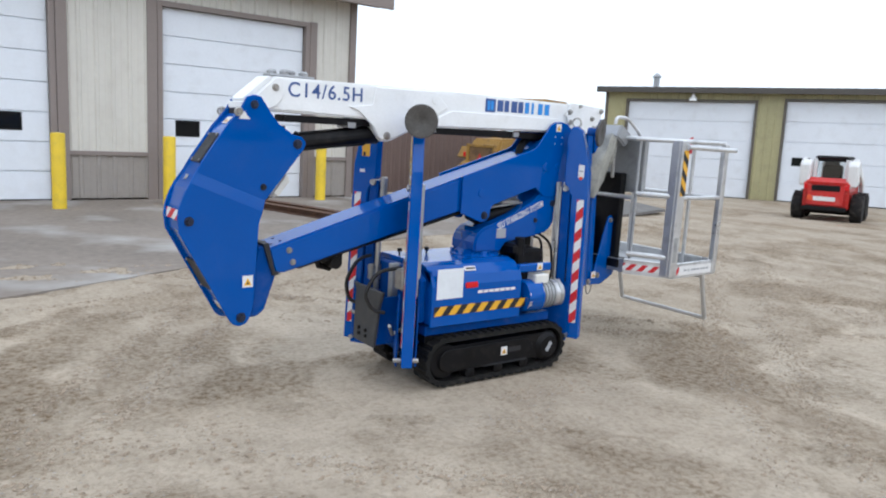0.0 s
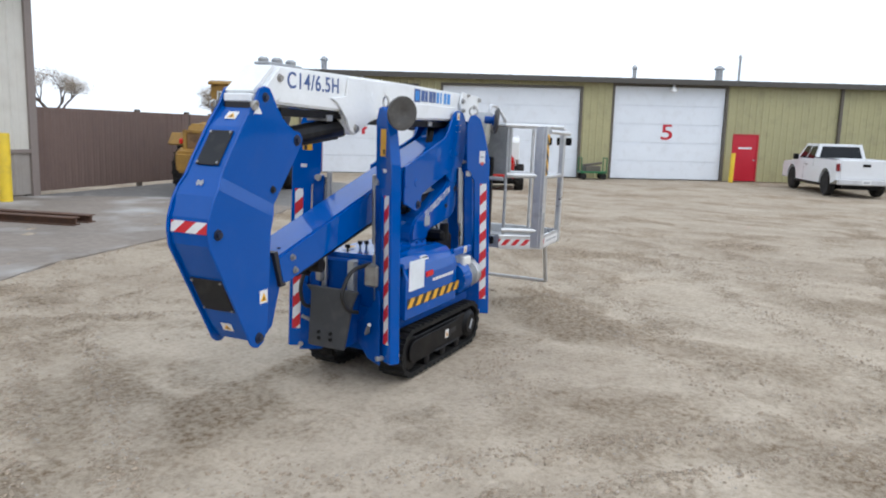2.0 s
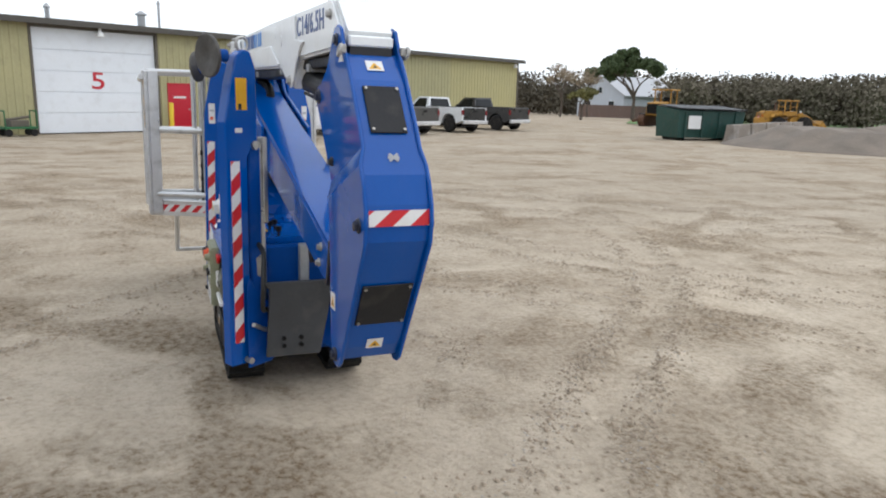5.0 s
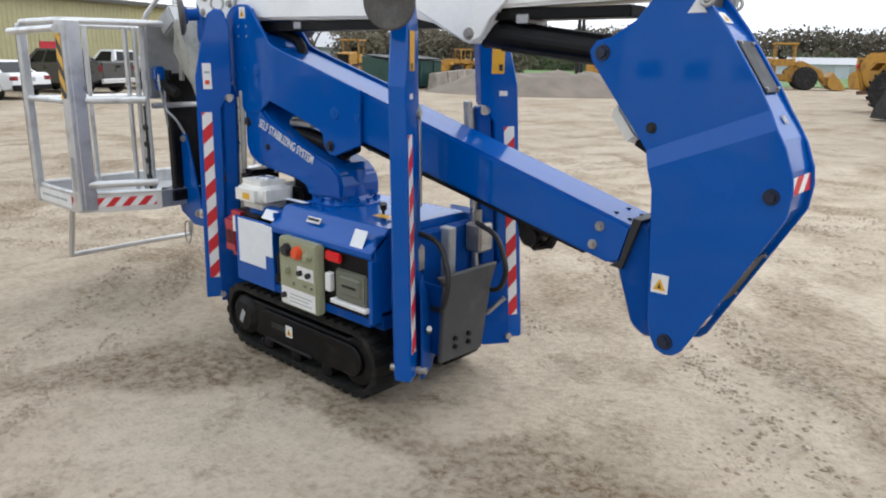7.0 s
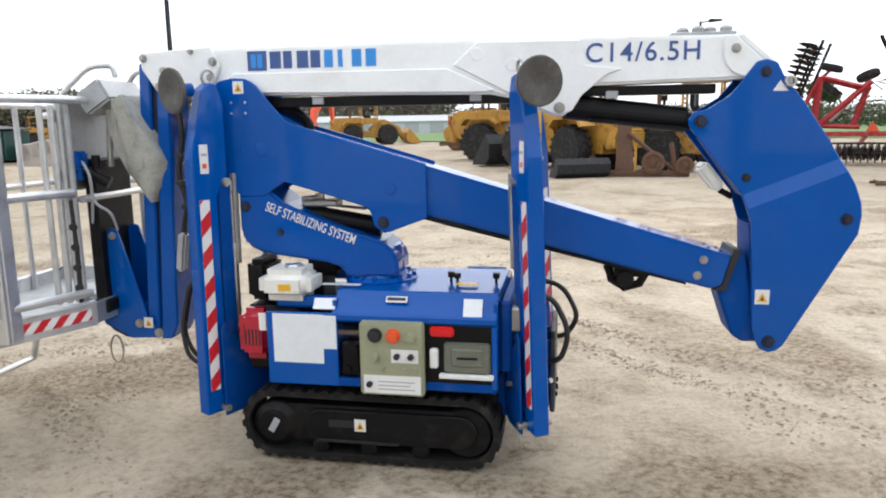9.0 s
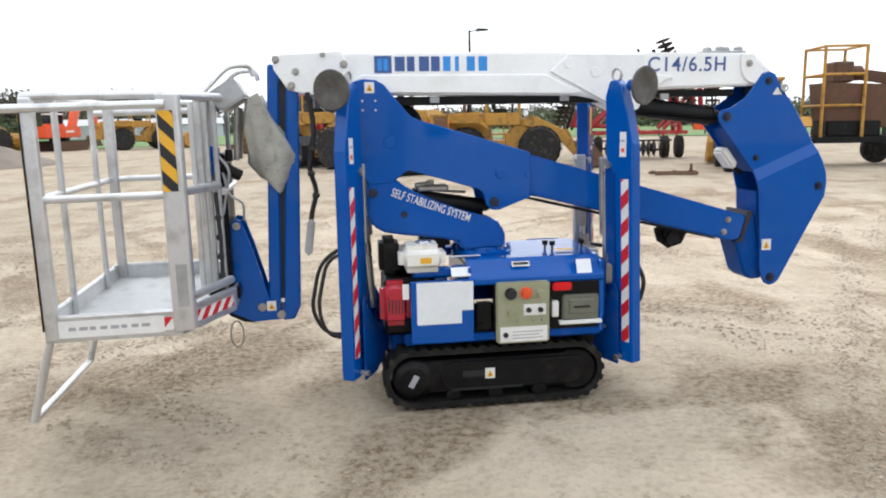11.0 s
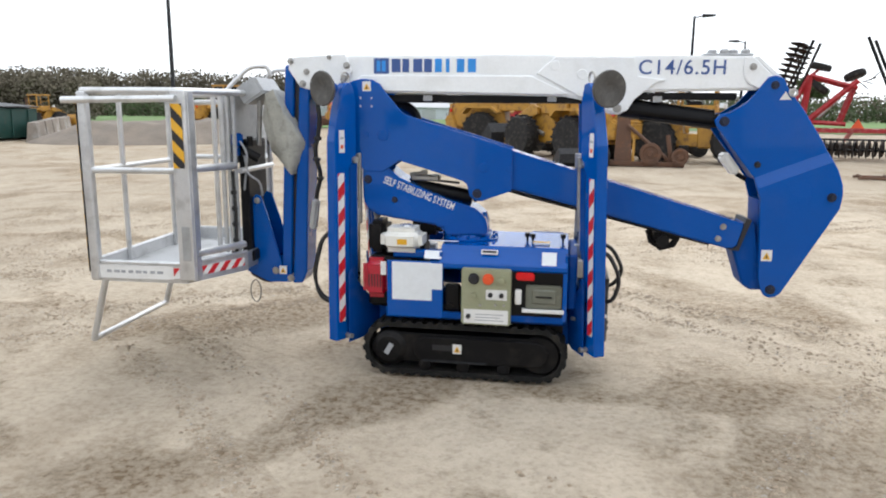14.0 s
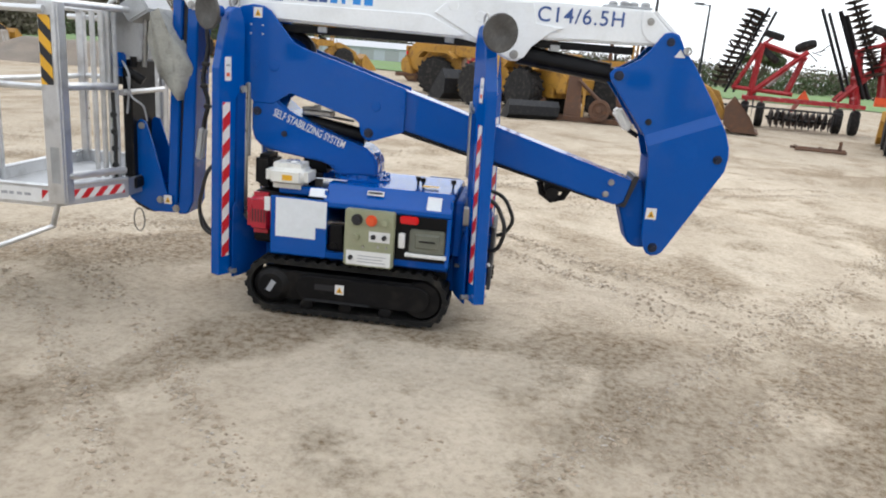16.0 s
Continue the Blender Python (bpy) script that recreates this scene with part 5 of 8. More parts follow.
for s, half in ((-1, BW), (1, BL)):
    up("hand_bar", tube([(-2.33, s * (half + 0.03), 1.672), (-1.65, s * (half + 0.03), 1.682)], 0.02, 10), ALU, basket, "aluminium hand bar")
    up("middle_rail", merged(rod((-2.24, s * half, 1.275), (-1.68, s * half, 1.278), 0.018, 10), rod((-1.65, s * half, 1.285), (-1.50, s * 0.30, 1.285), 0.022, 10)), ALU, basket, "aluminium middle rail")
    up("low_rail", rod((-1.63, s * (half - 0.02), 0.79), (-1.47, s * 0.28, 0.79), 0.022, 10), ALU, basket)
    up("corner_post", merged(moved(box(-0.028, 0.028, -0.024, 0.024, 0.63, 1.72, 0.007), Matrix.Translation((-2.222, s * half, 0)))), ALU, basket, "square aluminium post")
    up("post_plate", merged(moved(box(-0.05, 0.045, -0.014, 0.014, 0.64, 1.73, 0.006), Matrix.Translation((-1.645, s * (half + 0.004), 0))), box(-1.615, -1.600, min(s * (half - 0.085), s * (half - 0.01)), max(s * (half - 0.085), s * (half - 0.01)), 0.64, 1.73, 0.005)), ALU, basket, "wide bent aluminium post")
    mm = frame_of((-1.655, s * (half + 0.0185), 1.475), (0, 0, 1), (1 if s > 0 else -1, 0, 0))
    up("hazard_tape", stripes(0.36, 0.066, 0.125, 0.07, mm, 0.03), [INK, YELLOW], basket, "black and yellow hazard tape")
    up("scuff", sheet(0.05, 0.2, frame_of((-1.64, s * (half + 0.019), 0.86), (1 if s < 0 else -1, 0, 0), (0, 0, 1)), 0.0006), ALUD, basket)
    mm = frame_of((-1.955, s * (half + 0.0075), 0.682), (1 if s < 0 else -1, 0, 0), (0, 0, 1))
    up("toe_tape", stripes(0.57, 0.062, 0.09, 0.05, mm, 0.0), [TAPEW, RED], basket, "red and white tape")
    up("capacity_label", sheet(0.46, 0.080, frame_of((-1.965, s * (half + 0.0108), 0.682), (1 if s < 0 else -1, 0, 0), (0, 0, 1))), TAPEW, basket, "white capacity label")
    up("label_print", merged(*[box(-2.15 + 0.045 * i, -2.15 + 0.045 * i + (0.03, 0.036, 0.026)[i % 3], min(s * (half + 0.0125), s * (half + 0.0135)), max(s * (half + 0.0125), s * (half + 0.0135)), 0.676, 0.692) for i in range(8)]), GREYT, basket, "grey bars of small print")
    d = Vector((0.20, s * (0.27 - half), 0))
    mid = Vector((-1.56, s * (0.27 + half) / 2, 0.682))
    nrm = Vector((-d.y, d.x, 0)).normalized() * (-1 if s > 0 else 1)
    if nrm.y * s < 0:
        nrm = -nrm
    uu = Vector((0, 0, 1)).cross(nrm)
    up("toe_tape", stripes(0.40, 0.055, 0.09, 0.05, frame_of(mid + nrm * 0.0075, uu, (0, 0, 1)), 0.02), [TAPEW, RED], basket, "red and white tape")
    up("inner_post", rod((-1.50, s * 0.29, 0.70), (-1.50, s * 0.29, 1.72), 0.014, 8), ALUD, basket)
    up("gate_post", rod((-2.238, s * 0.30, 0.66), (-2.238, s * 0.30, 1.72), 0.016, 10), ALU, basket)
up("gate_rail", rod((-2.245, -BW, 1.27), (-2.245, BL, 1.27), 0.018, 10), ALU, basket, "aluminium gate rail")
up("edge_tape", stripes(1.0, 0.045, 0.13, 0.06, frame_of((-2.2545, -BW, 1.18), (0, 0, 1), (0, 1, 0)), 0.02), [INK, YELLOW], basket, "black and yellow hazard tape")
up("hoop_guard", tube(rounded([(-1.56, -0.24, 1.735), (-1.52, -0.24, 1.78), (-1.42, -0.20, 1.885), (-1.31, -0.18, 1.885), (-1.30, -0.18, 1.83)], 0.06, 4), 0.014, 8), ALU, basket, "bent tube guard")
up("hoop_guard", tube(rounded([(-1.56, 0.24, 1.735), (-1.52, 0.24, 1.78), (-1.42, 0.20, 1.885), (-1.31, 0.18, 1.885), (-1.30, 0.18, 1.83)], 0.06, 4), 0.014, 8), ALU, basket, "bent tube guard")
# control box, cover and mast
up("control_box", box(-1.605, -1.56, -0.235, 0.30, 1.285, 1.725, 0.008), ALUD, basket, "dull metal control cabinet")
for z in (1.36, 1.65):
    up("cabinet_hinge", rod((-1.605, -0.238, z - 0.03), (-1.605, -0.238, z + 0.03), 0.008, 8), STEEL, basket)
mast = up("basket_mast", merged(box(-1.535, -1.475, -0.16, 0.16, 0.69, 1.44, 0.01), box(-1.60, -1.44, -0.20, 0.22, 0.66, 0.73, 0.01)), BLACK, LIFT, "black steel basket carrier")
up("blue_socket", merged(moved(box(-0.035, 0.03, -0.03, 0.03, -0.04, 0.045, 0.01, 2), Matrix.Translation((-1.525, -0.19, 1.435))), rod((-1.53, -0.19, 1.39), (-1.53, -0.19, 1.34), 0.02)), BLUE, mast, "blue power socket")
up("mast_plug", merged(rod((-1.50, -0.18, 1.38), (-1.40, -0.15, 1.32), 0.03), rod((-1.45, -0.17, 1.40), (-1.45, -0.17, 1.46), 0.02)), BLACK, mast)
for p in ([(-1.49, -0.18, 1.36), (-1.46, -0.2, 1.22), (-1.39, -0.18, 1.18), (-1.40, -0.12, 1.08)], [(-1.51, -0.2, 1.44), (-1.44, -0.24, 1.36), (-1.47, -0.2, 1.25), (-1.5, -0.17, 1.12)]):
    up("mast_cable", tube(rounded(p, 0.07, 5), 0.007, 6), GREYT, mast, "thin grey cable")
up("post_cable", tube([(-1.51, -0.305, 0.74), (-1.505, -0.305, 1.0), (-1.515, -0.30, 1.25)], 0.012, 6), HOSE, basket)
for z in (0.82, 0.92, 1.02, 1.12):
    up("cable_clip", rod((-1.51, -0.32, z), (-1.51, -0.28, z), 0.018, 8), HOSE, basket)
joy = up("joystick_box", moved(box(-0.085, 0.07, -0.17, 0.17, -0.06, 0.06, 0.012, 2), Matrix.Translation((-1.435, 0.0, 1.745)) @ pose(0, 0, 0, 0, -32, 0)), ALUD, basket, "dull metal joystick box")
for y in (-0.1, 0.1):
    up("joystick_stay", rod((-1.40, y, 1.68), (-1.42, y, 1.40), 0.016), STEEL, basket)
bm = bmesh.new()
cloth = [(-1.335, 1.72), (-1.285, 1.75), (-1.20, 1.57), (-1.10, 1.40), (-1.15, 1.30), (-1.20, 1.225), (-1.28, 1.30), (-1.34, 1.38), (-1.35, 1.57)]
sides_ = []
for k, f in enumerate((-1.0, -0.4, 0.4, 1.0)):
    ring = []
    for x, z in cloth:
        half = 0.085 + 0.095 * max(0.0, min(1.0, (z - 1.46) / 0.12)) + 0.03 * max(0.0, (1.36 - z) / 0.12)
        pinch = 0.035 * (1 - abs(f)) * (1 if x > -1.24 else -1)
        ring.append(bm.verts.new((x + pinch + 0.012 * noise.noise((x * 9, k, z * 9)), f * half, z)))
    sides_.append(ring)
for a, b in zip(sides_, sides_[1:]):
    for i in range(len(cloth)):
        bm.faces.new((a[i], a[(i + 1) % len(cloth)], b[(i + 1) % len(cloth)], b[i]))
bm.faces.new(sides_[0])
bm.faces.new(sides_[-1][::-1])
bmesh.ops.triangulate(bm, faces=bm.faces[:])
bmesh.ops.subdivide_edges(bm, edges=bm.edges[:], cuts=3, use_grid_fill=True)
for v in bm.verts:
    d = noise.noise_vector(v.co * 8.0) * 0.014 + noise.noise_vector(v.co * 21.0) * 0.006
    v.co += d
smooth(up("canvas_cover", bm, CANVAS, basket, "stained grey canvas cover"), 70)
# step below the floor
for s in (-1, 1):
    up("step_leg", moved(rod((-2.30, s * 0.46, 0.63), (-2.43, s * 0.46, 0.17), 0.02, 10), Matrix.Identity(4)), ALU, basket, "aluminium step leg")
up("step_bar", merged(rod((-2.43, -0.46, 0.175), (-2.43, 0.46, 0.175), 0.018, 10), rod((-2.32, -0.46, 0.56), (-2.32, 0.46, 0.56), 0.014, 8)), ALU, basket, "aluminium step bar")
for x, y in ((-1.575, -0.30), (-1.60, -0.345), (-1.545, -0.275)):
    up("upright_tube", rod((x, y, 0.74), (x, y, 1.70), 0.015, 10), ALU, basket, "upright aluminium tube")

# ---- ground, apron, asphalt, field ----
def axis_steps(near, step, far):
    """Grid lines: even near the middle, growing outwards."""
    out, x, d = [0.0], 0.0, step
    while x < far:
        if x > near:
            d *= 1.13
        x += d
        out.append(x)
    return [-v for v in out[:0:-1]] + out


def ground_level(x, y):
    """The lie of the land: dipping a little towards the olive building and rising along it, falling away towards the far field."""
    dx, dy = x + 24.54, y + 13.04
    s, out = -0.477 * dx + 0.879 * dy, 0.879 * dx + 0.477 * dy
    near = max(0.0, min(1.0, (math.hypot(x, y) - 11.0) / 11.0)) * max(0.0, min(1.0, (34.0 - out) / 14.0)) * max(0.0, min(1.0, (out + 40) / 20))
    return (-0.37 + 0.0135 * max(-8.0, min(s, 42.0))) * near - 0.004 * max(0.0, y - 60.0)


RUTS = ((0.55, 2.6), (0.55, 4.2), (-0.35, -7.5), (-0.35, -9.0), (1.25, 5.5), (1.25, 7.1), (2.6, 1.9), (2.6, -2.4), (0.1, -3.4), (0.1, -5.1), (0.9, -2.8))


def rut_offsets(x, y):
    """How far a place lies from each winding wheel rut."""
    w = noise.noise((x * 0.12, y * 0.12, 1.0)) * 2.5
    return [(-x * math.sin(a) + y * math.cos(a) - off + w, off) for a, off in RUTS]


def ground_height(x, y):
    """Soft unevenness, wheel ruts and clods; flat where things stand."""
    r = math.hypot(x, y)
    h = 0.016 * noise.noise((x * 0.35, y * 0.35, 3.1)) + 0.010 * noise.noise((x * 1.3, y * 1.3, 7.7))
    for d, off in rut_offsets(x, y):
        h += 0.022 * math.exp(-((abs(d) - 0.24) / 0.09) ** 2) * (0.5 + noise.noise((x * 1.9, y * 1.9, off))) - 0.018 * math.exp(-(d / 0.16) ** 2) * (0.6 + 0.8 * noise.noise((x * 0.5, y * 0.5, off)))
    clod = max(0.0, noise.noise((x * 0.6, y * 0.6, 11.0)) + 0.05)
    h += 0.065 * clod * max(0.0, noise.noise((x * 5.5, y * 5.5, 5.0)))
    near = max(0.0, min(1.0, (abs(x) - 0.9) / 0.5)) if abs(y) < 0.8 else 1.0
    h = h * near - 0.012
    return max(-0.05, min(0.03, h)) * max(0.0, min(1.0, (16 - r) / 6)) - 0.012 * (r > 16) + ground_level(x, y)


xs, ys = axis_steps(8.0, 0.07, 420), axis_steps(8.0, 0.07, 420)
gv = [(x, y, ground_height(x, y)) for y in ys for x in xs]
nx = len(xs)
gf = [(j * nx + i, j * nx + i + 1, (j + 1) * nx + i + 1, (j + 1) * nx + i) for j in range(len(ys) - 1) for i in range(nx - 1)]
gm = bpy.data.meshes.new("ground")
gm.from_pydata(gv, [], gf)
gm.materials.append(DIRT)
for p in gm.polygons:
    p.use_smooth = True
tagged(new("ground", gm), "pale tan dirt yard with ruts and gravel", "ground", kind="structure")

rnd = random.Random(11)


def pebbles(name, count, near, far, s0, s1, material, label):
    """Loose stones scattered over the yard as one mesh."""
    vs, fs = [], []
    shape = [(1, 0, 0), (0.3, 0.9, 0.1), (-0.8, 0.5, -0.1), (-0.7, -0.6, 0.1), (0.4, -0.9, 0), (0.1, 0.1, 0.7), (0, 0, -0.5)]
    k = 0
    while k < count:
        a, r = rnd.uniform(0, 2 * math.pi), near + (far - near) * rnd.random() ** 0.75
        x, y = r * math.cos(a), r * math.sin(a)
        by_rut = max(math.exp(-((abs(d) - 0.25) / 0.13) ** 2) * (0.7 + noise.noise((x * 0.8, y * 0.8, off))) for d, off in rut_offsets(x, y))
        if max(by_rut, noise.noise((x * 0.6, y * 0.6, 11.0)) + 0.6 * noise.noise((x * 2.3, y * 2.3, 2.0)) - 0.22) < rnd.uniform(0.08, 0.75):
            continue
        if abs(x) < 0.75 and abs(y) < 0.5:
            continue
        s, t = s0 + (s1 - s0) * rnd.random() ** 3, rnd.uniform(0, 6.3)
        c, d, h = math.cos(t), math.sin(t), ground_height(x, y)
        b = len(vs)
        for px, py, pz in shape:
            j = rnd.uniform(0.75, 1.25) * s
            vs.append((x + (px * c - py * d) * j, y + (px * d + py * c) * j * 0.8, h + pz * s * 0.8 + s * 0.15))
        for i in range(5):
            fs.append((b + i, b + (i + 1) % 5, b + 5))
            fs.append((b + (i + 1) % 5, b + i, b + 6))
        k += 1
    me = bpy.data.meshes.new(name)
    me.from_pydata(vs, [], fs)
    me.materials.append(material)
    return tagged(new(name, me), label, "gravel", kind="stuff")


pebbles("gravel", 22000, 0.6, 10.5, 0.003, 0.011, STONE, "small loose tan stones scattered on dirt")
pebbles("soil_crumbs", 52000, 0.6, 9.5, 0.004, 0.019, CRUMB, "brown crumbs of loose soil on dirt")

part_apron = prism([(7, -2.2), (3.6, -3.1), (2.6, -3.3), (0.95, -4.05), (-0.6, -4.85), (-3.0, -5.4), (-5.1, -5.7), (-7.2, -6.5), (-6.6, -9.6), (-4.9, -11.4), (12, -10.6), (14, -6)], -0.06, 0.012, "z")
ob = part("concrete_apron", part_apron, CONC)
tagged(ob, "worn grey concrete apron with pale patches", "apron", kind="structure")
ob = part("asphalt", prism([(-7.2, -6.5), (-10.9, -7.4), (-12.5, -7.9), (-13.2, -9.5), (-13, -13), (-9.5, -12.2), (-4.9, -11.4), (-6.6, -9.6)], -0.06, 0.009, "z"), ASPH)
tagged(ob, "grey dusty asphalt strip before the doors", "pavement", kind="structure")
fv, ff, rows, cols = [], [], 40, 60
for j in range(rows + 1):
    for i in range(cols + 1):
        a, r = radians(16 + 127 * i / cols), 62 * (240 / 62) ** (j / rows) + 1.5 * math.sin(i * 1.7)
        fx_, fy_ = r * math.cos(a), r * math.sin(a)
        fv.append((fx_, fy_, ground_level(fx_, fy_) + 0.05 + 0.03 * noise.noise((fx_ * 0.2, fy_ * 0.2, 0))))
for j in range(rows):
    for i in range(cols):
        k = j * (cols + 1) + i
        ff.append((k, k + 1, k + cols + 2, k + cols + 1))
fm_ = bpy.data.meshes.new("field")
fm_.from_pydata(fv, [], ff)
fm_.materials.append(GRASS)
tagged(new("field", fm_), "green grass field beyond the yard", "field", kind="structure")


# ---- woods and trees ----
def leaf_mesh(name, clumps, count, size, material, seed):
    """Many small leaf sprays spread through clumps (centre, radii)."""
    r = random.Random(seed)
    vs, fs = [], []
    weights = [c[1][0] * c[1][2] for c in clumps]
    for c, rad in r.choices(clumps, weights, k=count):
        u = Vector((r.gauss(0, 1), r.gauss(0, 1), r.gauss(0, 1))).normalized() * r.random() ** 0.4
        p = Vector(c) + Vector((u.x * rad[0], u.y * rad[1], u.z * rad[2]))
        s = size * r.uniform(0.5, 1.3)
        q = Quaternion((r.gauss(0, 1), r.gauss(0, 1), r.gauss(0, 1), r.gauss(0, 1))).normalized()
        b = len(vs)
        for x, y in ((-0.5, -0.25), (0.1, -0.45), (0.55, 0.0), (0.0, 0.45)):
            vs.append(p + q @ Vector((x * s, y * s, 0)))
        fs.append((b, b + 1, b + 2, b + 3))
    me = bpy.data.meshes.new(name)
    me.from_pydata(vs, [], fs)
    me.materials.append(material)
    return me


def wood_band(name, a0, a1, dist, depth, h0, h1, count, size, material, seed, label):
    """A far strip of trees along an arc: trunks and uneven crowns in one mesh."""
    r = random.Random(seed)
    clumps = []
    a = a0
    while a < a1:
        d = dist + r.uniform(0, depth)
        h = r.uniform(h0, h1) * (0.95 + 0.10 * noise.noise((a * 0.35, seed, 0)))
        w = r.uniform(0.28, 0.48) * h
        x, y = d * math.cos(radians(a)), d * math.sin(radians(a))
        z = ground_level(x, y)
        clumps.append(((x, y, z + h * 0.62), (w, w, h * 0.38)))
        clumps.append(((x, y, z + h * 0.22), (w * 1.2, w * 1.2, h * 0.22)))
        a += r.uniform(0.15, 0.4)
    return tagged(new(name, leaf_mesh(name, clumps, count, size, material, seed)), label, "woods", kind="stuff")


# the arc from -85 to 22 is out of view, added to darken low reflections
wood_band("far_woods_and_unseen_arc", -85, 158, 176, 22, 5.2, 7.4, 190000, 0.55, LEAFD, 5, "dull autumn woods along the horizon, with an unseen stretch added to darken reflections")
wood_band("far_green_trees", 24, 150, 170, 8, 3.6, 6.2, 36000, 0.5, LEAFG, 8, "green trees along the horizon")
wood_band("tall_woods", 100, 141, 184, 18, 10.6, 12.4, 76000, 0.62, LEAFD, 31, "darker taller woods on the horizon")
wood_band("yard_bushes", 127, 141, 98, 8, 4.2, 6.8, 20000, 0.42, LEAFD, 17, "dark brown bushes beyond the yard")
wood_band("near_bushes", 130, 160, 118, 16, 5.0, 8.5, 34000, 0.5, LEAFD, 13, "brown bare bushes and trees behind a house")


def tree(x, y, h, spread, leaves, leaf_size, material, label, seed, trunk_r=0.16):
    """A tapered trunk, forking limbs and a loose crown."""
    r = random.Random(seed)
    root = empty("tree", label, "tree", "trees", Matrix.Translation((x, y, ground_level(x, y))))
    trunk = bmesh.new()
    tips = []

    def limb(p, d, length, rad, level):
        q = p + d * length
        mid = p + d * length * 0.5 + Vector((r.uniform(-1, 1), r.uniform(-1, 1), 0)) * length * 0.06
        b = merged(rod(p, mid, rad, 7 if level < 2 else 4, rad * 0.82), rod(mid, q, rad * 0.82, 7 if level < 2 else 4, rad * 0.6))
        me = bpy.data.meshes.new("limb")
        b.to_mesh(me)
        b.free()
        trunk.from_mesh(me)
        bpy.data.meshes.remove(me)
        if level == 4:
            tips.append(q)
            return
        for i in range(3 if level else 4):
            t = r.uniform(0, 2 * math.pi)
            nd = (d * r.uniform(0.7, 1.2) + Vector((math.cos(t), math.sin(t), r.uniform(0.0, 0.5))) * spread).normalized()
            limb(q if i else mid.lerp(q, 0.7), nd, length * r.uniform(0.55, 0.78), rad * 0.55, level + 1)

    limb(Vector((0, 0, -0.05)), Vector((0, 0, 1)), h * 0.33, trunk_r, 0)
    part("trunk", trunk, BARK, root, "bare brown trunk and limbs")
    crown = new("crown", leaf_mesh("crown", [(t, (h * 0.085, h * 0.085, h * 0.07)) for t in tips], leaves, leaf_size, material, seed))
    crown.parent = root
    return root


tree(-23.5, -36.5, 6.2, 0.75, 9000, 0.05, LEAFP, "half-bare autumn tree behind a brown fence", 3)
tree(-32.0, -32.0, 5.4, 0.8, 8000, 0.055, LEAFP, "distant bare tree behind a brown fence", 6)
tree(21.0, 66.0, 5.5, 0.8, 3000, 0.34, LEAFG, "leafy green tree at the field's edge", 26, 0.2)
tree(-69.0, 52.0, 9.0, 0.75, 9000, 0.36, LEAFG, "broad leafy green tree near a white house", 21, 0.25)
tree(-100.0, 69.0, 11.0, 0.8, 9000, 0.42, LEAFG, "broad leafy green tree behind a white house", 22, 0.28)
tree(-77.8, 47.2, 7.4, 0.6, 1100, 0.2, LEAFP, "bare brown tree beyond a metal building", 23, 0.16)
tree(-62.6, 40.9, 3.9, 0.8, 2400, 0.22, LEAFY, "yellowing tree beyond a metal building", 25, 0.16)
tree(-80.5, 53.0, 7.0, 0.6, 900, 0.2, LEAFP, "bare brown tree beyond a metal building", 28, 0.14)

# ---- metal buildings ----
def ribbed(x0, x1, z0, z1, pitch=0.305, depth=0.028, thick=0.03):
    """A sheet of ribbed cladding whose ribs stand out towards -y."""
    pts, x = [(x0, 0.0)], x0 + 0.04
    while x + 0.11 < x1:
        pts += [(x, 0.0), (x + 0.025, -depth), (x + 0.065, -depth), (x + 0.09, 0.0)]
        mid = x + 0.09 + (pitch - 0.09) / 2
        if mid + 0.02 < x1:
            pts += [(mid - 0.012, 0.0), (mid, -0.007), (mid + 0.012, 0.0)]
        x += pitch
    pts += [(x1, 0.0)]
    bm = bmesh.new()
    lo = [bm.verts.new((a, b, z0)) for a, b in pts]
    hi = [bm.verts.new((a, b, z1)) for a, b in pts]
    back = [bm.verts.new((a, thick, z)) for a, z in ((x0, z0), (x1, z0), (x1, z1), (x0, z1))]
    for i in range(len(pts) - 1):
        bm.faces.new((lo[i], lo[i + 1], hi[i + 1], hi[i]))
    bm.faces.new(back[::-1])
    bm.faces.new([hi[0]] + hi[1:] + [back[2], back[3]])
    bm.faces.new(lo[::-1] + [back[0], back[1]])
    bm.faces.new((lo[-1], back[1], back[2], hi[-1]))
    bm.faces.new((lo[0], hi[0], back[3], back[0]))
    return bm


def clad(wall, x0, x1, z0, z1, material, width=0.915):
    """Cladding sheets side by side, each a piece of its own."""
    n = max(1, round((x1 - x0) / width))
    for i in range(n):
        a, b = x0 + (x1 - x0) * i / n, x0 + (x1 - x0) * (i + 1) / n
        part("siding_panel", ribbed(a + 0.0015, b - 0.0015, z0, z1), material, wall)


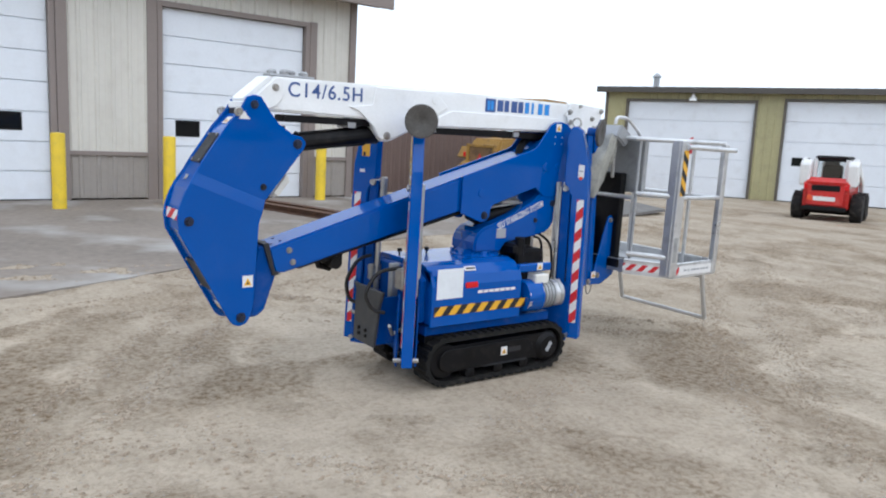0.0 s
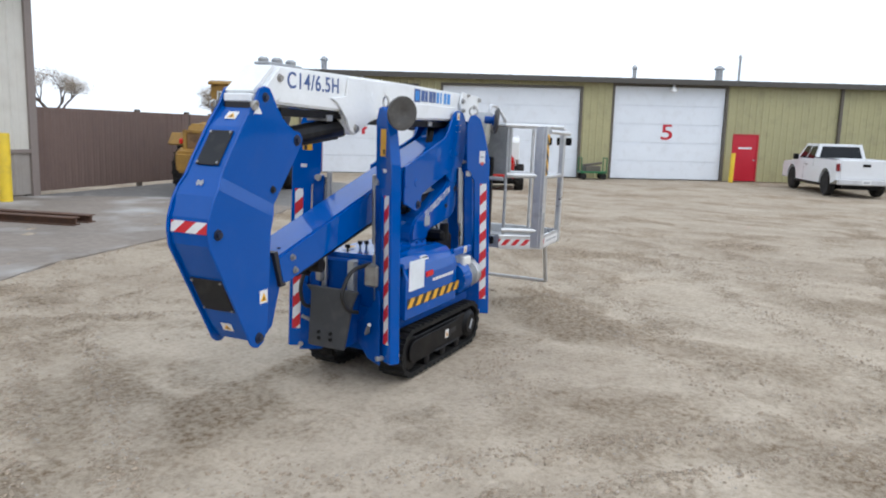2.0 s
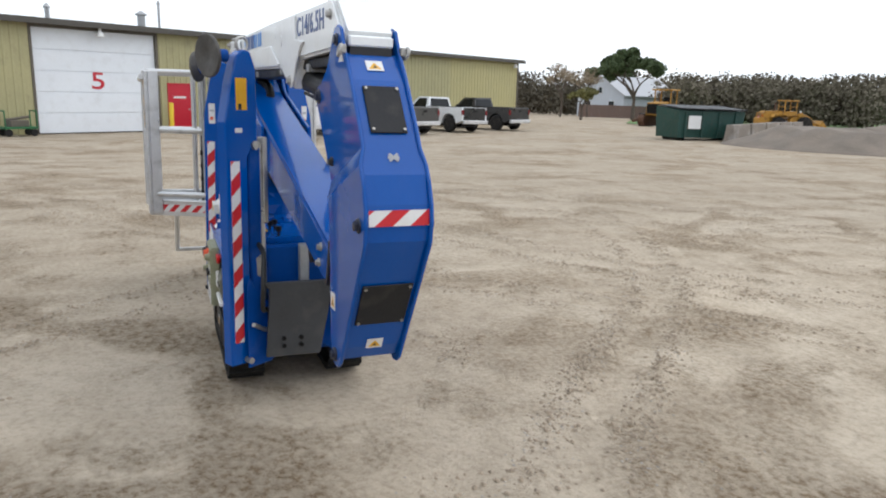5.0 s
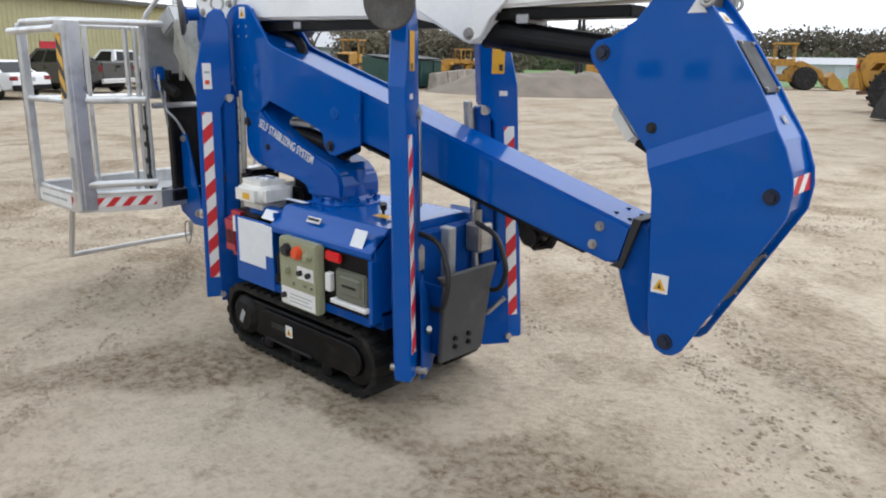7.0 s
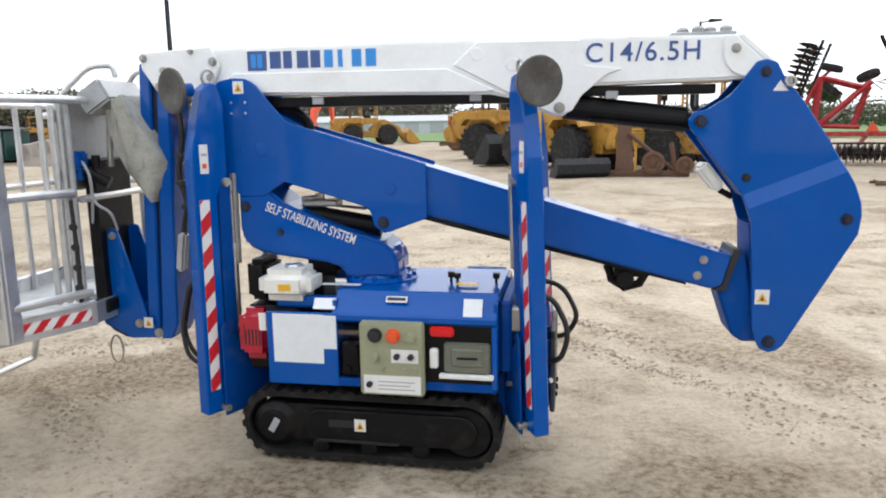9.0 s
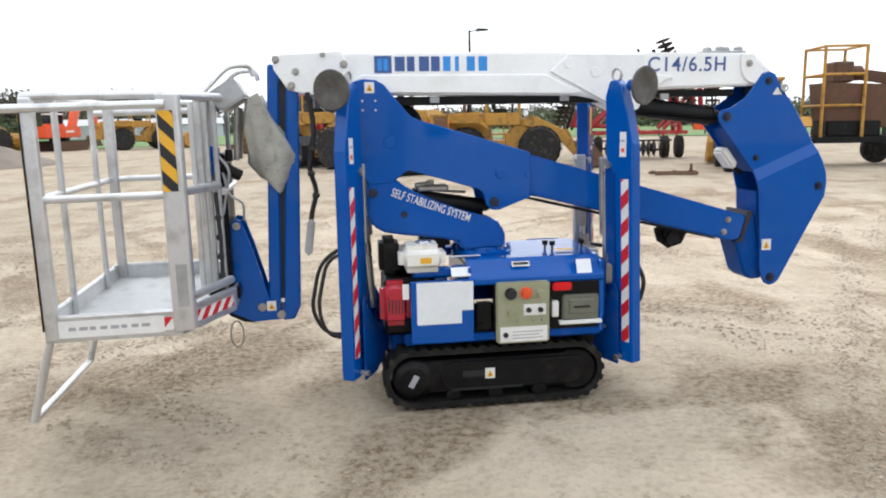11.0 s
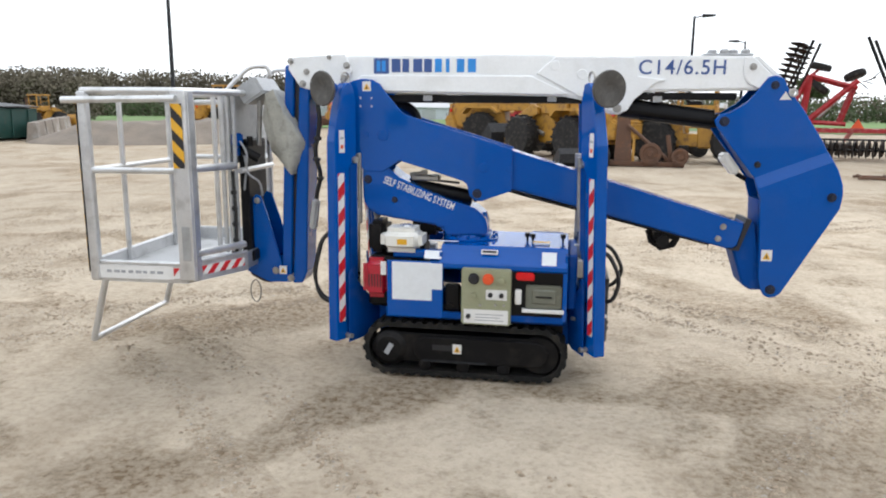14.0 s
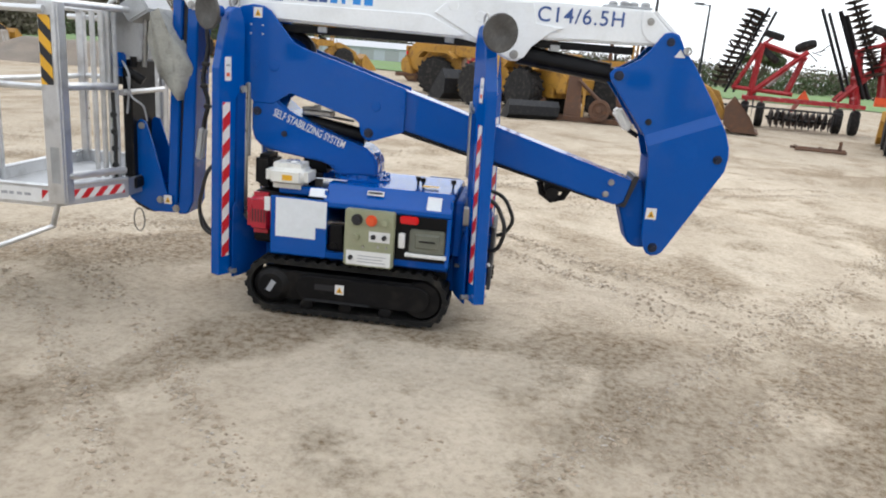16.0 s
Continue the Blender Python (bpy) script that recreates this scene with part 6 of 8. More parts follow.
def sectional_door(house, x0, x1, z1, sections, jamb_mat, windows=(), win_z=1.5, number=None, number_at=(0, 0), door_mat=None, win=(0.34, 0.17)):
    """An overhead door of stacked sections in a recess, with jambs and head."""
    door = part("overhead_door", box(x0, x1, 0.13, 0.16, 0.01, z1), door_mat or DOORW, house, "closed white sectional overhead door")
    h = z1 / sections
    for i in range(sections):
        sec = box(x0 + 0.012, x1 - 0.012, 0.095, 0.13, 0.012 + i * h, (i + 1) * h - 0.010, 0.006)
        part("door_section", sec, door_mat or DOORW, door)
    for x in windows:
        part("door_window", merged(box(x - win[0], x + win[0], 0.085, 0.10, win_z - win[1], win_z + win[1], 0.006)), BLACK, door, "black-framed door window")
        part("window_pane", box(x - win[0] + 0.035, x + win[0] - 0.035, 0.078, 0.087, win_z - win[1] + 0.035, win_z + win[1] - 0.035), GLASSD, door, "dark glass pane")
    if number:
        m = frame_of((number_at[0], 0.088, number_at[1]), (1, 0, 0), (0, 0, 1))
        lettering("door_number", number, 0.98, m, REDPAINT, door, "red painted door number", depth=0.004, stretch=1.35)
    for a, b in ((x0 - 0.10, x0), (x1, x1 + 0.10)):
        part("jamb", box(a, b, -0.045, 0.14, 0.0, z1 + 0.10, 0.004), jamb_mat, house, "dark steel door jamb")
    part("door_head", box(x0, x1, -0.045, 0.14, z1, z1 + 0.10, 0.004), jamb_mat, house, "dark steel door head")
    part("rubber_seal", box(x0 + 0.01, x1 - 0.01, 0.088, 0.10, 0.0, 0.03), BLACK, door)
    return door


def man_door(house, x0, x1, z1):
    d = part("man_door", box(x0 + 0.05, x1 - 0.05, -0.005, 0.04, 0.02, z1 - 0.04, 0.004), REDDOOR, house, "red steel door")
    part("door_frame", merged(box(x0, x0 + 0.05, -0.04, 0.05, 0, z1, 0.004), box(x1 - 0.05, x1, -0.04, 0.05, 0, z1, 0.004), box(x0 + 0.05, x1 - 0.05, -0.04, 0.05, z1 - 0.04, z1, 0.004)), REDDOOR, house, "red steel door frame")
    part("door_sign", sheet(0.62, 0.09, frame_of(((x0 + x1) / 2, -0.006, 1.52), (1, 0, 0), (0, 0, 1))), TAPEW, d, "white bar of small print")
    part("door_knob", rod((x1 - 0.16, -0.01, 0.98), (x1 - 0.16, -0.07, 0.98), 0.035, 12), GALV, d, "steel knob")


def bell_lamp(house, x, z):
    lamp = part("wall_lamp", lathe([(0.17, -0.16), (0.15, -0.06), (0.07, 0.04), (0.06, 0.14), (0.02, 0.16)], 18, Matrix.Translation((x, -0.28, z))), TAPEW, house, "white bell-shaped wall lamp")
    part("lamp_arm", rod((x, -0.28, z + 0.14), (x, 0.0, z + 0.22), 0.02, 8), GALV, lamp)


MB = frame_of((-24.347, -13.042, -0.38), (-0.4769, 0.8790, 0), (-0.8790, -0.4769, 0))
LIE = Matrix.Rotation(radians(-0.85), 4, (-0.8790, -0.4769, 0))
pivot = Matrix.Translation(MB.translation)
MB = pivot @ LIE @ pivot.inverted() @ MB
OLIVE = empty("metal_building", "long olive metal building with white overhead doors", "building", at=MB)
S0, S1, EAVE = -6.1, 42.1, 4.33
openings = [(-5.22, 0.10, 4.02), (1.07, 7.48, 4.1), (8.82, 14.13, 4.27), (14.5, 15.7, 2.15), (27.55, 28.75, 2.15)]
x = S0
wall = part("front_wall", box(S0 + 0.1, S1, 0.25, 0.32, 0, EAVE), TRIMO, OLIVE, "dark inner face of the wall")
for a, b, z in openings:
    if a > x:
        for c, d in zip([x] + [m for m in (19.4, 34.5) if x < m < a], [m for m in (19.4, 34.5) if x < m < a] + [a]):
            clad(wall, c, d, 0.0, EAVE, SIDING)
    clad(wall, a, b, z, EAVE, SIDING)
    x = b
clad(wall, x, 34.5, 0.0, EAVE, SIDING)
clad(wall, 34.5, S1, 0.0, EAVE, SIDINGP)
sectional_door(OLIVE, -5.12, 0.0, 3.92, 5, TRIMO, number="4", number_at=(-2.5, 2.05))
sectional_door(OLIVE, 1.17, 7.38, 4.0, 5, TRIMO, (1.9, 2.95, 5.85, 6.75), 1.62)
sectional_door(OLIVE, 8.92, 14.03, 4.17, 5, TRIMO, number="5", number_at=(11.45, 2.12))
man_door(OLIVE, 14.5, 15.7, 2.15)
man_door(OLIVE, 27.55, 28.75, 2.15)
for s in (-2.4, 11.5, 41.5):
    bell_lamp(OLIVE, s, 4.1)
part("corner_trim", box(S0 - 0.03, S0 + 0.10, -0.05, 0.10, 0, EAVE, 0.006), TRIMO, OLIVE, "brown corner trim")
part("corner_trim", box(S1, S1 + 0.14, -0.05, 0.10, 0, EAVE, 0.006), TRIMO, OLIVE, "brown corner trim")
part("downspout", box(19.3, 19.44, -0.14, -0.03, 0.15, EAVE, 0.01), TRIMO, OLIVE, "brown steel downspout")
part("end_wall", box(S0, S0 + 0.06, 0.33, 20, 0, EAVE), SIDING, OLIVE, "olive metal end wall")
part("end_wall", box(S1, S1 + 0.06, 0.33, 20, 0, EAVE), SIDING, OLIVE, "olive metal end wall")
part("back_wall", box(S0, S1, 20.0, 20.1, 0, EAVE), SIDING, OLIVE)
roof = part("roof", prism([(-0.42, EAVE + 0.02), (10.0, EAVE + 0.62), (20.5, EAVE + 0.02), (20.5, EAVE + 0.10), (10, EAVE + 0.72), (-0.42, EAVE + 0.12)], S0 - 0.35, S1 + 0.4, "x"), ROOF, OLIVE, "dark low-sloped metal roof")
part("eave_trim", box(S0 - 0.35, S1 + 0.4, -0.47, -0.42, EAVE - 0.08, EAVE + 0.16, 0.01), ROOF, OLIVE, "dark eave trim")
x = S0 - 0.2
while x < S1 + 0.3:
    part("roof_rib", prism([(-0.40, EAVE + 0.118), (9.9, EAVE + 0.71), (9.9, EAVE + 0.76), (-0.44, EAVE + 0.17)], x, x + 0.07, "x"), ROOF, roof)
    x += 0.61
for s, y, z0, z1, r in ((-4.3, 1.6, 4.4, 5.05, 0.13), (10.2, 1.5, 4.4, 5.05, 0.09), (14.15, 1.3, 4.4, 5.1, 0.17), (15.5, 2.2, 4.4, 5.75, 0.055), (25.6, 1.2, 4.4, 6.6, 0.035)):
    st = part("roof_vent", rod((s, y, z0), (s, y, z1), r, 14), GALV, OLIVE, "galvanised roof vent pipe")
    part("vent_cap", lathe([(r * 1.5, 0), (r * 1.5, 0.05), (r * 0.4, 0.18), (0.01, 0.19)], 14, Matrix.Translation((s, y, z1))), GALV, st)
dish = part("dish_mast", merged(rod((28.9, 0.5, 4.3), (28.9, 0.5, 4.95), 0.05, 10), rod((28.9, 0.5, 4.8), (28.55, 0.35, 4.84), 0.025, 6)), GALV, OLIVE, "steel mast of a satellite dish")
smooth(part("satellite_dish", lathe([(0.36, 0.12), (0.30, 0.06), (0.18, 0.02), (0.01, 0.0), (0.01, -0.02), (0.19, 0.0), (0.32, 0.045), (0.37, 0.11)][:4][::-1] + [(0.37, 0.13)], 24, Matrix.Translation((28.55, 0.35, 4.86)) @ pose(0, 0, 0, 60, 0, 30)), GALV, dish, "grey satellite dish"))

# warehouse
MW = frame_of((-6.894, -11.426, 0), (-0.99894, -0.0461, 0), (0.0461, -0.99894, 0))
TANB = empty("warehouse", "tan metal warehouse with taupe wainscot and white doors", "building", at=MW)
X0, X1, EV, WS = -24.0, -1.93, 4.5, 0.9
wall = part("front_wall", box(X0, X1 - 0.05, 0.25, 0.32, 0, EV), TAUPET, TANB, "dark inner face of the wall")
x = X0
for a, b, z in ((-11.65, -8.15, 3.9), (-6.35, -3.06, 3.9)):
    clad(wall, x, a, WS, EV, TAN)
    clad(wall, x, a, 0.05, WS, TAUPE)
    clad(wall, a, b, z, EV, TAN)
    part("wainscot_trim", box(x, a, -0.05, 0.0, WS - 0.03, WS + 0.05, 0.004), TAUPET, TANB, "taupe trim strip")
    x = b
clad(wall, x, X1 - 0.1, WS, EV, TAN)
clad(wall, x, X1 - 0.1, 0.05, WS, TAUPE)
part("wainscot_trim", box(x, X1 - 0.1, -0.05, 0.0, WS - 0.03, WS + 0.05, 0.004), TAUPET, TANB, "taupe trim strip")
part("base_trim", box(X0, -11.7, -0.04, 0.05, 0.0, 0.05), TAUPET, TANB)
sectional_door(TANB, -6.25, -3.15, 3.8, 7, TAUPET, (-5.72, -4.73, -3.8), 1.45, win=(0.25, 0.165))
sectional_door(TANB, -11.55, -8.25, 3.8, 7, TAUPET, (-10.9, -9.9, -8.95), 1.45, win=(0.25, 0.165))
for a, b in ((-6.55, -6.36), (-3.05, -2.88), (-11.85, -11.66), (-8.14, -7.95)):
    part("door_trim", box(a, b, -0.06, 0.10, 0.0, 3.92, 0.006), TAUPET, TANB, "taupe steel door trim")
part("corner_trim", box(X1 - 0.10, X1 + 0.06, -0.06, 0.12, 0, EV, 0.006), TAUPET, TANB, "taupe corner trim")
part("end_wall", box(X1 - 0.04, X1, 0.33, 24, WS, EV), TAN, TANB, "tan metal end wall")
part("end_wainscot", box(X1 - 0.04, X1, 0.33, 24, 0, WS), TAUPE, TANB)
part("end_wall", box(X0, X0 + 0.05, 0.33, 24, 0, EV), TAN, TANB, "tan metal end wall")
part("back_wall", box(X0, X1, 24.0, 24.1, 0, EV), TAN, TANB)
part("roof", prism([(-0.55, EV + 0.02), (12.0, EV + 1.6), (24.6, EV + 0.02), (24.6, EV + 0.14), (12, EV + 1.72), (-0.55, EV + 0.14)], X0 - 0.5, X1 + 0.7, "x"), ROOF, TANB, "dark sloped metal roof")
part("eave_trim", box(X0 - 0.5, X1 + 0.7, -0.62, -0.55, EV - 0.12, EV + 0.18, 0.01), TAUPET, TANB, "taupe eave trim")
part("soffit", box(X0 - 0.5, X1 + 0.65, -0.55, 0.0, EV - 0.03, EV + 0.015), TAUPET, TANB)


# bollards
def bollard(x, y, h=1.3, r=0.115):
    b = empty("bollard", "round yellow steel bollard beside a door", "bollard", "bollards", Matrix.Translation((x, y, ground_level(x, y))))
    smooth(part("post", lathe([(r, -0.02), (r, h - 0.02), (r * 0.96, h), (0.01, h + 0.01)], 22), BOLLARD, b), 60)
    return b


for x, y in ((1.40, -9.8), (-0.55, -10.25), (-3.96, -10.75)):
    bollard(x, y)
p = MB @ Vector((14.3, -0.6, 0))
bollard(p.x, p.y, 1.3, 0.10)


# fence of brown sheet
def fence(points, h, label):
    f = empty("fence", label, "fence")
    for (ax, ay), (bx, by) in zip(points, points[1:]):
        m = frame_of((ax, ay, 0), (bx - ax, by - ay, 0), (-(by - ay), bx - ax, 0))
        L = math.hypot(bx - ax, by - ay)
        n = round(L / 0.95)
        for i in range(n):
            part("fence_panel", moved(ribbed(L * i / n + 0.002, L * (i + 1) / n - 0.002, 0.06, h, 0.19, 0.022, 0.012), m), FENCE, f)
        k = round(L / 2.4)
        for i in range(k + 1):
            part("fence_post", moved(box(L * i / k - 0.05, L * i / k + 0.05, 0.02, 0.12, -0.05, h + 0.06, 0.006), m), TRIMO, f, "dark steel post")
        for z in (0.3, h - 0.2):
            part("fence_rail", moved(box(0, L, 0.02, 0.07, z, z + 0.06), m), TRIMO, f)
    return f


fence([(-86.0, 55.0), (-77.5, 67.5)], 1.9, "dark board fence before a white house")
fence([(-5.0, -11.6), (-8.4, -12.25), (-10.2, -12.45)], 1.8, "brown ribbed sheet-metal fence beside a warehouse")
fence([(-20.2, -18.0), (-10.3, -12.5)][::-1], 1.8, "brown ribbed sheet-metal fence behind a loader")

# far houses
def house(x, y, heading, w, d, eave, ridge, label, material, windows):
    h = empty("house", label, "house", "far houses", Matrix.Translation((x, y, ground_level(x, y))) @ pose(0, 0, 0, 0, 0, heading))
    part("wall", prism([(-w / 2, 0), (w / 2, 0), (w / 2, eave), (0, ridge), (-w / 2, eave)], 0, d, "y"), material, h, "pale siding walls")
    for s in (-1, 1):
        part("roof", prism([(0, ridge + 0.12), (s * (w / 2 + 0.5), eave - 0.12), (s * (w / 2 + 0.5), eave - 0.02), (0, ridge + 0.28)], -0.4, d + 0.4, "y"), ROOFL, h, "pale grey roof")
    for wx, wz, ww, wh in windows:
        f = part("window", box(wx - ww / 2, wx + ww / 2, -0.06, 0.0, wz - wh / 2, wz + wh / 2), TAPEW, h, "white window frame")
        part("pane", box(wx - ww / 2 + 0.08, wx + ww / 2 - 0.08, -0.09, -0.06, wz - wh / 2 + 0.08, wz + wh / 2 - 0.08), GLASSD, f)
    return h


house(-90, 61, 12, 9.5, 12, 3.2, 5.8, "white gabled house beyond the yard", HOUSEW, ((-2.4, 1.7, 1.2, 1.4), (2.4, 1.7, 1.2, 1.4), (0, 3.9, 0.9, 1.0)))
house(-80, 74, 50, 6.0, 8, 2.8, 4.8, "small white outbuilding among trees", HOUSEW, ((0, 1.5, 2.2, 1.8),))
LONG = empty("long_shed", "long low white shed far across the field", "building", at=Matrix.Translation((-40, 150, ground_level(-40, 150))) @ pose(0, 0, 0, 0, 0, 14))
part("wall", box(-15, 15, 0, 10, 0, 2.6), HOUSEW, LONG, "white metal wall")
part("roof", prism([(-0.5, 2.6), (5, 3.9), (10.5, 2.6)], -15.4, 15.4, "x"), ROOFL, LONG, "pale metal roof")
for i in range(5):
    part("door", box(-12.5 + 5.4 * i, -9.5 + 5.4 * i, -0.08, 0, 0, 2.2), GALV, LONG, "grey shed door")


# light poles
def light_pole(x, y, h, heads, label):
    p = empty("light_pole", label, "light pole", "light poles", Matrix.Translation((x, y, ground_level(x, y))))
    part("pole", rod((0, 0, -0.05), (0, 0, h), 0.16, 12, 0.09), GREYM, p, "tapered steel pole")
    for s in heads:
        part("arm", rod((0, 0, h - 0.1), (s * 0.7, 0, h + 0.02), 0.05, 8), GREYM, p)
        part("lamp_head", prism([(s * 0.6, h - 0.1), (s * 1.5, h - 0.02), (s * 1.5, h + 0.1), (s * 0.6, h + 0.14)], -0.25, 0.25, "y"), GREYM, p, "grey lamp head")


light_pole(-29.7, 48, 13, (1,), "tall grey yard light pole with one lamp")
light_pole(-32.5, 53, 13, (-1,), "tall grey yard light pole with one lamp")
light_pole(9.63, 54.9, 8.8, (1,), "tall grey yard light pole with one lamp")
light_pole(16.5, 68.9, 8.2, (-1,), "tall grey yard light pole with one lamp")
light_pole(39, 40, 9.5, (-1,), "tall grey yard light pole with one lamp")

# ---- vehicles and machines ----
def stand(x, y, heading, k=1.0):
    z = ground_level(x, y)
    lean = LIE if abs(z) > 0.02 and x < -14 else Matrix.Identity(4)
    return Matrix.Translation((x, y, z)) @ lean @ pose(0, 0, 0, 0, 0, heading) @ Matrix.Diagonal((k, k, k, 1))


def loft(lower, upper):
    """A closed form between two outlines of equal length, given as (x, y, z)."""
    bm = bmesh.new()
    a, b = [bm.verts.new(p) for p in lower], [bm.verts.new(p) for p in upper]
    bm.faces.new(a[::-1])
    bm.faces.new(b)
    for i in range(len(a)):
        bm.faces.new((a[i], a[(i + 1) % len(a)], b[(i + 1) % len(a)], b[i]))
    return bm


def pane(bm_pts, out, thick=0.012):
    """A flat pane through corner points, set proud along out."""
    o = Vector(out).normalized() * thick
    return loft([Vector(p) - o * 0.5 for p in bm_pts], [Vector(p) + o for p in bm_pts])


def arch(cx, r, z, n=8):
    return [(cx + r * math.cos(t), z + r * math.sin(t)) for t in (math.pi - math.pi * i / n for i in range(n + 1))]


def cabin(root, xr, xf, z0, z1, wl, wu, rake_f, rake_r, paint, doors):
    """A vehicle's greenhouse with its panes: lower and upper outline, windscreen, back light and side windows."""
    lo = [(xr, -wl, z0), (xf, -wl, z0), (xf, wl, z0), (xr, wl, z0)]
    hi = [(xr + rake_r, -wu, z1), (xf - rake_f, -wu, z1), (xf - rake_f, wu, z1), (xr + rake_r, wu, z1)]
    cab = part("cab", bevelled(loft(lo, hi), 0.05, 2), paint, root, "painted cab")

    def on(fx, fz, y_sign):
        """A point on the side of the cab by its share along and up."""
        x_lo, x_hi = xr + (xf - xr) * fx, xr + rake_r + (xf - rake_f - xr - rake_r) * fx
        return Vector((x_lo + (x_hi - x_lo) * fz, y_sign * (wl + (wu - wl) * fz), z0 + (z1 - z0) * fz))

    for s in (-1, 1):
        for a, b in doors:
            part("side_window", pane([on(a, 0.14, s), on(b, 0.14, s), on(b, 0.86, s), on(a, 0.86, s)], (0, s, 0.1)), GLASSD, cab, "dark side window")
    for x_lo, x_hi, d, nm in ((xf, xf - rake_f, 1, "windscreen"), (xr, xr + rake_r, -1, "rear_window")):
        q = []
        for fy, fz in ((-0.86, 0.12), (0.86, 0.12), (0.84, 0.86), (-0.84, 0.86)):
            q.append(Vector((x_lo + (x_hi - x_lo) * fz, fy * (wl + (wu - wl) * fz), z0 + (z1 - z0) * fz)))
        part(nm, pane(q, (d, 0, 0.15)), GLASSD, cab, "dark window glass")
    return cab


def road_wheels(root, front, rear, half, r, w, rim):
    for x in (front, rear):
        for s in (-1, 1):
            wheel(root, (x, s * (half - w / 2), r), (0, s, 0), r, w, r * 0.62, TYRE, rim)


def pickup(x, y, heading, k, paint, label, crew=True, bed_dark=False):
    """A parked pickup truck, nose along +x."""
    root = empty("pickup_truck", label, "pickup truck", "vehicles parked at the building", stand(x, y, heading, k))
    r, fx, rx = 0.45, 1.75, -1.85
    outline = [(-2.85, 0.62)] + [(-2.4, 0.48)] + arch(rx, 0.54, 0.46) + [(rx + 0.58, 0.44), (fx - 0.58, 0.44)] + arch(fx, 0.54, 0.46) + [(2.45, 0.44), (2.86, 0.50), (2.90, 0.95), (2.78, 1.10), (1.45, 1.20), (1.35, 1.22), (-0.55 if crew else -0.15, 1.22), (-0.58 if crew else -0.18, 1.02), (-2.82, 1.02), (-2.86, 0.9)]
    part("body", prism(outline, -0.98, 0.98, "y", 0.03, 2), paint, root, "painted lower body")
    xb = -0.62 if crew else -0.22
    bed = part("bed", merged(box(-2.84, xb, 0.86, 0.98, 1.0, 1.34, 0.02), box(xb - 0.08, xb, -0.86, 0.86, 1.0, 1.34, 0.01)), paint, root, "painted cargo bed side")
    part("bed", box(-2.84, xb, -0.98, -0.86, 1.0, 1.34, 0.02), paint, root, "painted cargo bed side")
    part("bed_rail", box(-2.82, xb, 0.87, 0.985, 1.34, 1.365, 0.006), BLACK, bed)
    part("tailgate", box(-2.90, -2.82, -0.85, 0.85, 0.66, 1.33, 0.02), CARBLACK if bed_dark else paint, root, "closed tailgate")
    part("tailgate_handle", box(-2.915, -2.895, -0.13, 0.13, 1.10, 1.20, 0.006), BLACK, root)
    for s in (-1, 1):
        part("tail_lamp", box(-2.895, -2.80, min(s * 0.87, s * 0.985), max(s * 0.87, s * 0.985), 0.94, 1.20, 0.015), LAMPDARK, root, "red tail lamp")
        part("headlight", box(2.80, 2.91, min(s * 0.62, s * 0.95), max(s * 0.62, s * 0.95), 0.80, 1.02, 0.03), PAPER, root, "clear headlight")
        part("mirror", box(1.02, 1.16, min(s * 0.98, s * 1.18), max(s * 0.98, s * 1.18), 1.22, 1.44, 0.03), BLACK, root, "black door mirror")
        part("door_handle", box(0.02, 0.20, min(s * 0.975, s * 1.0), max(s * 0.975, s * 1.0), 1.04, 1.08, 0.008), BLACK, root)
        part("wheel_arch", box(rx - 0.48, rx + 0.48, min(s * 0.5, s * 0.80), max(s * 0.5, s * 0.80), 0.42, 0.86), INK, root)
        part("wheel_arch", box(fx - 0.48, fx + 0.48, min(s * 0.5, s * 0.80), max(s * 0.5, s * 0.80), 0.42, 0.86), INK, root)
        part("running_board", box(-0.9, 1.1, min(s * 0.86, s * 1.0), max(s * 0.86, s * 1.0), 0.36, 0.42, 0.01), BLACK, root)
        if crew:
            part("door_seam", box(0.40, 0.412, min(s * 0.97, s * 0.983), max(s * 0.97, s * 0.983), 0.5, 1.2), INK, root)
    part("rear_bumper", box(-3.02, -2.86, -0.95, 0.95, 0.46, 0.66, 0.03), ALLOY, root, "bright steel rear bumper")
    part("number_plate", sheet(0.31, 0.16, frame_of((-3.024, 0, 0.56), (0, -1, 0), (0, 0, 1))), TAPEW, root, "white plate with a dark bar")
    part("plate_bar", sheet(0.2, 0.05, frame_of((-3.026, 0, 0.56), (0, -1, 0), (0, 0, 1))), GREYT, root)
    part("front_bumper", box(2.84, 3.0, -0.95, 0.95, 0.42, 0.66, 0.03), GALV, root, "steel front bumper")
    part("grille", box(2.86, 2.93, -0.58, 0.58, 0.70, 1.02, 0.01), BLACK, root, "dark grille")
    part("underbody", box(-2.5, 2.4, -0.62, 0.62, 0.28, 0.5), BLACK, root)
    cabin(root, xb + 0.02, 1.52, 1.20, 1.86, 0.93, 0.76, 0.72, 0.16, paint, [(0.06, 0.44), (0.50, 0.86)] if crew else [(0.16, 0.84)])
    road_wheels(root, fx, rx, 0.98, r, 0.27, ALLOY)
    return root


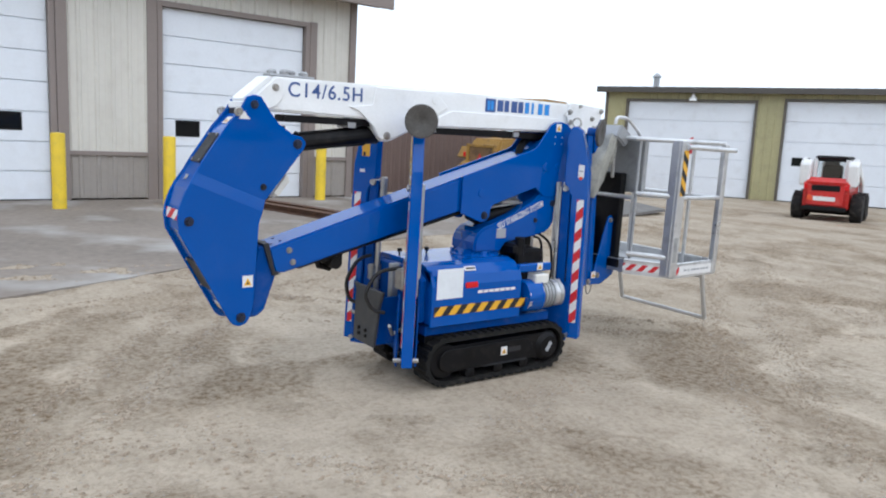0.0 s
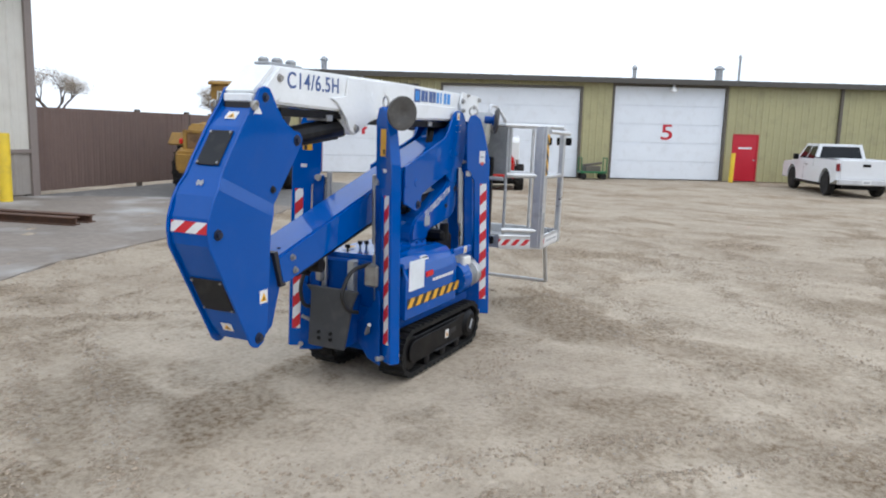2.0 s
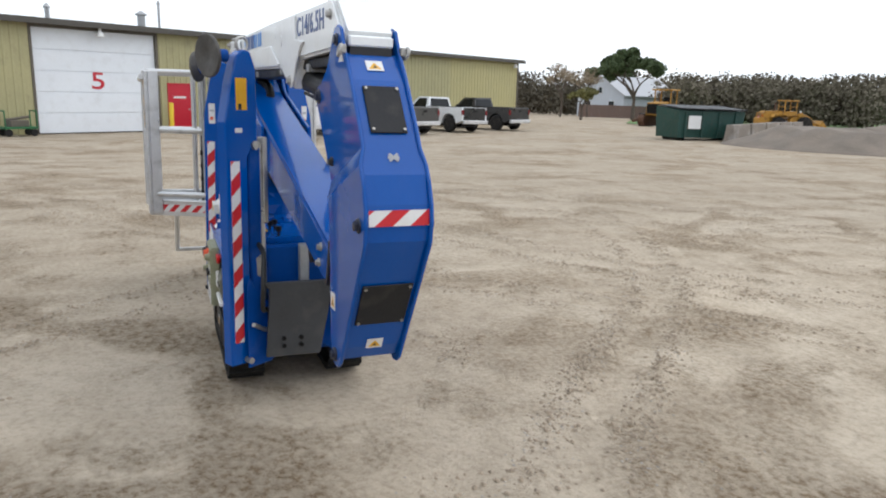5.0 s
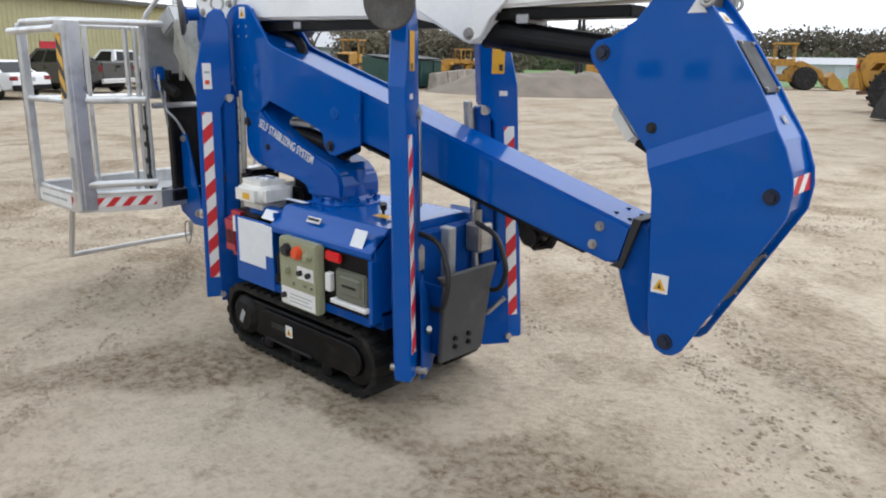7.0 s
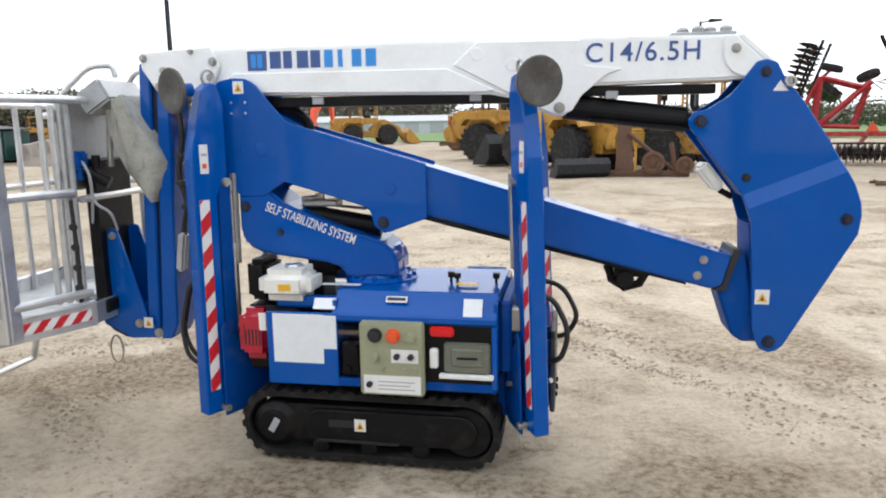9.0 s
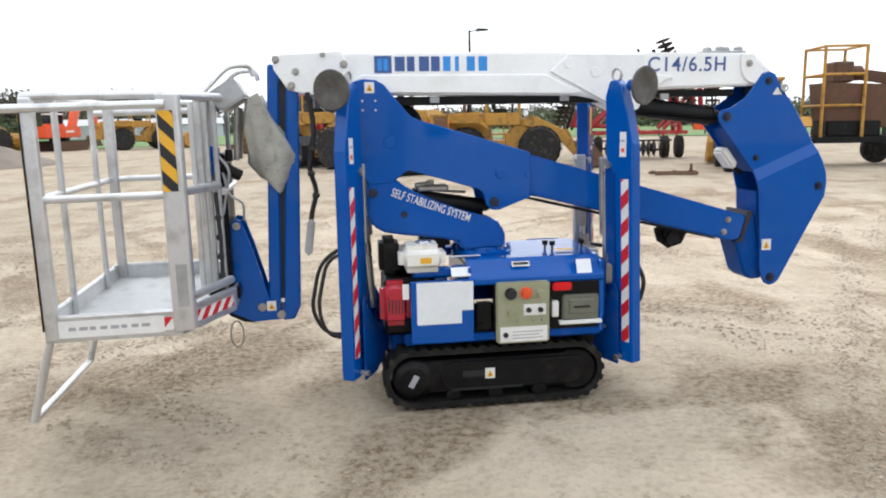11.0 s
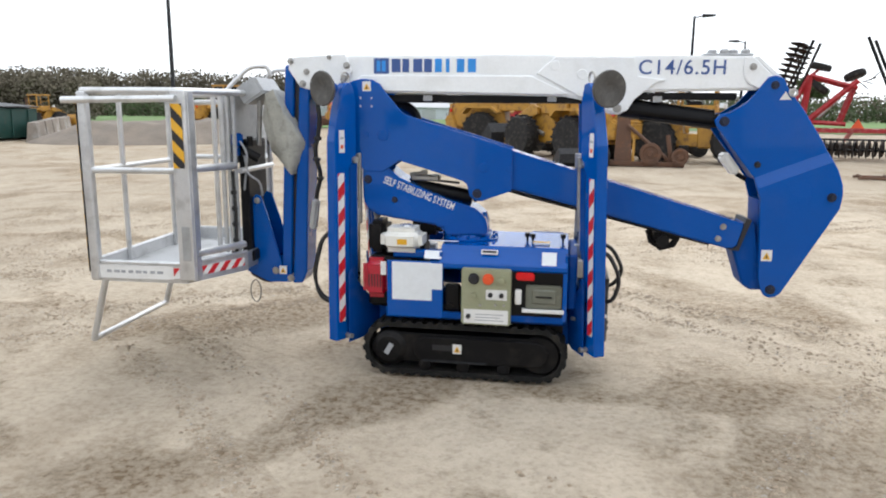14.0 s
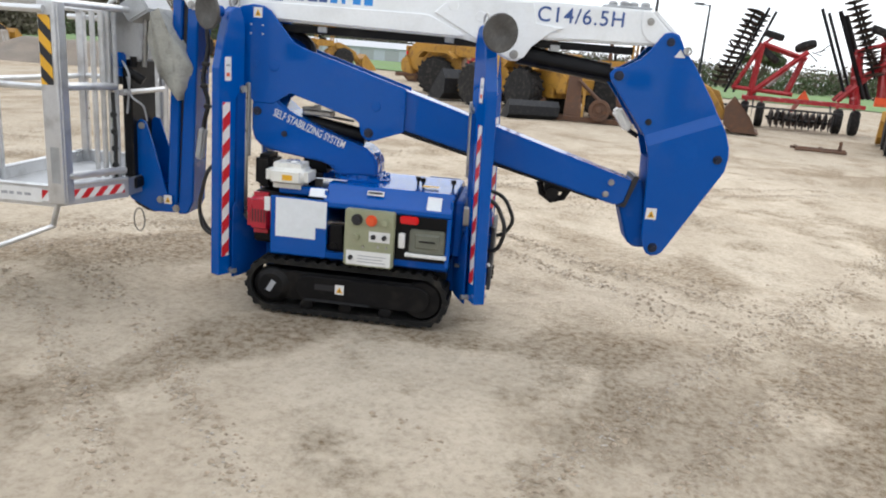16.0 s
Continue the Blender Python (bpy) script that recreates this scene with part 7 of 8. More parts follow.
def sedan(x, y, heading, k, paint, label):
    root = empty("sedan_car", label, "car", "vehicles parked at the building", stand(x, y, heading, k))
    r, fx, rx = 0.32, 1.35, -1.35
    outline = [(-2.25, 0.40)] + arch(rx, 0.38, 0.33) + arch(fx, 0.38, 0.33) + [(2.1, 0.30), (2.28, 0.42), (2.25, 0.70), (1.9, 0.80), (1.0, 0.93), (-1.2, 0.96), (-2.1, 0.98), (-2.28, 0.86), (-2.30, 0.55)]
    part("body", prism(outline, -0.86, 0.86, "y", 0.04, 2), paint, root, "painted body")
    cabin(root, -1.75, 1.05, 0.92, 1.42, 0.80, 0.58, 0.85, 0.75, paint, [(0.22, 0.47), (0.51, 0.80)])
    for s in (-1, 1):
        part("tail_lamp", box(-2.31, -2.18, min(s * 0.56, s * 0.87), max(s * 0.56, s * 0.87), 0.70, 0.86, 0.03), LAMPDARK, root, "red tail lamp")
        part("headlight", box(2.05, 2.27, min(s * 0.5, s * 0.84), max(s * 0.5, s * 0.84), 0.55, 0.72, 0.03), PAPER, root, "clear headlight")
        part("mirror", box(0.62, 0.74, min(s * 0.85, s * 1.0), max(s * 0.85, s * 1.0), 0.92, 1.05, 0.02), BLACK, root, "dark door mirror")
        for wx in (rx, fx):
            part("wheel_arch", box(wx - 0.36, wx + 0.36, min(s * 0.45, s * 0.70), max(s * 0.45, s * 0.70), 0.33, 0.66), INK, root)
    part("rear_bumper", box(-2.36, -2.24, -0.84, 0.84, 0.34, 0.54, 0.03), BLACK, root, "dark rear bumper")
    part("number_plate", sheet(0.31, 0.15, frame_of((-2.302, 0, 0.74), (0, -1, 0), (0, 0, 1))), GREYT, root, "grey plate")
    road_wheels(root, fx, rx, 0.86, r, 0.2, ALLOY)
    return root


def at_facade(s, out):
    p = MB @ Vector((s, -out, 0))
    return p.x, p.y


IN = math.degrees(math.atan2(-0.4769, -0.8790))
px, py = at_facade(16.3, 5.2)
pickup(px, py, IN - 10, 1.0, CARWHITE, "white crew-cab pickup truck parked by a metal building")
px, py = at_facade(19.7, 4.7)
sedan(px, py, IN - 6, 1.0, CARWHITE, "white sedan parked between pickup trucks")
px, py = at_facade(24.0, 4.6)
pickup(px, py, IN - 6, 1.0, CARGREY, "dark grey crew-cab pickup truck parked on dirt")
px, py = at_facade(28.2, 4.4)
pickup(px, py, IN - 5, 0.98, CARWHITE, "white single-cab pickup truck with a dark tailgate", False, True)
px, py = at_facade(32.4, 4.3)
pickup(px, py, IN - 2, 0.98, CARBLACK, "black single-cab pickup truck parked on dirt", False, True)


def bucket_form(w, h, d, x0, z0):
    """An open scoop seen from the side, pushed across the width; hollow towards +x."""
    out = [(x0 + d, z0), (x0 + 0.25 * d, z0), (x0, z0 + 0.22 * h), (x0 - 0.02, z0 + 0.7 * h), (x0 + 0.18 * d, z0 + h), (x0 + 0.22 * d, z0 + 0.94 * h), (x0 + 0.07, z0 + 0.68 * h), (x0 + 0.08, z0 + 0.28 * h), (x0 + 0.30 * d, z0 + 0.08), (x0 + d, z0 + 0.03)]
    bm = prism(out, -w / 2, w / 2, "y")
    side = [(x0 + d * 0.95, z0), (x0 + 0.25 * d, z0), (x0, z0 + 0.22 * h), (x0 - 0.02, z0 + 0.7 * h), (x0 + 0.18 * d, z0 + h), (x0 + 0.75 * d, z0 + 0.35 * h)]
    return merged(bm, prism(side, -w / 2 - 0.03, -w / 2, "y"), prism(side, w / 2, w / 2 + 0.03, "y"))


def wheel_loader(x, y, heading, k, label, cab_open=False, bucket_mat=None, paint=None, bucket_z=0.05, enclosed=False):
    """An articulated wheel loader, bucket towards +x."""
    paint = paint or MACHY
    root = empty("wheel_loader", label, "wheel loader", "yard machines", stand(x, y, heading, k))
    part("engine_hood", prism([(-2.9, 0.85), (-2.95, 1.55), (-2.7, 1.95), (-0.95, 2.0), (-0.7, 1.75), (-0.6, 0.9), (-1.2, 0.75)], -0.46, 0.46, "y", 0.06, 2), paint, root, "yellow engine hood")
    part("counterweight", prism([(-3.15, 0.75), (-3.2, 1.25), (-2.85, 1.4), (-2.6, 0.7)], -0.6, 0.6, "y", 0.06, 2), paint, root, "yellow rear counterweight")
    g = part("radiator_grille", box(-2.99, -2.93, -0.36, 0.36, 0.98, 1.72, 0.01), BROWNM, root, "rust-brown radiator grille")
    for i in range(6):
        part("grille_bar", box(-3.005, -2.985, -0.34, 0.34, 1.03 + 0.115 * i, 1.06 + 0.115 * i), BROWNM, g)
    part("grille_frame", merged(box(-3.03, -2.95, -0.45, -0.36, 0.93, 1.80, 0.01), box(-3.03, -2.95, 0.36, 0.45, 0.93, 1.80, 0.01), box(-3.028, -2.95, -0.36, 0.36, 1.72, 1.80, 0.01)), paint, root)
    part("slow_sign", prism([(-0.23, 1.14), (0.23, 1.14), (0.0, 1.56)], -3.052, -3.042, "x"), RED, root, "red-edged warning triangle")
    part("sign_face", prism([(-0.15, 1.18), (0.15, 1.18), (0.0, 1.46)], -3.058, -3.0525, "x"), PAPER, root, "white sign face")
    part("rear_frame", box(-2.4, -0.1, -0.45, 0.45, 0.55, 0.98, 0.03), paint, root)
    part("front_frame", prism([(-0.1, 0.5), (-0.15, 1.2), (0.5, 1.75), (1.15, 1.7), (1.75, 0.9), (1.6, 0.5)], -0.48, 0.48, "y", 0.04), paint, root, "yellow front frame")
    part("hinge", rod((0.0, 0, 0.5), (0.0, 0, 1.25), 0.16, 14), STEEL, root)
    for s in (-1, 1):
        part("fender", prism([(-2.2, 1.38), (-2.0, 1.62), (-1.0, 1.62), (-0.75, 1.4), (-0.7, 1.46), (-0.95, 1.7), (-2.05, 1.7), (-2.28, 1.42)], s * 0.6 if s > 0 else -1.22, 1.22 if s > 0 else -0.6, "y"), paint, root, "yellow fender")
        part("lift_arm", prism([(0.55, 1.75), (0.85, 1.85), (1.9, 1.35), (2.45, 0.62), (2.55, 0.42), (2.35, 0.36), (2.2, 0.55), (1.6, 1.15), (0.55, 1.5)], s * 0.56 if s > 0 else -0.68, 0.68 if s > 0 else -0.56, "y", 0.02), paint, root, "yellow lift arm")
        part("lift_ram", rod((0.35, s * 0.5, 0.8), (1.55, s * 0.5, 1.2), 0.075, 12), STEEL, root, "steel lift ram")
        part("work_light", box(0.55, 0.68, min(s * 0.72, s * 0.95), max(s * 0.72, s * 0.95), 1.85, 2.02, 0.02), PAPER, root, "clear work light")
        part("step", box(-0.65, -0.35, min(s * 0.7, s * 1.0), max(s * 0.7, s * 1.0), 0.55, 0.60), GREYM, root)
        for a in (-1.5, 1.1):
            wheel(root, (a, s * 0.92, 0.72), (0, s, 0), 0.72, 0.52, 0.36, TYRE, paint, 18)
    part("tilt_ram", rod((0.7, 0, 1.55), (2.1, 0, 1.1), 0.085, 12), STEEL, root, "steel tilt ram")
    part("tilt_lever", prism([(1.9, 1.35), (2.15, 1.3), (2.4, 0.75), (2.25, 0.7)], -0.1, 0.1, "y", 0.02), paint, root)
    part("bucket", bucket_form(2.5, 1.1, 1.1, 2.45, bucket_z), bucket_mat or paint, root, "worn steel bucket")
    # cab
    if enclosed:
        c = part("cab", box(-1.0, 0.5, -0.62, 0.62, 1.45, 2.12, 0.04), paint, root, "worn yellow enclosed cab")
        part("cab_roof", prism([(-1.08, 3.0), (-1.06, 3.07), (-0.9, 3.12), (0.5, 3.12), (0.62, 3.05), (0.62, 2.98)], -0.68, 0.68, "y", 0.02), paint, c, "yellow cab roof")
        for x0 in (-1.0, 0.44):
            for s in (-1, 1):
                part("cab_post", box(x0, x0 + 0.06, min(s * 0.44, s * 0.62), max(s * 0.44, s * 0.62), 2.12, 3.0, 0.015), paint, c)
            part("cab_header", box(x0, x0 + 0.06, -0.44, 0.44, 2.84, 2.99), paint, c)
            part("cab_pane", box(x0 + 0.02, x0 + 0.035, -0.44, 0.44, 2.12, 2.84), PANE, c, "clear cab window")
            for s in (-1, 0, 1):
                part("pane_trim", box(x0 - 0.012, x0 + 0.012, s * 0.425 - 0.015, s * 0.425 + 0.015, 2.14, 2.83), TAPEW, c, "pale window rubber")
            for z in (2.14, 2.815):
                part("pane_trim", box(x0 - 0.013, x0 + 0.011, -0.40, 0.40, z - 0.015, z + 0.015), TAPEW, c, "pale window rubber")
        for s in (-1, 1):
            y0, y1 = min(s * 0.57, s * 0.62), max(s * 0.57, s * 0.62)
            for x0, x1 in ((-0.94, -0.72), (-0.2, -0.1), (0.34, 0.44)):
                part("cab_post", box(x0, x1, y0, y1, 2.12, 3.0, 0.01), paint, c)
            part("cab_header", box(-0.72, 0.34, y0 + 0.004, y1 - 0.004, 2.86, 2.99), paint, c)
            part("side_pane", box(-0.72, 0.34, s * 0.595 - 0.008, s * 0.595 + 0.008, 2.12, 2.86), PANE, c, "clear cab window")
            part("side_tank", prism([(-1.0, 1.0), (-1.0, 2.0), (-0.3, 2.0), (0.05, 1.75), (0.05, 1.0)], s * 0.62 if s > 0 else -0.95, 0.95 if s > 0 else -0.62, "y", 0.04), paint, root, "yellow side tank")
    else:
        c = part("cab", box(-0.85, 0.45, -0.58, 0.58, 1.5, 1.95, 0.03), paint, root, "yellow cab")
        part("cab_roof", box(-0.95, 0.55, -0.64, 0.64, 2.86, 2.98, 0.03), paint, c)
        for a in (-0.80, 0.38):
            for s in (-1, 1):
                part("cab_post", box(a - 0.04, a + 0.04, s * 0.54 - 0.04, s * 0.54 + 0.04, 1.95, 2.86, 0.01), paint, c)
        if not cab_open:
            for s in (-1, 1):
                part("side_window", box(-0.76, 0.34, s * 0.54 - 0.012, s * 0.54 + 0.012, 1.97, 2.84), GLASSD, c, "dark cab window")
            part("rear_window", box(-0.815, -0.79, -0.5, 0.5, 1.97, 2.84), GLASSD, c, "dark cab window")
            part("windscreen", box(0.37, 0.395, -0.5, 0.5, 1.97, 2.84), GLASSD, c, "dark cab window")
        for a in (-0.80, 0.38):
            part("cab_rail", box(a - 0.03, a + 0.03, -0.5, 0.5, 2.34, 2.40), paint, c)
    part("rear_lamp", box(-2.97, -2.9, -0.58, -0.47, 1.45, 1.58, 0.02), LAMPRED, root, "red rear lamp")
    part("rear_lamp", box(-2.97, -2.9, 0.47, 0.58, 1.45, 1.58, 0.02), LAMPRED, root, "red rear lamp")
    part("seat", merged(box(-0.55, -0.05, -0.25, 0.25, 1.95, 2.1, 0.04), box(-0.62, -0.48, -0.25, 0.25, 2.05, 2.55, 0.04)), BLACK, root, "black driver's seat")
    part("exhaust_pipe", rod((-1.6, -0.22, 1.95), (-1.6, -0.22, 2.7), 0.07, 10), RUST, root, "rusty exhaust pipe")
    part("air_intake", merged(rod((-1.5, 0.22, 1.95), (-1.5, 0.22, 2.35), 0.05, 10), rod((-1.5, 0.22, 2.32), (-1.5, 0.22, 2.5), 0.11, 14)), BLACK, root, "black air intake")
    return root


def excavator(x, y, heading, k, label, paint, mast=1.0):
    root = empty("excavator", label, "excavator", "yard machines", stand(x, y, heading, k))
    for s in (-1, 1):
        t = part("track", prism([(a * 1.0, b) for a, b in ((-1.8, 0.2), (-1.6, 0.02), (1.6, 0.02), (1.85, 0.25), (1.85, 0.55), (1.6, 0.78), (-1.6, 0.78), (-1.85, 0.55))], s * 0.75 if s > 0 else -1.3, 1.3 if s > 0 else -0.75, "y", 0.03), RUST, root, "rusty steel track")
        for i in range(12):
            part("track_shoe", box(-1.62 + 0.28 * i, -1.42 + 0.28 * i, min(s * 0.74, s * 1.31), max(s * 0.74, s * 1.31), 0.77, 0.82), GREYM, t)
    part("turntable", rod((0, 0, 0.7), (0, 0, 1.05), 0.75, 20), BLACK, root)
    part("counterweight", prism([(-2.2, -1.2), (-2.35, -0.6), (-2.35, 0.6), (-2.2, 1.2), (-1.2, 1.3), (-1.2, -1.3)], 1.05, 1.95, "z", 0.06, 2), paint, root, "orange counterweight")
    part("house", box(-1.2, 1.0, -1.25, 1.25, 1.05, 1.9, 0.06, 2), paint, root, "orange engine housing")
    part("marking_bar", box(-0.9, 0.1, -1.262, -1.25, 1.45, 1.6), TAPEW, root, "white bar on the housing")
    c = part("cab", box(-0.2, 1.25, 0.3, 1.25, 1.9, 2.15, 0.03), paint, root, "orange cab")
    part("cab_roof", box(-0.22, 1.2, 0.28, 1.27, 2.85, 2.97, 0.04), TAPEW, c)
    part("cab_glass", box(-0.15, 1.15, 0.34, 1.21, 2.15, 2.85), GLASSD, c, "dark cab glass")
    part("boom", prism([(0.8, 1.6), (1.5, 3.35), (2.1, 3.75), (4.3, 4.35), (4.4, 4.1), (2.4, 3.2), (2.0, 2.9), (1.35, 1.5)], -0.55, -0.1, "y", 0.03), paint, root, "orange bent boom")
    part("boom_ram", rod((1.5, -0.32, 1.4), (2.3, -0.32, 3.1), 0.09, 12), STEEL, root, "steel boom ram")
    part("stick_ram", rod((2.2, -0.32, 3.85), (3.9, -0.32, 4.6), 0.08, 12), STEEL, root, "steel stick ram")
    part("stick", prism([(4.0, 4.65), (4.5, 4.55), (4.75, 1.5), (4.5, 1.45), (4.15, 3.2)], -0.48, -0.17, "y", 0.03), paint, root, "orange dipper stick")
    part("bucket", moved(bucket_form(0.9, 0.9, 0.9, 0, 0), Matrix.Translation((3.7, -0.32, 0.25))), RUST, root, "rusty digging bucket")
    return root


def crawler_loader(x, y, heading, k, label, paint, blade=True):
    root = empty("crawler_tractor", label, "crawler tractor", "yard machines", stand(x, y, heading, k))
    for s in (-1, 1):
        t = part("track", prism([(-1.5, 0.35), (-1.25, 0.02), (1.2, 0.02), (1.5, 0.3), (1.5, 0.6), (1.25, 0.85), (-1.2, 0.95), (-1.5, 0.75)], s * 0.62 if s > 0 else -1.05, 1.05 if s > 0 else -0.62, "y", 0.03), RUST, root, "rusty steel track")
        for i in range(10):
            part("track_shoe", moved(box(-0.1, 0.1, min(s * 0.61, s * 1.06), max(s * 0.61, s * 1.06), -0.02, 0.05), Matrix.Translation((-1.15 + 0.26 * i, 0, 0.94 - 0.011 * i))), GREYM, t)
        smooth(part("sprocket", lathe([(0.34, -0.05), (0.34, 0.05), (0.12, 0.07), (0.01, 0.07)], 20, Matrix.Translation((-1.1, s * 1.03, 0.5)) @ pose(0, 0, 0, -90 * s, 0, 0)), RUST, t))
        smooth(part("idler", lathe([(0.3, -0.05), (0.3, 0.05), (0.2, 0.06), (0.08, 0.03), (0.07, 0.07), (0.01, 0.07)], 20, Matrix.Translation((1.08, s * 1.03, 0.44)) @ pose(0, 0, 0, -90 * s, 0, 0)), paint, t))
        part("track_guard", box(-0.6, 0.6, min(s * 1.05, s * 1.1), max(s * 1.05, s * 1.1), 0.3, 0.55, 0.02), paint, t)
        part("push_arm", prism([(-0.2, 0.45), (2.0, 0.3), (2.05, 0.48), (-0.2, 0.65)], s * 1.07 if s > 0 else -1.2, 1.2 if s > 0 else -1.07, "y", 0.01), RUST, root, "rusty push arm")
    part("hood", prism([(-0.2, 0.8), (-0.2, 1.75), (1.35, 1.65), (1.45, 0.8)], -0.5, 0.5, "y", 0.05), paint, root, "faded engine hood")
    part("rear_body", prism([(-1.5, 0.7), (-1.55, 1.4), (-0.8, 1.6), (-0.2, 1.3), (-0.2, 0.7)], -0.6, 0.6, "y", 0.05), paint, root, "faded rear body")
    part("grille", box(1.44, 1.48, -0.42, 0.42, 0.9, 1.58), BLACK, root, "dark radiator grille")
    for a in (-1.3, -0.2):
        for s in (-1, 1):
            part("canopy_post", rod((a, s * 0.58, 1.3), (a, s * 0.58, 2.5), 0.05, 8), paint, root)
    part("canopy", box(-1.5, 0.05, -0.75, 0.75, 2.5, 2.6, 0.03), paint, root, "steel canopy roof")
    part("seat", merged(box(-0.95, -0.5, -0.25, 0.25, 1.5, 1.65, 0.04), box(-1.02, -0.9, -0.25, 0.25, 1.6, 2.05, 0.04)), BLACK, root, "black driver's seat")
    part("exhaust_pipe", rod((0.6, 0.1, 1.65), (0.6, 0.1, 2.3), 0.05, 10), RUST, root, "rusty exhaust pipe")
    if blade:
        part("blade", prism([(1.95, 0.04), (2.15, 0.04), (2.05, 0.4), (2.12, 0.95), (2.05, 0.98), (1.95, 0.5)], -1.45, 1.45, "y", 0.01), RUST, root, "rusty curved blade")
    return root


def farm_tractor(x, y, heading, k, label):
    root = empty("farm_tractor", label, "tractor", "yard machines", stand(x, y, heading, k))
    part("hood", prism([(0.0, 0.85), (0.0, 1.65), (1.5, 1.5), (1.75, 1.3), (1.75, 0.85)], -0.36, 0.36, "y", 0.06, 2), FARMRED, root, "red hood")
    part("chassis", box(-0.9, 1.6, -0.25, 0.25, 0.5, 0.95, 0.03), BLACK, root)
    part("grille", box(1.74, 1.78, -0.3, 0.3, 0.9, 1.25), BLACK, root, "dark grille")
    c = part("cab", box(-1.15, 0.05, -0.62, 0.62, 1.0, 1.45, 0.05), FARMRED, root, "red cab")
    part("cab_glass", loft([(-1.1, -0.58, 1.45), (0.02, -0.58, 1.45), (0.02, 0.58, 1.45), (-1.1, 0.58, 1.45)], [(-1.0, -0.52, 2.35), (-0.1, -0.52, 2.35), (-0.1, 0.52, 2.35), (-1.0, 0.52, 2.35)]), GLASSD, c, "dark cab glass")
    part("cab_roof", box(-1.12, 0.05, -0.62, 0.62, 2.35, 2.5, 0.05, 2), FARMRED, c, "red cab roof")
    part("exhaust_pipe", rod((1.0, 0.2, 1.5), (1.0, 0.2, 2.3), 0.04, 8), BLACK, root)
    for s in (-1, 1):
        part("fender", prism([(-1.5, 1.3), (-1.2, 1.62), (-0.5, 1.65), (-0.2, 1.3), (-0.25, 1.25), (-0.55, 1.58), (-1.15, 1.55)], s * 0.55 if s > 0 else -1.0, 1.0 if s > 0 else -0.55, "y"), FARMRED, root, "red fender")
        wheel(root, (-0.8, s * 0.82, 0.8), (0, s, 0), 0.8, 0.45, 0.42, TYRE, GALV, 16)
        wheel(root, (1.3, s * 0.75, 0.5), (0, s, 0), 0.5, 0.32, 0.26, TYRE, GALV)
    return root


def disc_harrow(x, y, heading, k, label):
    """A folded disc harrow: low centre section on two wheel pairs, wings swung up with their gangs of discs."""
    root = empty("disc_harrow", label, "disc harrow", at=stand(x, y, heading, k))
    part("main_frame", merged(box(-2.0, 2.0, -0.95, -0.83, 0.95, 1.09, 0.01), box(-2.0, 2.0, 0.83, 0.95, 0.95, 1.09, 0.01), *[box(a - 0.06, a + 0.06, -0.83, 0.83, 0.97, 1.08) for a in (-1.9, -0.7, 0.7, 1.9)]), FARMRED, root, "red steel main frame")
    part("draw_bar", rod((0, 0.9, 1.0), (0, 3.4, 0.6), 0.09, 8), FARMRED, root, "red draw bar")
    part("drag_bar", merged(rod((-2.9, -1.5, 0.74), (1.3, -1.5, 0.74), 0.035, 6), *[rod((a, -0.9, 1.0), (a, -1.5, 0.74), 0.03, 6) for a in (-1.6, 0.9)], *[rod((-2.8 + 0.3 * i, -1.5, 0.74), (-2.8 + 0.3 * i, -1.6, 0.42), 0.012, 5) for i in range(14)]), GREYM, root, "grey trailing tine bar")
    for a in (-1.85, -1.3, 1.3, 1.85):
        wheel(root, (a, 0.0, 0.44), (1 if a > 0 else -1, 0, 0), 0.44, 0.28, 0.24, TYRE, BOLLARD if a > 1.5 else GALV)
        part("wheel_fork", rod((a * 0.98, 0.35, 0.98), (a, 0.0, 0.46), 0.05, 6), FARMRED, root)
    disc = None

    def gang(p, q, n, face, name="gang_shaft"):
        """A shaft from p to q that carries n concave discs."""
        nonlocal disc
        p, q = Vector(p), Vector(q)
        shaft = part(name, rod(p, q, 0.045, 6), BLACK, root, "dark gang shaft")
        if disc is None:
            b = lathe([(0.02, 0.0), (0.17, 0.014), (0.30, 0.06), (0.305, 0.072)], 14)
            disc = bpy.data.meshes.new("disc")
            b.to_mesh(disc)
            b.free()
            disc.materials.append(DISCM)
        d = (q - p).normalized()
        turn = (d + Vector(face)).to_track_quat("Z", "Y").to_matrix().to_4x4()
        for i in range(n):
            o = new("disc", disc)
            o.parent = shaft
            o.matrix_basis = Matrix.Translation(p.lerp(q, (i + 0.5) / n)) @ turn
        for f in (0.2, 0.5, 0.8):
            part("bearing_hanger", rod(p.lerp(q, f), p.lerp(q, f) + Vector((0.0, 0.0, 0.25)) + Vector(face) * 1.5, 0.03, 5), BLACK, shaft)
        return shaft

    for y_ in (-0.8, 0.8):
        gang((-1.05, y_, 0.36), (1.05, y_, 0.36), 10, (0, 0.18 if y_ > 0 else -0.18, 0))
    # one wing leans outwards with its gangs upright on the far side
    for y_, dx in ((-0.75, 0.0), (0.7, 0.28)):
        gang((-3.0 + dx, y_, 1.35), (-2.05 + dx, y_, 4.05), 15, (-0.15, 0.1, 0))
        part("gang_bar", rod((-2.62 + dx, y_, 1.15), (-1.62 + dx, y_, 4.15), 0.05, 6), BLACK, root, "dark gang bar")
        part("wing_post", rod((-1.75, y_ * 0.9, 1.05), (-1.62, y_ * 0.9, 2.95), 0.10, 4), FARMRED, root, "red folded wing post")
        part("wing_rail", rod((-2.35, y_ * 0.9, 1.35), (-1.62, y_ * 0.9, 2.95), 0.075, 4), FARMRED, root)
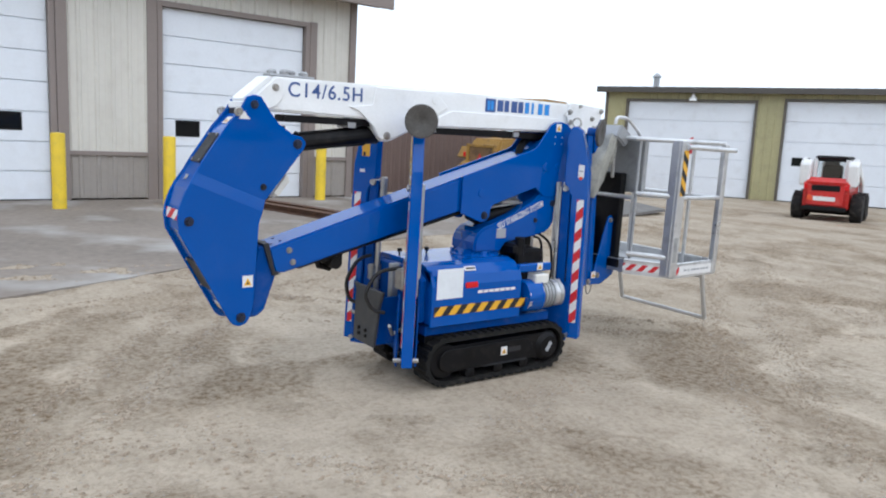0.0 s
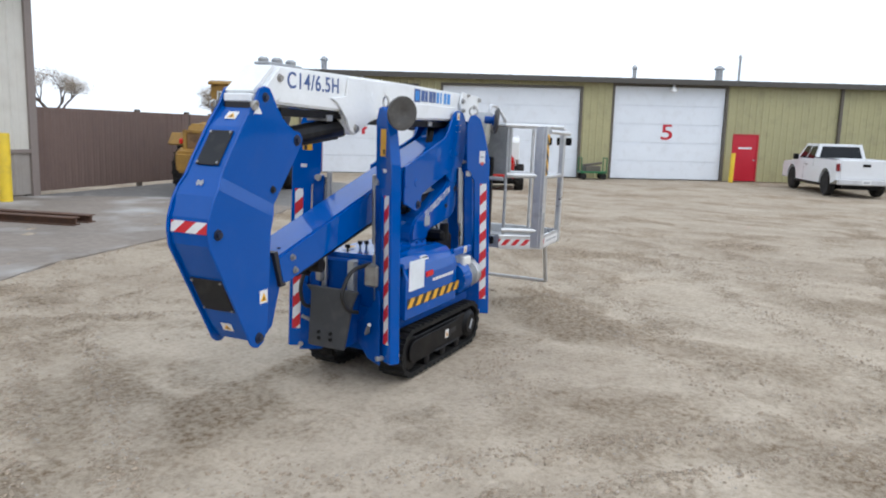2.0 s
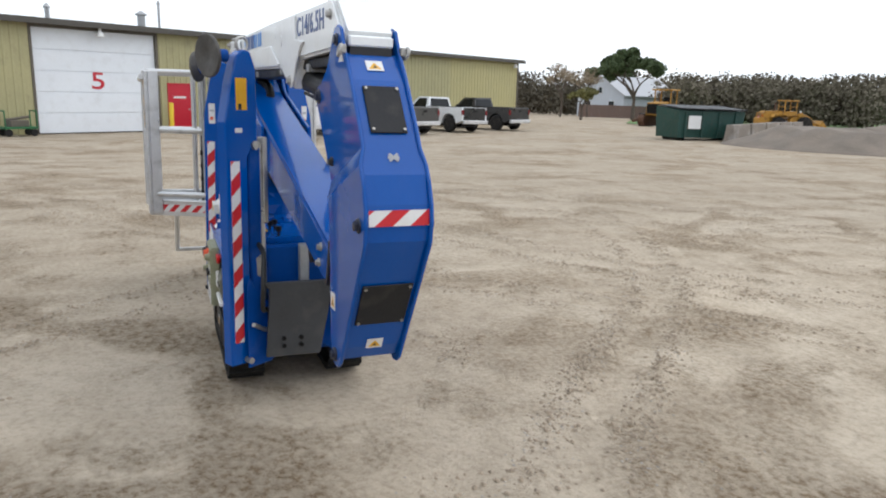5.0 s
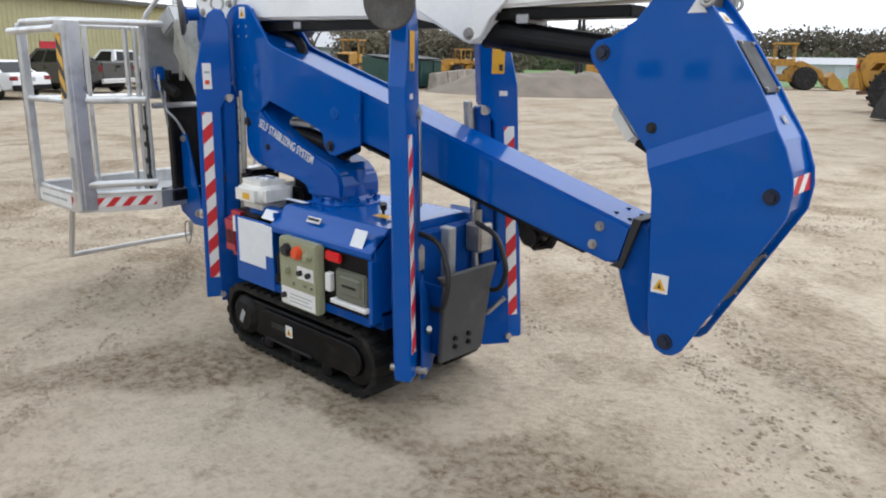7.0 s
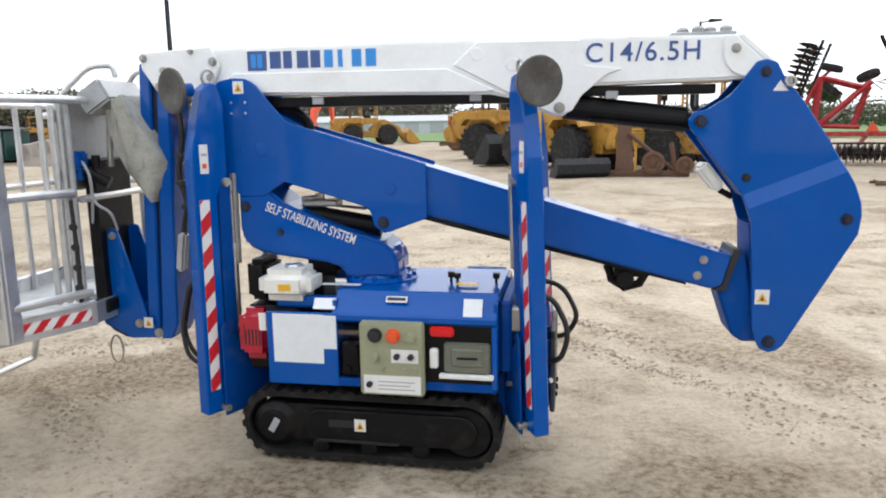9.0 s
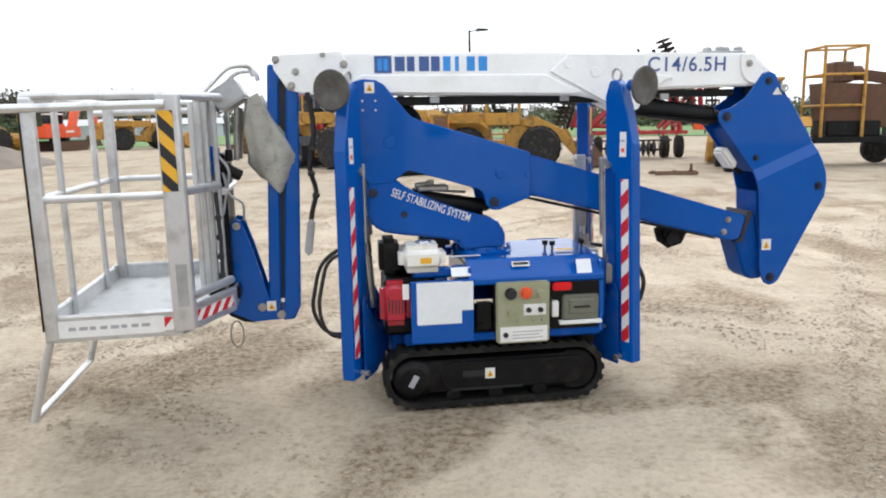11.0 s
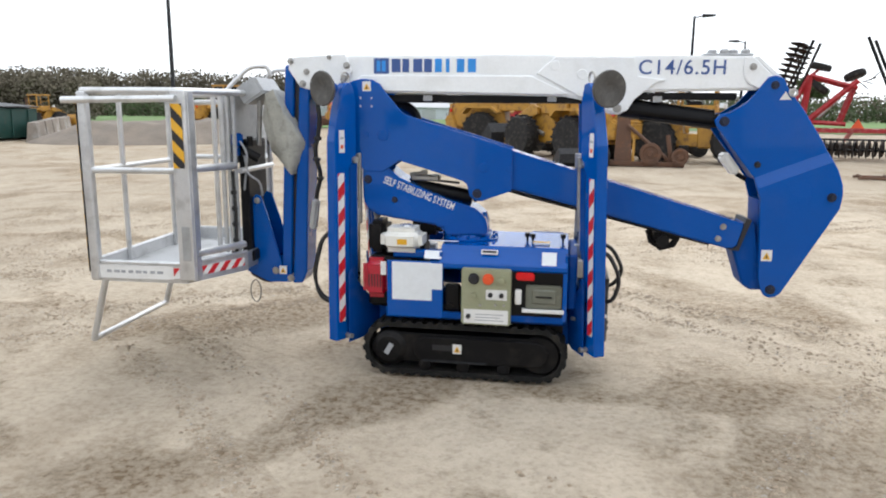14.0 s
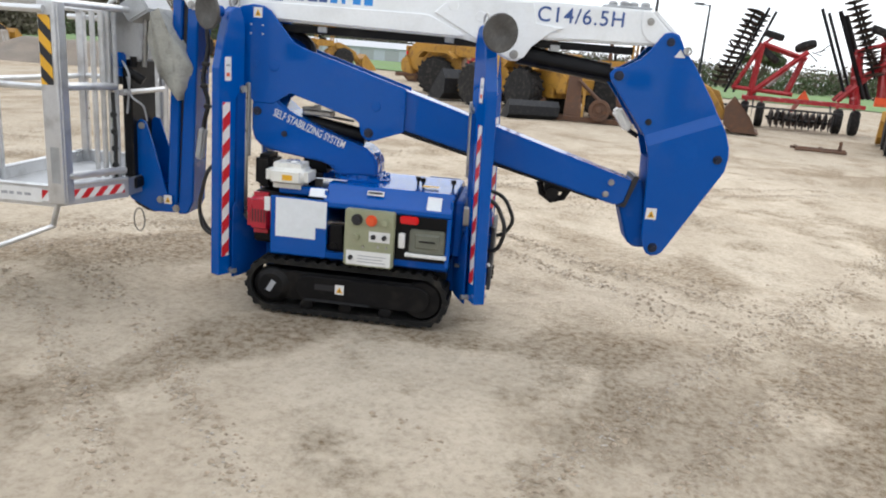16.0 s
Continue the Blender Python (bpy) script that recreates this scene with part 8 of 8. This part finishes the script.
        part("wing_sill", rod((-2.4, y_ * 0.9, 1.35), (-0.35, y_ * 0.9, 1.25), 0.075, 4), FARMRED, root)
        part("wing_brace", rod((-1.7, y_ * 0.9, 1.2), (-0.1, y_ * 0.9, 2.75), 0.085, 4), FARMRED, root, "red diagonal brace")
        part("wing_link", rod((-1.62, y_ * 0.9, 2.95), (-0.1, y_ * 0.9, 2.5), 0.07, 4), FARMRED, root)
        part("wing_strut", rod((-0.55, y_ * 0.6, 1.2), (-0.15, y_ * 0.6, 2.6), 0.08, 4), FARMRED, root)
    part("fold_ram", merged(rod((-1.2, 0, 1.45), (-0.75, 0, 2.0), 0.06, 8), rod((-0.75, 0, 2.0), (-0.3, 0, 2.5), 0.035, 8)), STEEL, root, "bright steel fold ram")
    for f in (0.15, 0.5, 0.85):
        part("wing_cross", rod((-1.7 + 0.08 * f, -0.7, 1.1 + 1.85 * f), (-1.7 + 0.08 * f, 0.65, 1.1 + 1.85 * f), 0.065, 4), FARMRED, root)
    for (wx, wz), ax in (((-1.3, 3.25), (0.25, 0, 1)), ((-0.2, 2.95), (-0.4, 0.2, 1)), ((-1.3, 2.55), (0.6, 0, 0.8))):
        wheel(root, (wx, -0.35, wz), ax, 0.36, 0.22, 0.18, TYRE, GALV)
    part("wheel_arm", rod((-1.62, -0.35, 2.9), (-1.3, -0.35, 3.2), 0.05, 6), FARMRED, root)
    for i in range(4):
        part("tine", rod((-0.1 + 0.12 * i, -0.5, 2.75), (0.25 + 0.1 * i, -0.5, 2.45 + 0.2 * i), 0.02, 5), BLACK, root, "dark spring tine")
    # the other wing leans the same way, its gangs crossing above the frame
    for y_, dx in ((-0.75, 0.0), (0.7, 0.35)):
        part("gang_bar", rod((1.25 + dx, y_, 1.5), (0.05 + dx, y_, 4.2), 0.055, 6), BLACK, root, "dark gang bar")
        gang((2.1 + dx, y_, 2.0), (0.95 + dx, y_, 4.5), 13, (0.15, 0.1, 0))
        part("wing_beam", rod((1.9 + dx, y_, 1.3), (0.62 + dx, y_, 4.15), 0.075, 4), BLACK, root, "dark wing beam")
        part("wing_post", rod((1.75, y_ * 0.9, 1.05), (1.5, y_ * 0.9, 2.9), 0.10, 4), FARMRED, root, "red folded wing post")
        part("wing_post", rod((2.6, y_ * 0.9, 1.1), (2.35, y_ * 0.9, 3.3), 0.10, 4), FARMRED, root)
        part("wing_rail", rod((1.5, y_ * 0.9, 2.9), (2.35, y_ * 0.9, 3.2), 0.075, 4), FARMRED, root)
        part("wing_brace", rod((1.1, y_ * 0.9, 1.15), (2.4, y_ * 0.9, 2.6), 0.08, 4), FARMRED, root)
        part("side_tine_bar", rod((3.0, y_, 0.9), (3.0, y_, 2.6), 0.03, 5), BLACK, root)
    gang((3.05, -0.6, 0.95), (2.85, -0.6, 2.9), 9, (0.12, 0.1, 0))
    part("light_box", box(2.2, 2.75, -1.05, -0.92, 1.1, 1.4, 0.01), ORANGE, root, "orange marker panel")
    for f in (0.1, 0.5, 0.9):
        part("wing_cross", rod((1.72 - 0.25 * f, -0.7, 1.1 + 1.8 * f), (1.72 - 0.25 * f, 0.65, 1.1 + 1.8 * f), 0.065, 4), FARMRED, root)
    wheel(root, (2.1, -0.4, 3.55), (0.35, -0.1, 1), 0.42, 0.26, 0.2, TYRE, GALV)
    part("wheel_arm", rod((2.35, -0.4, 3.1), (2.1, -0.4, 3.5), 0.05, 6), FARMRED, root)
    wheel(root, (2.75, 0.3, 3.0), (0.5, -0.1, 0.9), 0.42, 0.26, 0.2, TYRE, GALV)
    part("wheel_arm", rod((2.38, 0.3, 2.8), (2.75, 0.3, 2.98), 0.05, 6), FARMRED, root)
    part("slow_sign", prism([(-0.2, 1.12), (0.2, 1.12), (0.0, 1.45)], -1.0, -0.98, "y"), ORANGE, root, "orange warning triangle")
    return root


def skid_steer(x, y, heading, k):
    root = empty("skid_steer_loader", "red and white skid-steer loader parked before doors", "skid steer", "yard machines", stand(x, y, heading, k))
    part("body", prism([(-1.25, 0.35), (-1.3, 1.1), (-1.1, 1.25), (0.9, 1.15), (1.1, 0.8), (1.1, 0.3)], -0.58, 0.58, "y", 0.05, 2), FARMREDB, root, "red body")
    d = part("rear_door", box(-1.34, -1.27, -0.5, 0.5, 0.45, 1.08, 0.04, 2), FARMREDB, root, "red rear door")
    part("door_grille", box(-1.36, -1.335, -0.36, 0.36, 0.88, 1.04, 0.008), BLACK, d, "dark grille")
    part("maker_bar", box(-1.355, -1.338, -0.26, 0.30, 0.60, 0.72), TAPEW, d, "white bar of a maker's mark")
    part("maker_spot", prism([(0.30, 0.58), (0.46, 0.62), (0.44, 0.76), (0.32, 0.74)], -1.352, -1.338, "x"), ORANGE, d)
    part("rear_bumper", box(-1.42, -1.27, -0.56, 0.56, 0.32, 0.44, 0.02), BLACK, root)
    c = part("cab", merged(box(-0.85, 0.75, -0.42, 0.42, 1.76, 1.86, 0.04)), BLACK, root, "dark cab roof")
    for s in (-1, 1):
        part("rear_tower", prism([(-1.2, 1.0), (-1.25, 1.62), (-1.05, 1.74), (-0.7, 1.74), (-0.6, 1.1)], s * 0.46 if s > 0 else -0.74, 0.74 if s > 0 else -0.46, "y", 0.04), TAPEW, root, "white lift tower")
        part("lift_arm", prism([(-1.1, 1.62), (-1.0, 1.8), (0.9, 1.2), (1.35, 0.5), (1.2, 0.42), (0.75, 1.0)], s * 0.6 if s > 0 else -0.72, 0.72 if s > 0 else -0.6, "y", 0.02), TAPEW, root, "white lift arm")
        part("tail_lamp", box(-1.32, -1.26, min(s * 0.44, s * 0.57), max(s * 0.44, s * 0.57), 0.92, 1.06, 0.01), LAMPRED, root, "red lamp")
        part("side_screen", box(-0.66, 0.6, s * 0.40 - 0.012, s * 0.40 + 0.012, 1.2, 1.76), PANE, c, "clear side window")
        part("cab_post", box(-0.80, -0.68, min(s * 0.36, s * 0.45), max(s * 0.36, s * 0.45), 1.18, 1.762, 0.01), TAPEW, c, "white cab post")
        part("cab_post", box(0.58, 0.68, min(s * 0.36, s * 0.45), max(s * 0.36, s * 0.45), 1.12, 1.762, 0.01), TAPEW, c, "white cab post")
        for a in (-0.62, 0.55):
            wheel(root, (a, s * 0.76, 0.40), (0, s, 0), 0.40, 0.30, 0.2, TYRE, TAPEW, 14)
    part("rear_window", box(-0.76, -0.73, -0.36, 0.36, 1.25, 1.76), PANE, c, "clear rear window")
    part("cab_bar", box(-0.775, -0.72, -0.36, 0.36, 1.70, 1.758), BLACK, c)
    part("seat", box(-0.5, -0.1, -0.25, 0.25, 1.15, 1.6, 0.05), BLACK, root)
    part("bucket", bucket_form(1.6, 0.7, 0.8, 1.25, 0.04), GREYM, root, "steel bucket")
    return root



skid_steer(-19.05, -6.92, IN - 9, 1.02)

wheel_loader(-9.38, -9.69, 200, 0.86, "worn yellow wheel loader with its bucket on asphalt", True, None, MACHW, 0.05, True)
wheel_loader(-26.4, 50.6, 62, 1.15, "yellow wheel loader parked at the yard's far side")
wheel_loader(-15.9, 54.3, 25, 1.1, "tan wheel loader parked far off", True)
excavator(-22.1, 54.6, 75, 0.95, "orange tracked excavator with a bent boom", ORANGE)
wheel_loader(-37.9, 43.8, 75, 0.8, "yellow wheel loader parked beside trees", True)
crawler_loader(-44.9, 37.4, 300, 1.15, "yellow crawler tractor parked far across the yard", MACHY, False)
farm_tractor(-2.6, 35.0, 250, 1.3, "red farm tractor with a cab")
wheel_loader(-1.5, 28.0, 348, 1.08, "yellow wheel loader with a rusty bucket", True, RUST)
wheel_loader(0.3, 21.85, 132, 1.02, "yellow wheel loader with a dark steel bucket", True, GREYM)
crawler_loader(-5.5, 40.0, 190, 0.95, "rusty brown crawler tractor behind a loader", BROWNM, False)
wheel_loader(4.9, 20.6, 345, 0.95, "yellow wheel loader with big tyres and a worn bucket", True, RUST)
wheel_loader(11.7, 16.6, 68, 0.9, "yellow wheel loader with a cab and dusty tyres beside a conveyor")
disc_harrow(10.65, 23.75, -15, 1.0, "red disc harrow with dark wings folded up")


def platform_cart(x, y, heading, k):
    """A rusty portable conveyor with a yellow railed platform on tandem wheels."""
    root = empty("portable_conveyor", "rusty portable conveyor with a yellow railed platform", "conveyor", "yard machines", stand(x, y, heading, k))
    part("frame", merged(box(-1.6, 1.5, -0.7, -0.58, 0.62, 0.78, 0.01), box(-1.6, 1.5, 0.58, 0.7, 0.62, 0.78, 0.01), box(-1.6, -1.48, -0.58, 0.58, 0.64, 0.76), box(1.38, 1.5, -0.58, 0.58, 0.64, 0.76)), BLACK, root, "dark steel frame")
    for a in (-1.4, -0.35):
        for s in (-0.62, 0.62):
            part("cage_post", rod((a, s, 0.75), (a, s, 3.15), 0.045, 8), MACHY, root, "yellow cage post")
        for z in (1.6, 2.4, 3.12):
            part("cage_rail", rod((a, -0.62, z), (a, 0.62, z), 0.035, 8), MACHY, root)
    for s in (-0.62, 0.62):
        for z in (1.6, 2.4, 3.12):
            part("cage_rail", rod((-1.4, s, z), (-0.35, s, z), 0.035, 8), MACHY, root)
    part("hopper", loft([(-1.2, -0.45, 1.2), (0.4, -0.45, 1.0), (0.4, 0.45, 1.0), (-1.2, 0.45, 1.2)], [(-1.3, -0.55, 2.2), (0.8, -0.6, 2.1), (0.8, 0.6, 2.1), (-1.3, 0.55, 2.2)]), RUST, root, "rusty hopper")
    part("motor", merged(box(-1.0, -0.5, -0.3, 0.3, 2.2, 2.75, 0.04), rod((-0.5, 0, 2.45), (-0.2, 0, 2.45), 0.2, 14)), RUST, root, "rusty motor")
    part("engine_box", box(-1.2, 0.2, -0.5, 0.5, 0.78, 1.2, 0.04), BLACK, root)
    part("conveyor", prism([(-0.4, 2.3), (-0.2, 2.55), (1.1, 2.35), (1.1, 2.05)], -0.1, 0.1, "y"), RUST, root, "rusty strut")
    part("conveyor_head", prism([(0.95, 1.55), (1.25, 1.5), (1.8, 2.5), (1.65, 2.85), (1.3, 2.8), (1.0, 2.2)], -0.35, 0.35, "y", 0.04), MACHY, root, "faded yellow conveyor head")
    part("upright", box(0.72, 0.95, -0.5, 0.5, 0.75, 2.6, 0.01), BLACK, root, "dark upright")
    part("lamp_bracket", merged(rod((1.7, 0, 2.75), (2.0, 0, 2.9), 0.03, 6), rod((2.0, 0, 2.9), (2.05, 0, 2.6), 0.03, 6)), BLACK, root)
    for a in (0.75, 1.45):
        for s in (-1, 1):
            wheel(root, (a, s * 0.8, 0.40), (0, s, 0), 0.40, 0.26, 0.2, TYRE, GALV)
    part("jack_leg", rod((-1.4, 0, -0.02), (-1.4, 0, 0.7), 0.05, 8), BLACK, root)
    return root


platform_cart(15.3, 16.6, -12, 1.15)


def low_bed(x, y, heading, k):
    root = empty("low_trailer", "low trailer with yellow railings", "trailer", "yard machines", stand(x, y, heading, k))
    part("deck", box(-2.0, 2.0, -0.9, 0.9, 0.55, 0.7, 0.02), RUST, root, "rusty deck")
    for a in (-1.9, -0.6, 0.6, 1.9):
        for s in (-0.85, 0.85):
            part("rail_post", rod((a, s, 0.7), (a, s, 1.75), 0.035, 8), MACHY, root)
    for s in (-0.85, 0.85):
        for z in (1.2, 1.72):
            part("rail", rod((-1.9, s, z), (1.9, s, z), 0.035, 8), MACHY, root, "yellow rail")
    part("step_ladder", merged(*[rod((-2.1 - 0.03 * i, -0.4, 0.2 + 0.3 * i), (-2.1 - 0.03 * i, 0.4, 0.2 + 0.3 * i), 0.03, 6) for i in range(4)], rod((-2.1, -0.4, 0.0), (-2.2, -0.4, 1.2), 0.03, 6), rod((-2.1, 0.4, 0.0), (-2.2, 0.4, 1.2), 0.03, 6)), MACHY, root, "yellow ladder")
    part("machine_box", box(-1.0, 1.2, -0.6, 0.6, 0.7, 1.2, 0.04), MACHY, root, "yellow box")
    for a in (0.9, 1.6):
        for s in (-1, 1):
            wheel(root, (a, s * 0.85, 0.36), (0, s, 0), 0.36, 0.22, 0.2, TYRE, GALV)
    part("hitch_leg", rod((-1.7, 0, -0.02), (-1.7, 0, 0.56), 0.05, 8), BLACK, root)


low_bed(3.9, 24.2, -4, 0.9)


def scrap_frame(x, y, heading, k):
    """A standing rusty frame with a leaning plate and two idlers."""
    root = empty("scrap_frame", "rusty steel frame with a leaning plate and idlers", "scrap frame", "yard machines", stand(x, y, heading, k))
    part("plate", moved(prism([(-0.28, 0.0), (0.30, 0.0), (0.16, 1.75), (-0.22, 1.75)], -0.05, 0.05, "y", 0.01), pose(0, 0, 0, -8, 0, 0)), RUST, root, "rusty leaning plate")
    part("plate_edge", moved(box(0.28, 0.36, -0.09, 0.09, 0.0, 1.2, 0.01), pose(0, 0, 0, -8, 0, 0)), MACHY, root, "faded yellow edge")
    part("base_beam", box(-0.5, 1.9, -0.12, 0.12, 0.0, 0.16, 0.01), RUST, root, "rusty base beam")
    part("brace", rod((1.5, 0, 0.14), (0.1, 0.0, 1.3), 0.06, 8), RUST, root)
    part("rear_post", rod((1.5, 0, 0.1), (1.35, 0, 1.0), 0.07, 8), RUST, root)
    for a, r in ((0.85, 0.34), (1.75, 0.26)):
        smooth(part("idler", lathe([(r, -0.08), (r, 0.06), (r * 0.7, 0.07), (r * 0.6, 0.03), (r * 0.3, 0.03), (r * 0.25, 0.09), (0.01, 0.09)], 22, Matrix.Translation((a, -0.2, r + 0.08)) @ pose(0, 0, 0, 90, 0, 0)), RUST, root, "rusty idler wheel"))


scrap_frame(2.2, 18.2, -6, 0.95)

# loose bucket, spare tyre, frames, implement, dumpster, cart, beams, gravel heap
ob = part("loose_bucket", moved(bucket_form(1.55, 0.55, 0.75, -0.4, 0.0), stand(0.9, 17.9, 112, 1.0)), GREYM)
tagged(ob, "dark steel loader bucket lying on dirt", "bucket")
for fx_, fy_, h_ in ((15.8, 13.1, -27), (8.3, 15.0, -8)):
    f = empty("steel_frame", "small rusty steel frame lying on the ground", "frame", "loose frames", stand(fx_, fy_, h_))
    for a in (-0.3, 0.3):
        part("side_bar", rod((-0.6, a, 0.05), (0.6, a, 0.05), 0.035, 8), RUST, f)
    for a in (-0.5, 0.1, 0.55):
        part("cross_bar", rod((a, -0.3, 0.09), (a, 0.3, 0.09), 0.03, 8), RUST, f)
    part("stub", rod((0.5, 0, 0.05), (0.5, 0, 0.3), 0.04, 8), RUST, f)
g = empty("seed_drill", "long green farm implement on dirt", "farm implement", at=stand(27.0, 25.0, 118, 0.7))
part("beam", box(-4, 4, -0.15, 0.15, 1.0, 1.25, 0.02), GREEN, g, "green steel beam")
part("seed_box", prism([(-0.4, 1.25), (-0.5, 1.8), (0.5, 1.8), (0.4, 1.25)], -3.6, 3.6, "x", 0.02), GREEN, g, "green seed box")
for i in range(9):
    part("shank", merged(rod((-3.6 + 0.9 * i, 0.1, 1.05), (-3.6 + 0.9 * i, 0.7, 0.5), 0.04, 6), rod((-3.6 + 0.9 * i, 0.7, 0.5), (-3.6 + 0.9 * i, 0.5, 0.0), 0.04, 6)), BLACK, g)
for a in (-3.0, 3.0):
    wheel(g, (a, -0.3, 0.4), (0, -1, 0), 0.4, 0.25, 0.22, TYRE, BOLLARD)

dm = frame_of((-25.5, 23.5, ground_level(-26, 24)), (0.05, 1.0, 0), (-1.0, 0.05, 0)) @ Matrix.Diagonal((1.55, 1.3, 1.3, 1))
d = empty("dumpster", "dark green steel dumpster with a white sign", "dumpster", at=dm)
part("body", loft([(0.05, 0.0, 0.10), (2.55, 0.0, 0.10), (2.6, 1.35, 0.10), (0, 1.35, 0.10)], [(0, -0.05, 1.15), (2.6, -0.05, 1.15), (2.6, 1.45, 1.3), (0, 1.45, 1.3)]), DGREEN, d, "dark green steel bin")
for i in range(4):
    part("rib", box(0.25 + 0.65 * i, 0.33 + 0.65 * i, -0.09, 0.0, 0.12, 1.12, 0.01), DGREEN, d)
for i in range(2):
    part("lid", moved(box(0.02 + 1.3 * i, 1.28 + 1.3 * i, -0.1, 1.5, 1.2, 1.24, 0.01), Matrix.Rotation(radians(5), 4, "X")), BLACK, d, "black plastic lid")
part("sign", box(0.36, 0.84, -0.115, -0.09, 0.45, 0.95), TAPEW, d, "white sign")
for a in (0.3, 2.3):
    part("skid", box(a - 0.06, a + 0.06, 0.05, 1.3, -0.02, 0.10), BLACK, d)

for i in range(5):
    bx, by = -24.6 - 1.7 * i, 26.6 + 2.75 * i
    ob = part("concrete_block", moved(prism([(-0.32, 0.0), (0.32, 0.0), (0.24, 0.22), (0.17, 0.86), (-0.17, 0.86), (-0.24, 0.22)], -1.5, 1.5, "x", 0.02), stand(bx, by, 121.7 + (i % 2))), CONC)
    tagged(ob, "pale worn concrete barrier block on dirt", "barrier", "barrier blocks")

cm = MB @ Matrix.Translation((7.9, -0.75, 0))
c = empty("pallet_cart", "green steel cart heaped with scrap", "cart", at=cm)
part("deck", box(-0.6, 0.6, -0.35, 0.35, 0.28, 0.36, 0.01), GREEN, c, "green deck")
for a in (-0.56, 0.56):
    part("end_rail", merged(rod((a, -0.32, 0.3), (a, -0.32, 0.95), 0.025, 6), rod((a, 0.32, 0.3), (a, 0.32, 0.95), 0.025, 6), rod((a, -0.32, 0.95), (a, 0.32, 0.95), 0.025, 6)), GREEN, c)
part("scrap", merged(moved(box(-0.4, 0.3, -0.25, 0.25, 0.36, 0.6, 0.02), pose(0, 0, 0, 0, 0, 9)), rod((-0.45, -0.1, 0.62), (0.45, 0.15, 0.72), 0.05, 8)), TRIMO, c, "brown scrap")
for a in (-0.45, 0.45):
    for s in (-1, 1):
        wheel(c, (a, s * 0.3, 0.14), (0, s, 0), 0.14, 0.07, 0.07, TYRE, GALV)

for i, (a, b) in enumerate((((-1.95, -9.75), (-2.75, -7.2)), ((-2.3, -9.85), (-3.1, -7.3)))):
    v = Vector((b[0] - a[0], b[1] - a[1], 0))
    m = frame_of((a[0], a[1], 0.012), v, (-v.y, v.x, 0))
    bm = prism([(-0.09, 0.0), (0.09, 0.0), (0.09, 0.015), (0.012, 0.015), (0.012, 0.105), (0.09, 0.105), (0.09, 0.12), (-0.09, 0.12), (-0.09, 0.105), (-0.012, 0.105), (-0.012, 0.015), (-0.09, 0.015)], 0, v.length, "x")
    ob = part("steel_beam", moved(bm, m), RUST)
    tagged(ob, "long rusty steel beam lying on concrete", "beam", "steel beams")

vs, fs, n = [], [], 26
for j in range(n + 1):
    for i in range(n * 2):
        t, r = 2 * math.pi * i / (n * 2), j / n
        x, y = r * 6.4 * math.cos(t), r * 4.0 * math.sin(t)
        h = 0.95 * min(1.0, max(0.0, 1 - r) / 0.45) + 0.22 * noise.noise((x * 0.7, y * 0.9, 4)) * (1 - r) * 2 - 0.08 * (r > 0.99)
        vs.append((x, y, h - 0.03))
for j in range(n):
    for i in range(n * 2):
        fs.append((j * n * 2 + i, j * n * 2 + (i + 1) % (n * 2), (j + 1) * n * 2 + (i + 1) % (n * 2), (j + 1) * n * 2 + i))
me = bpy.data.meshes.new("gravel_heap")
me.from_pydata(vs, [], fs)
me.materials.append(HEAP)
ob = new("gravel_heap", me)
ob.matrix_world = stand(-19.1, 28.8, 40)
tagged(ob, "low heap of dark grey-brown gravel", "gravel heap", kind="stuff")
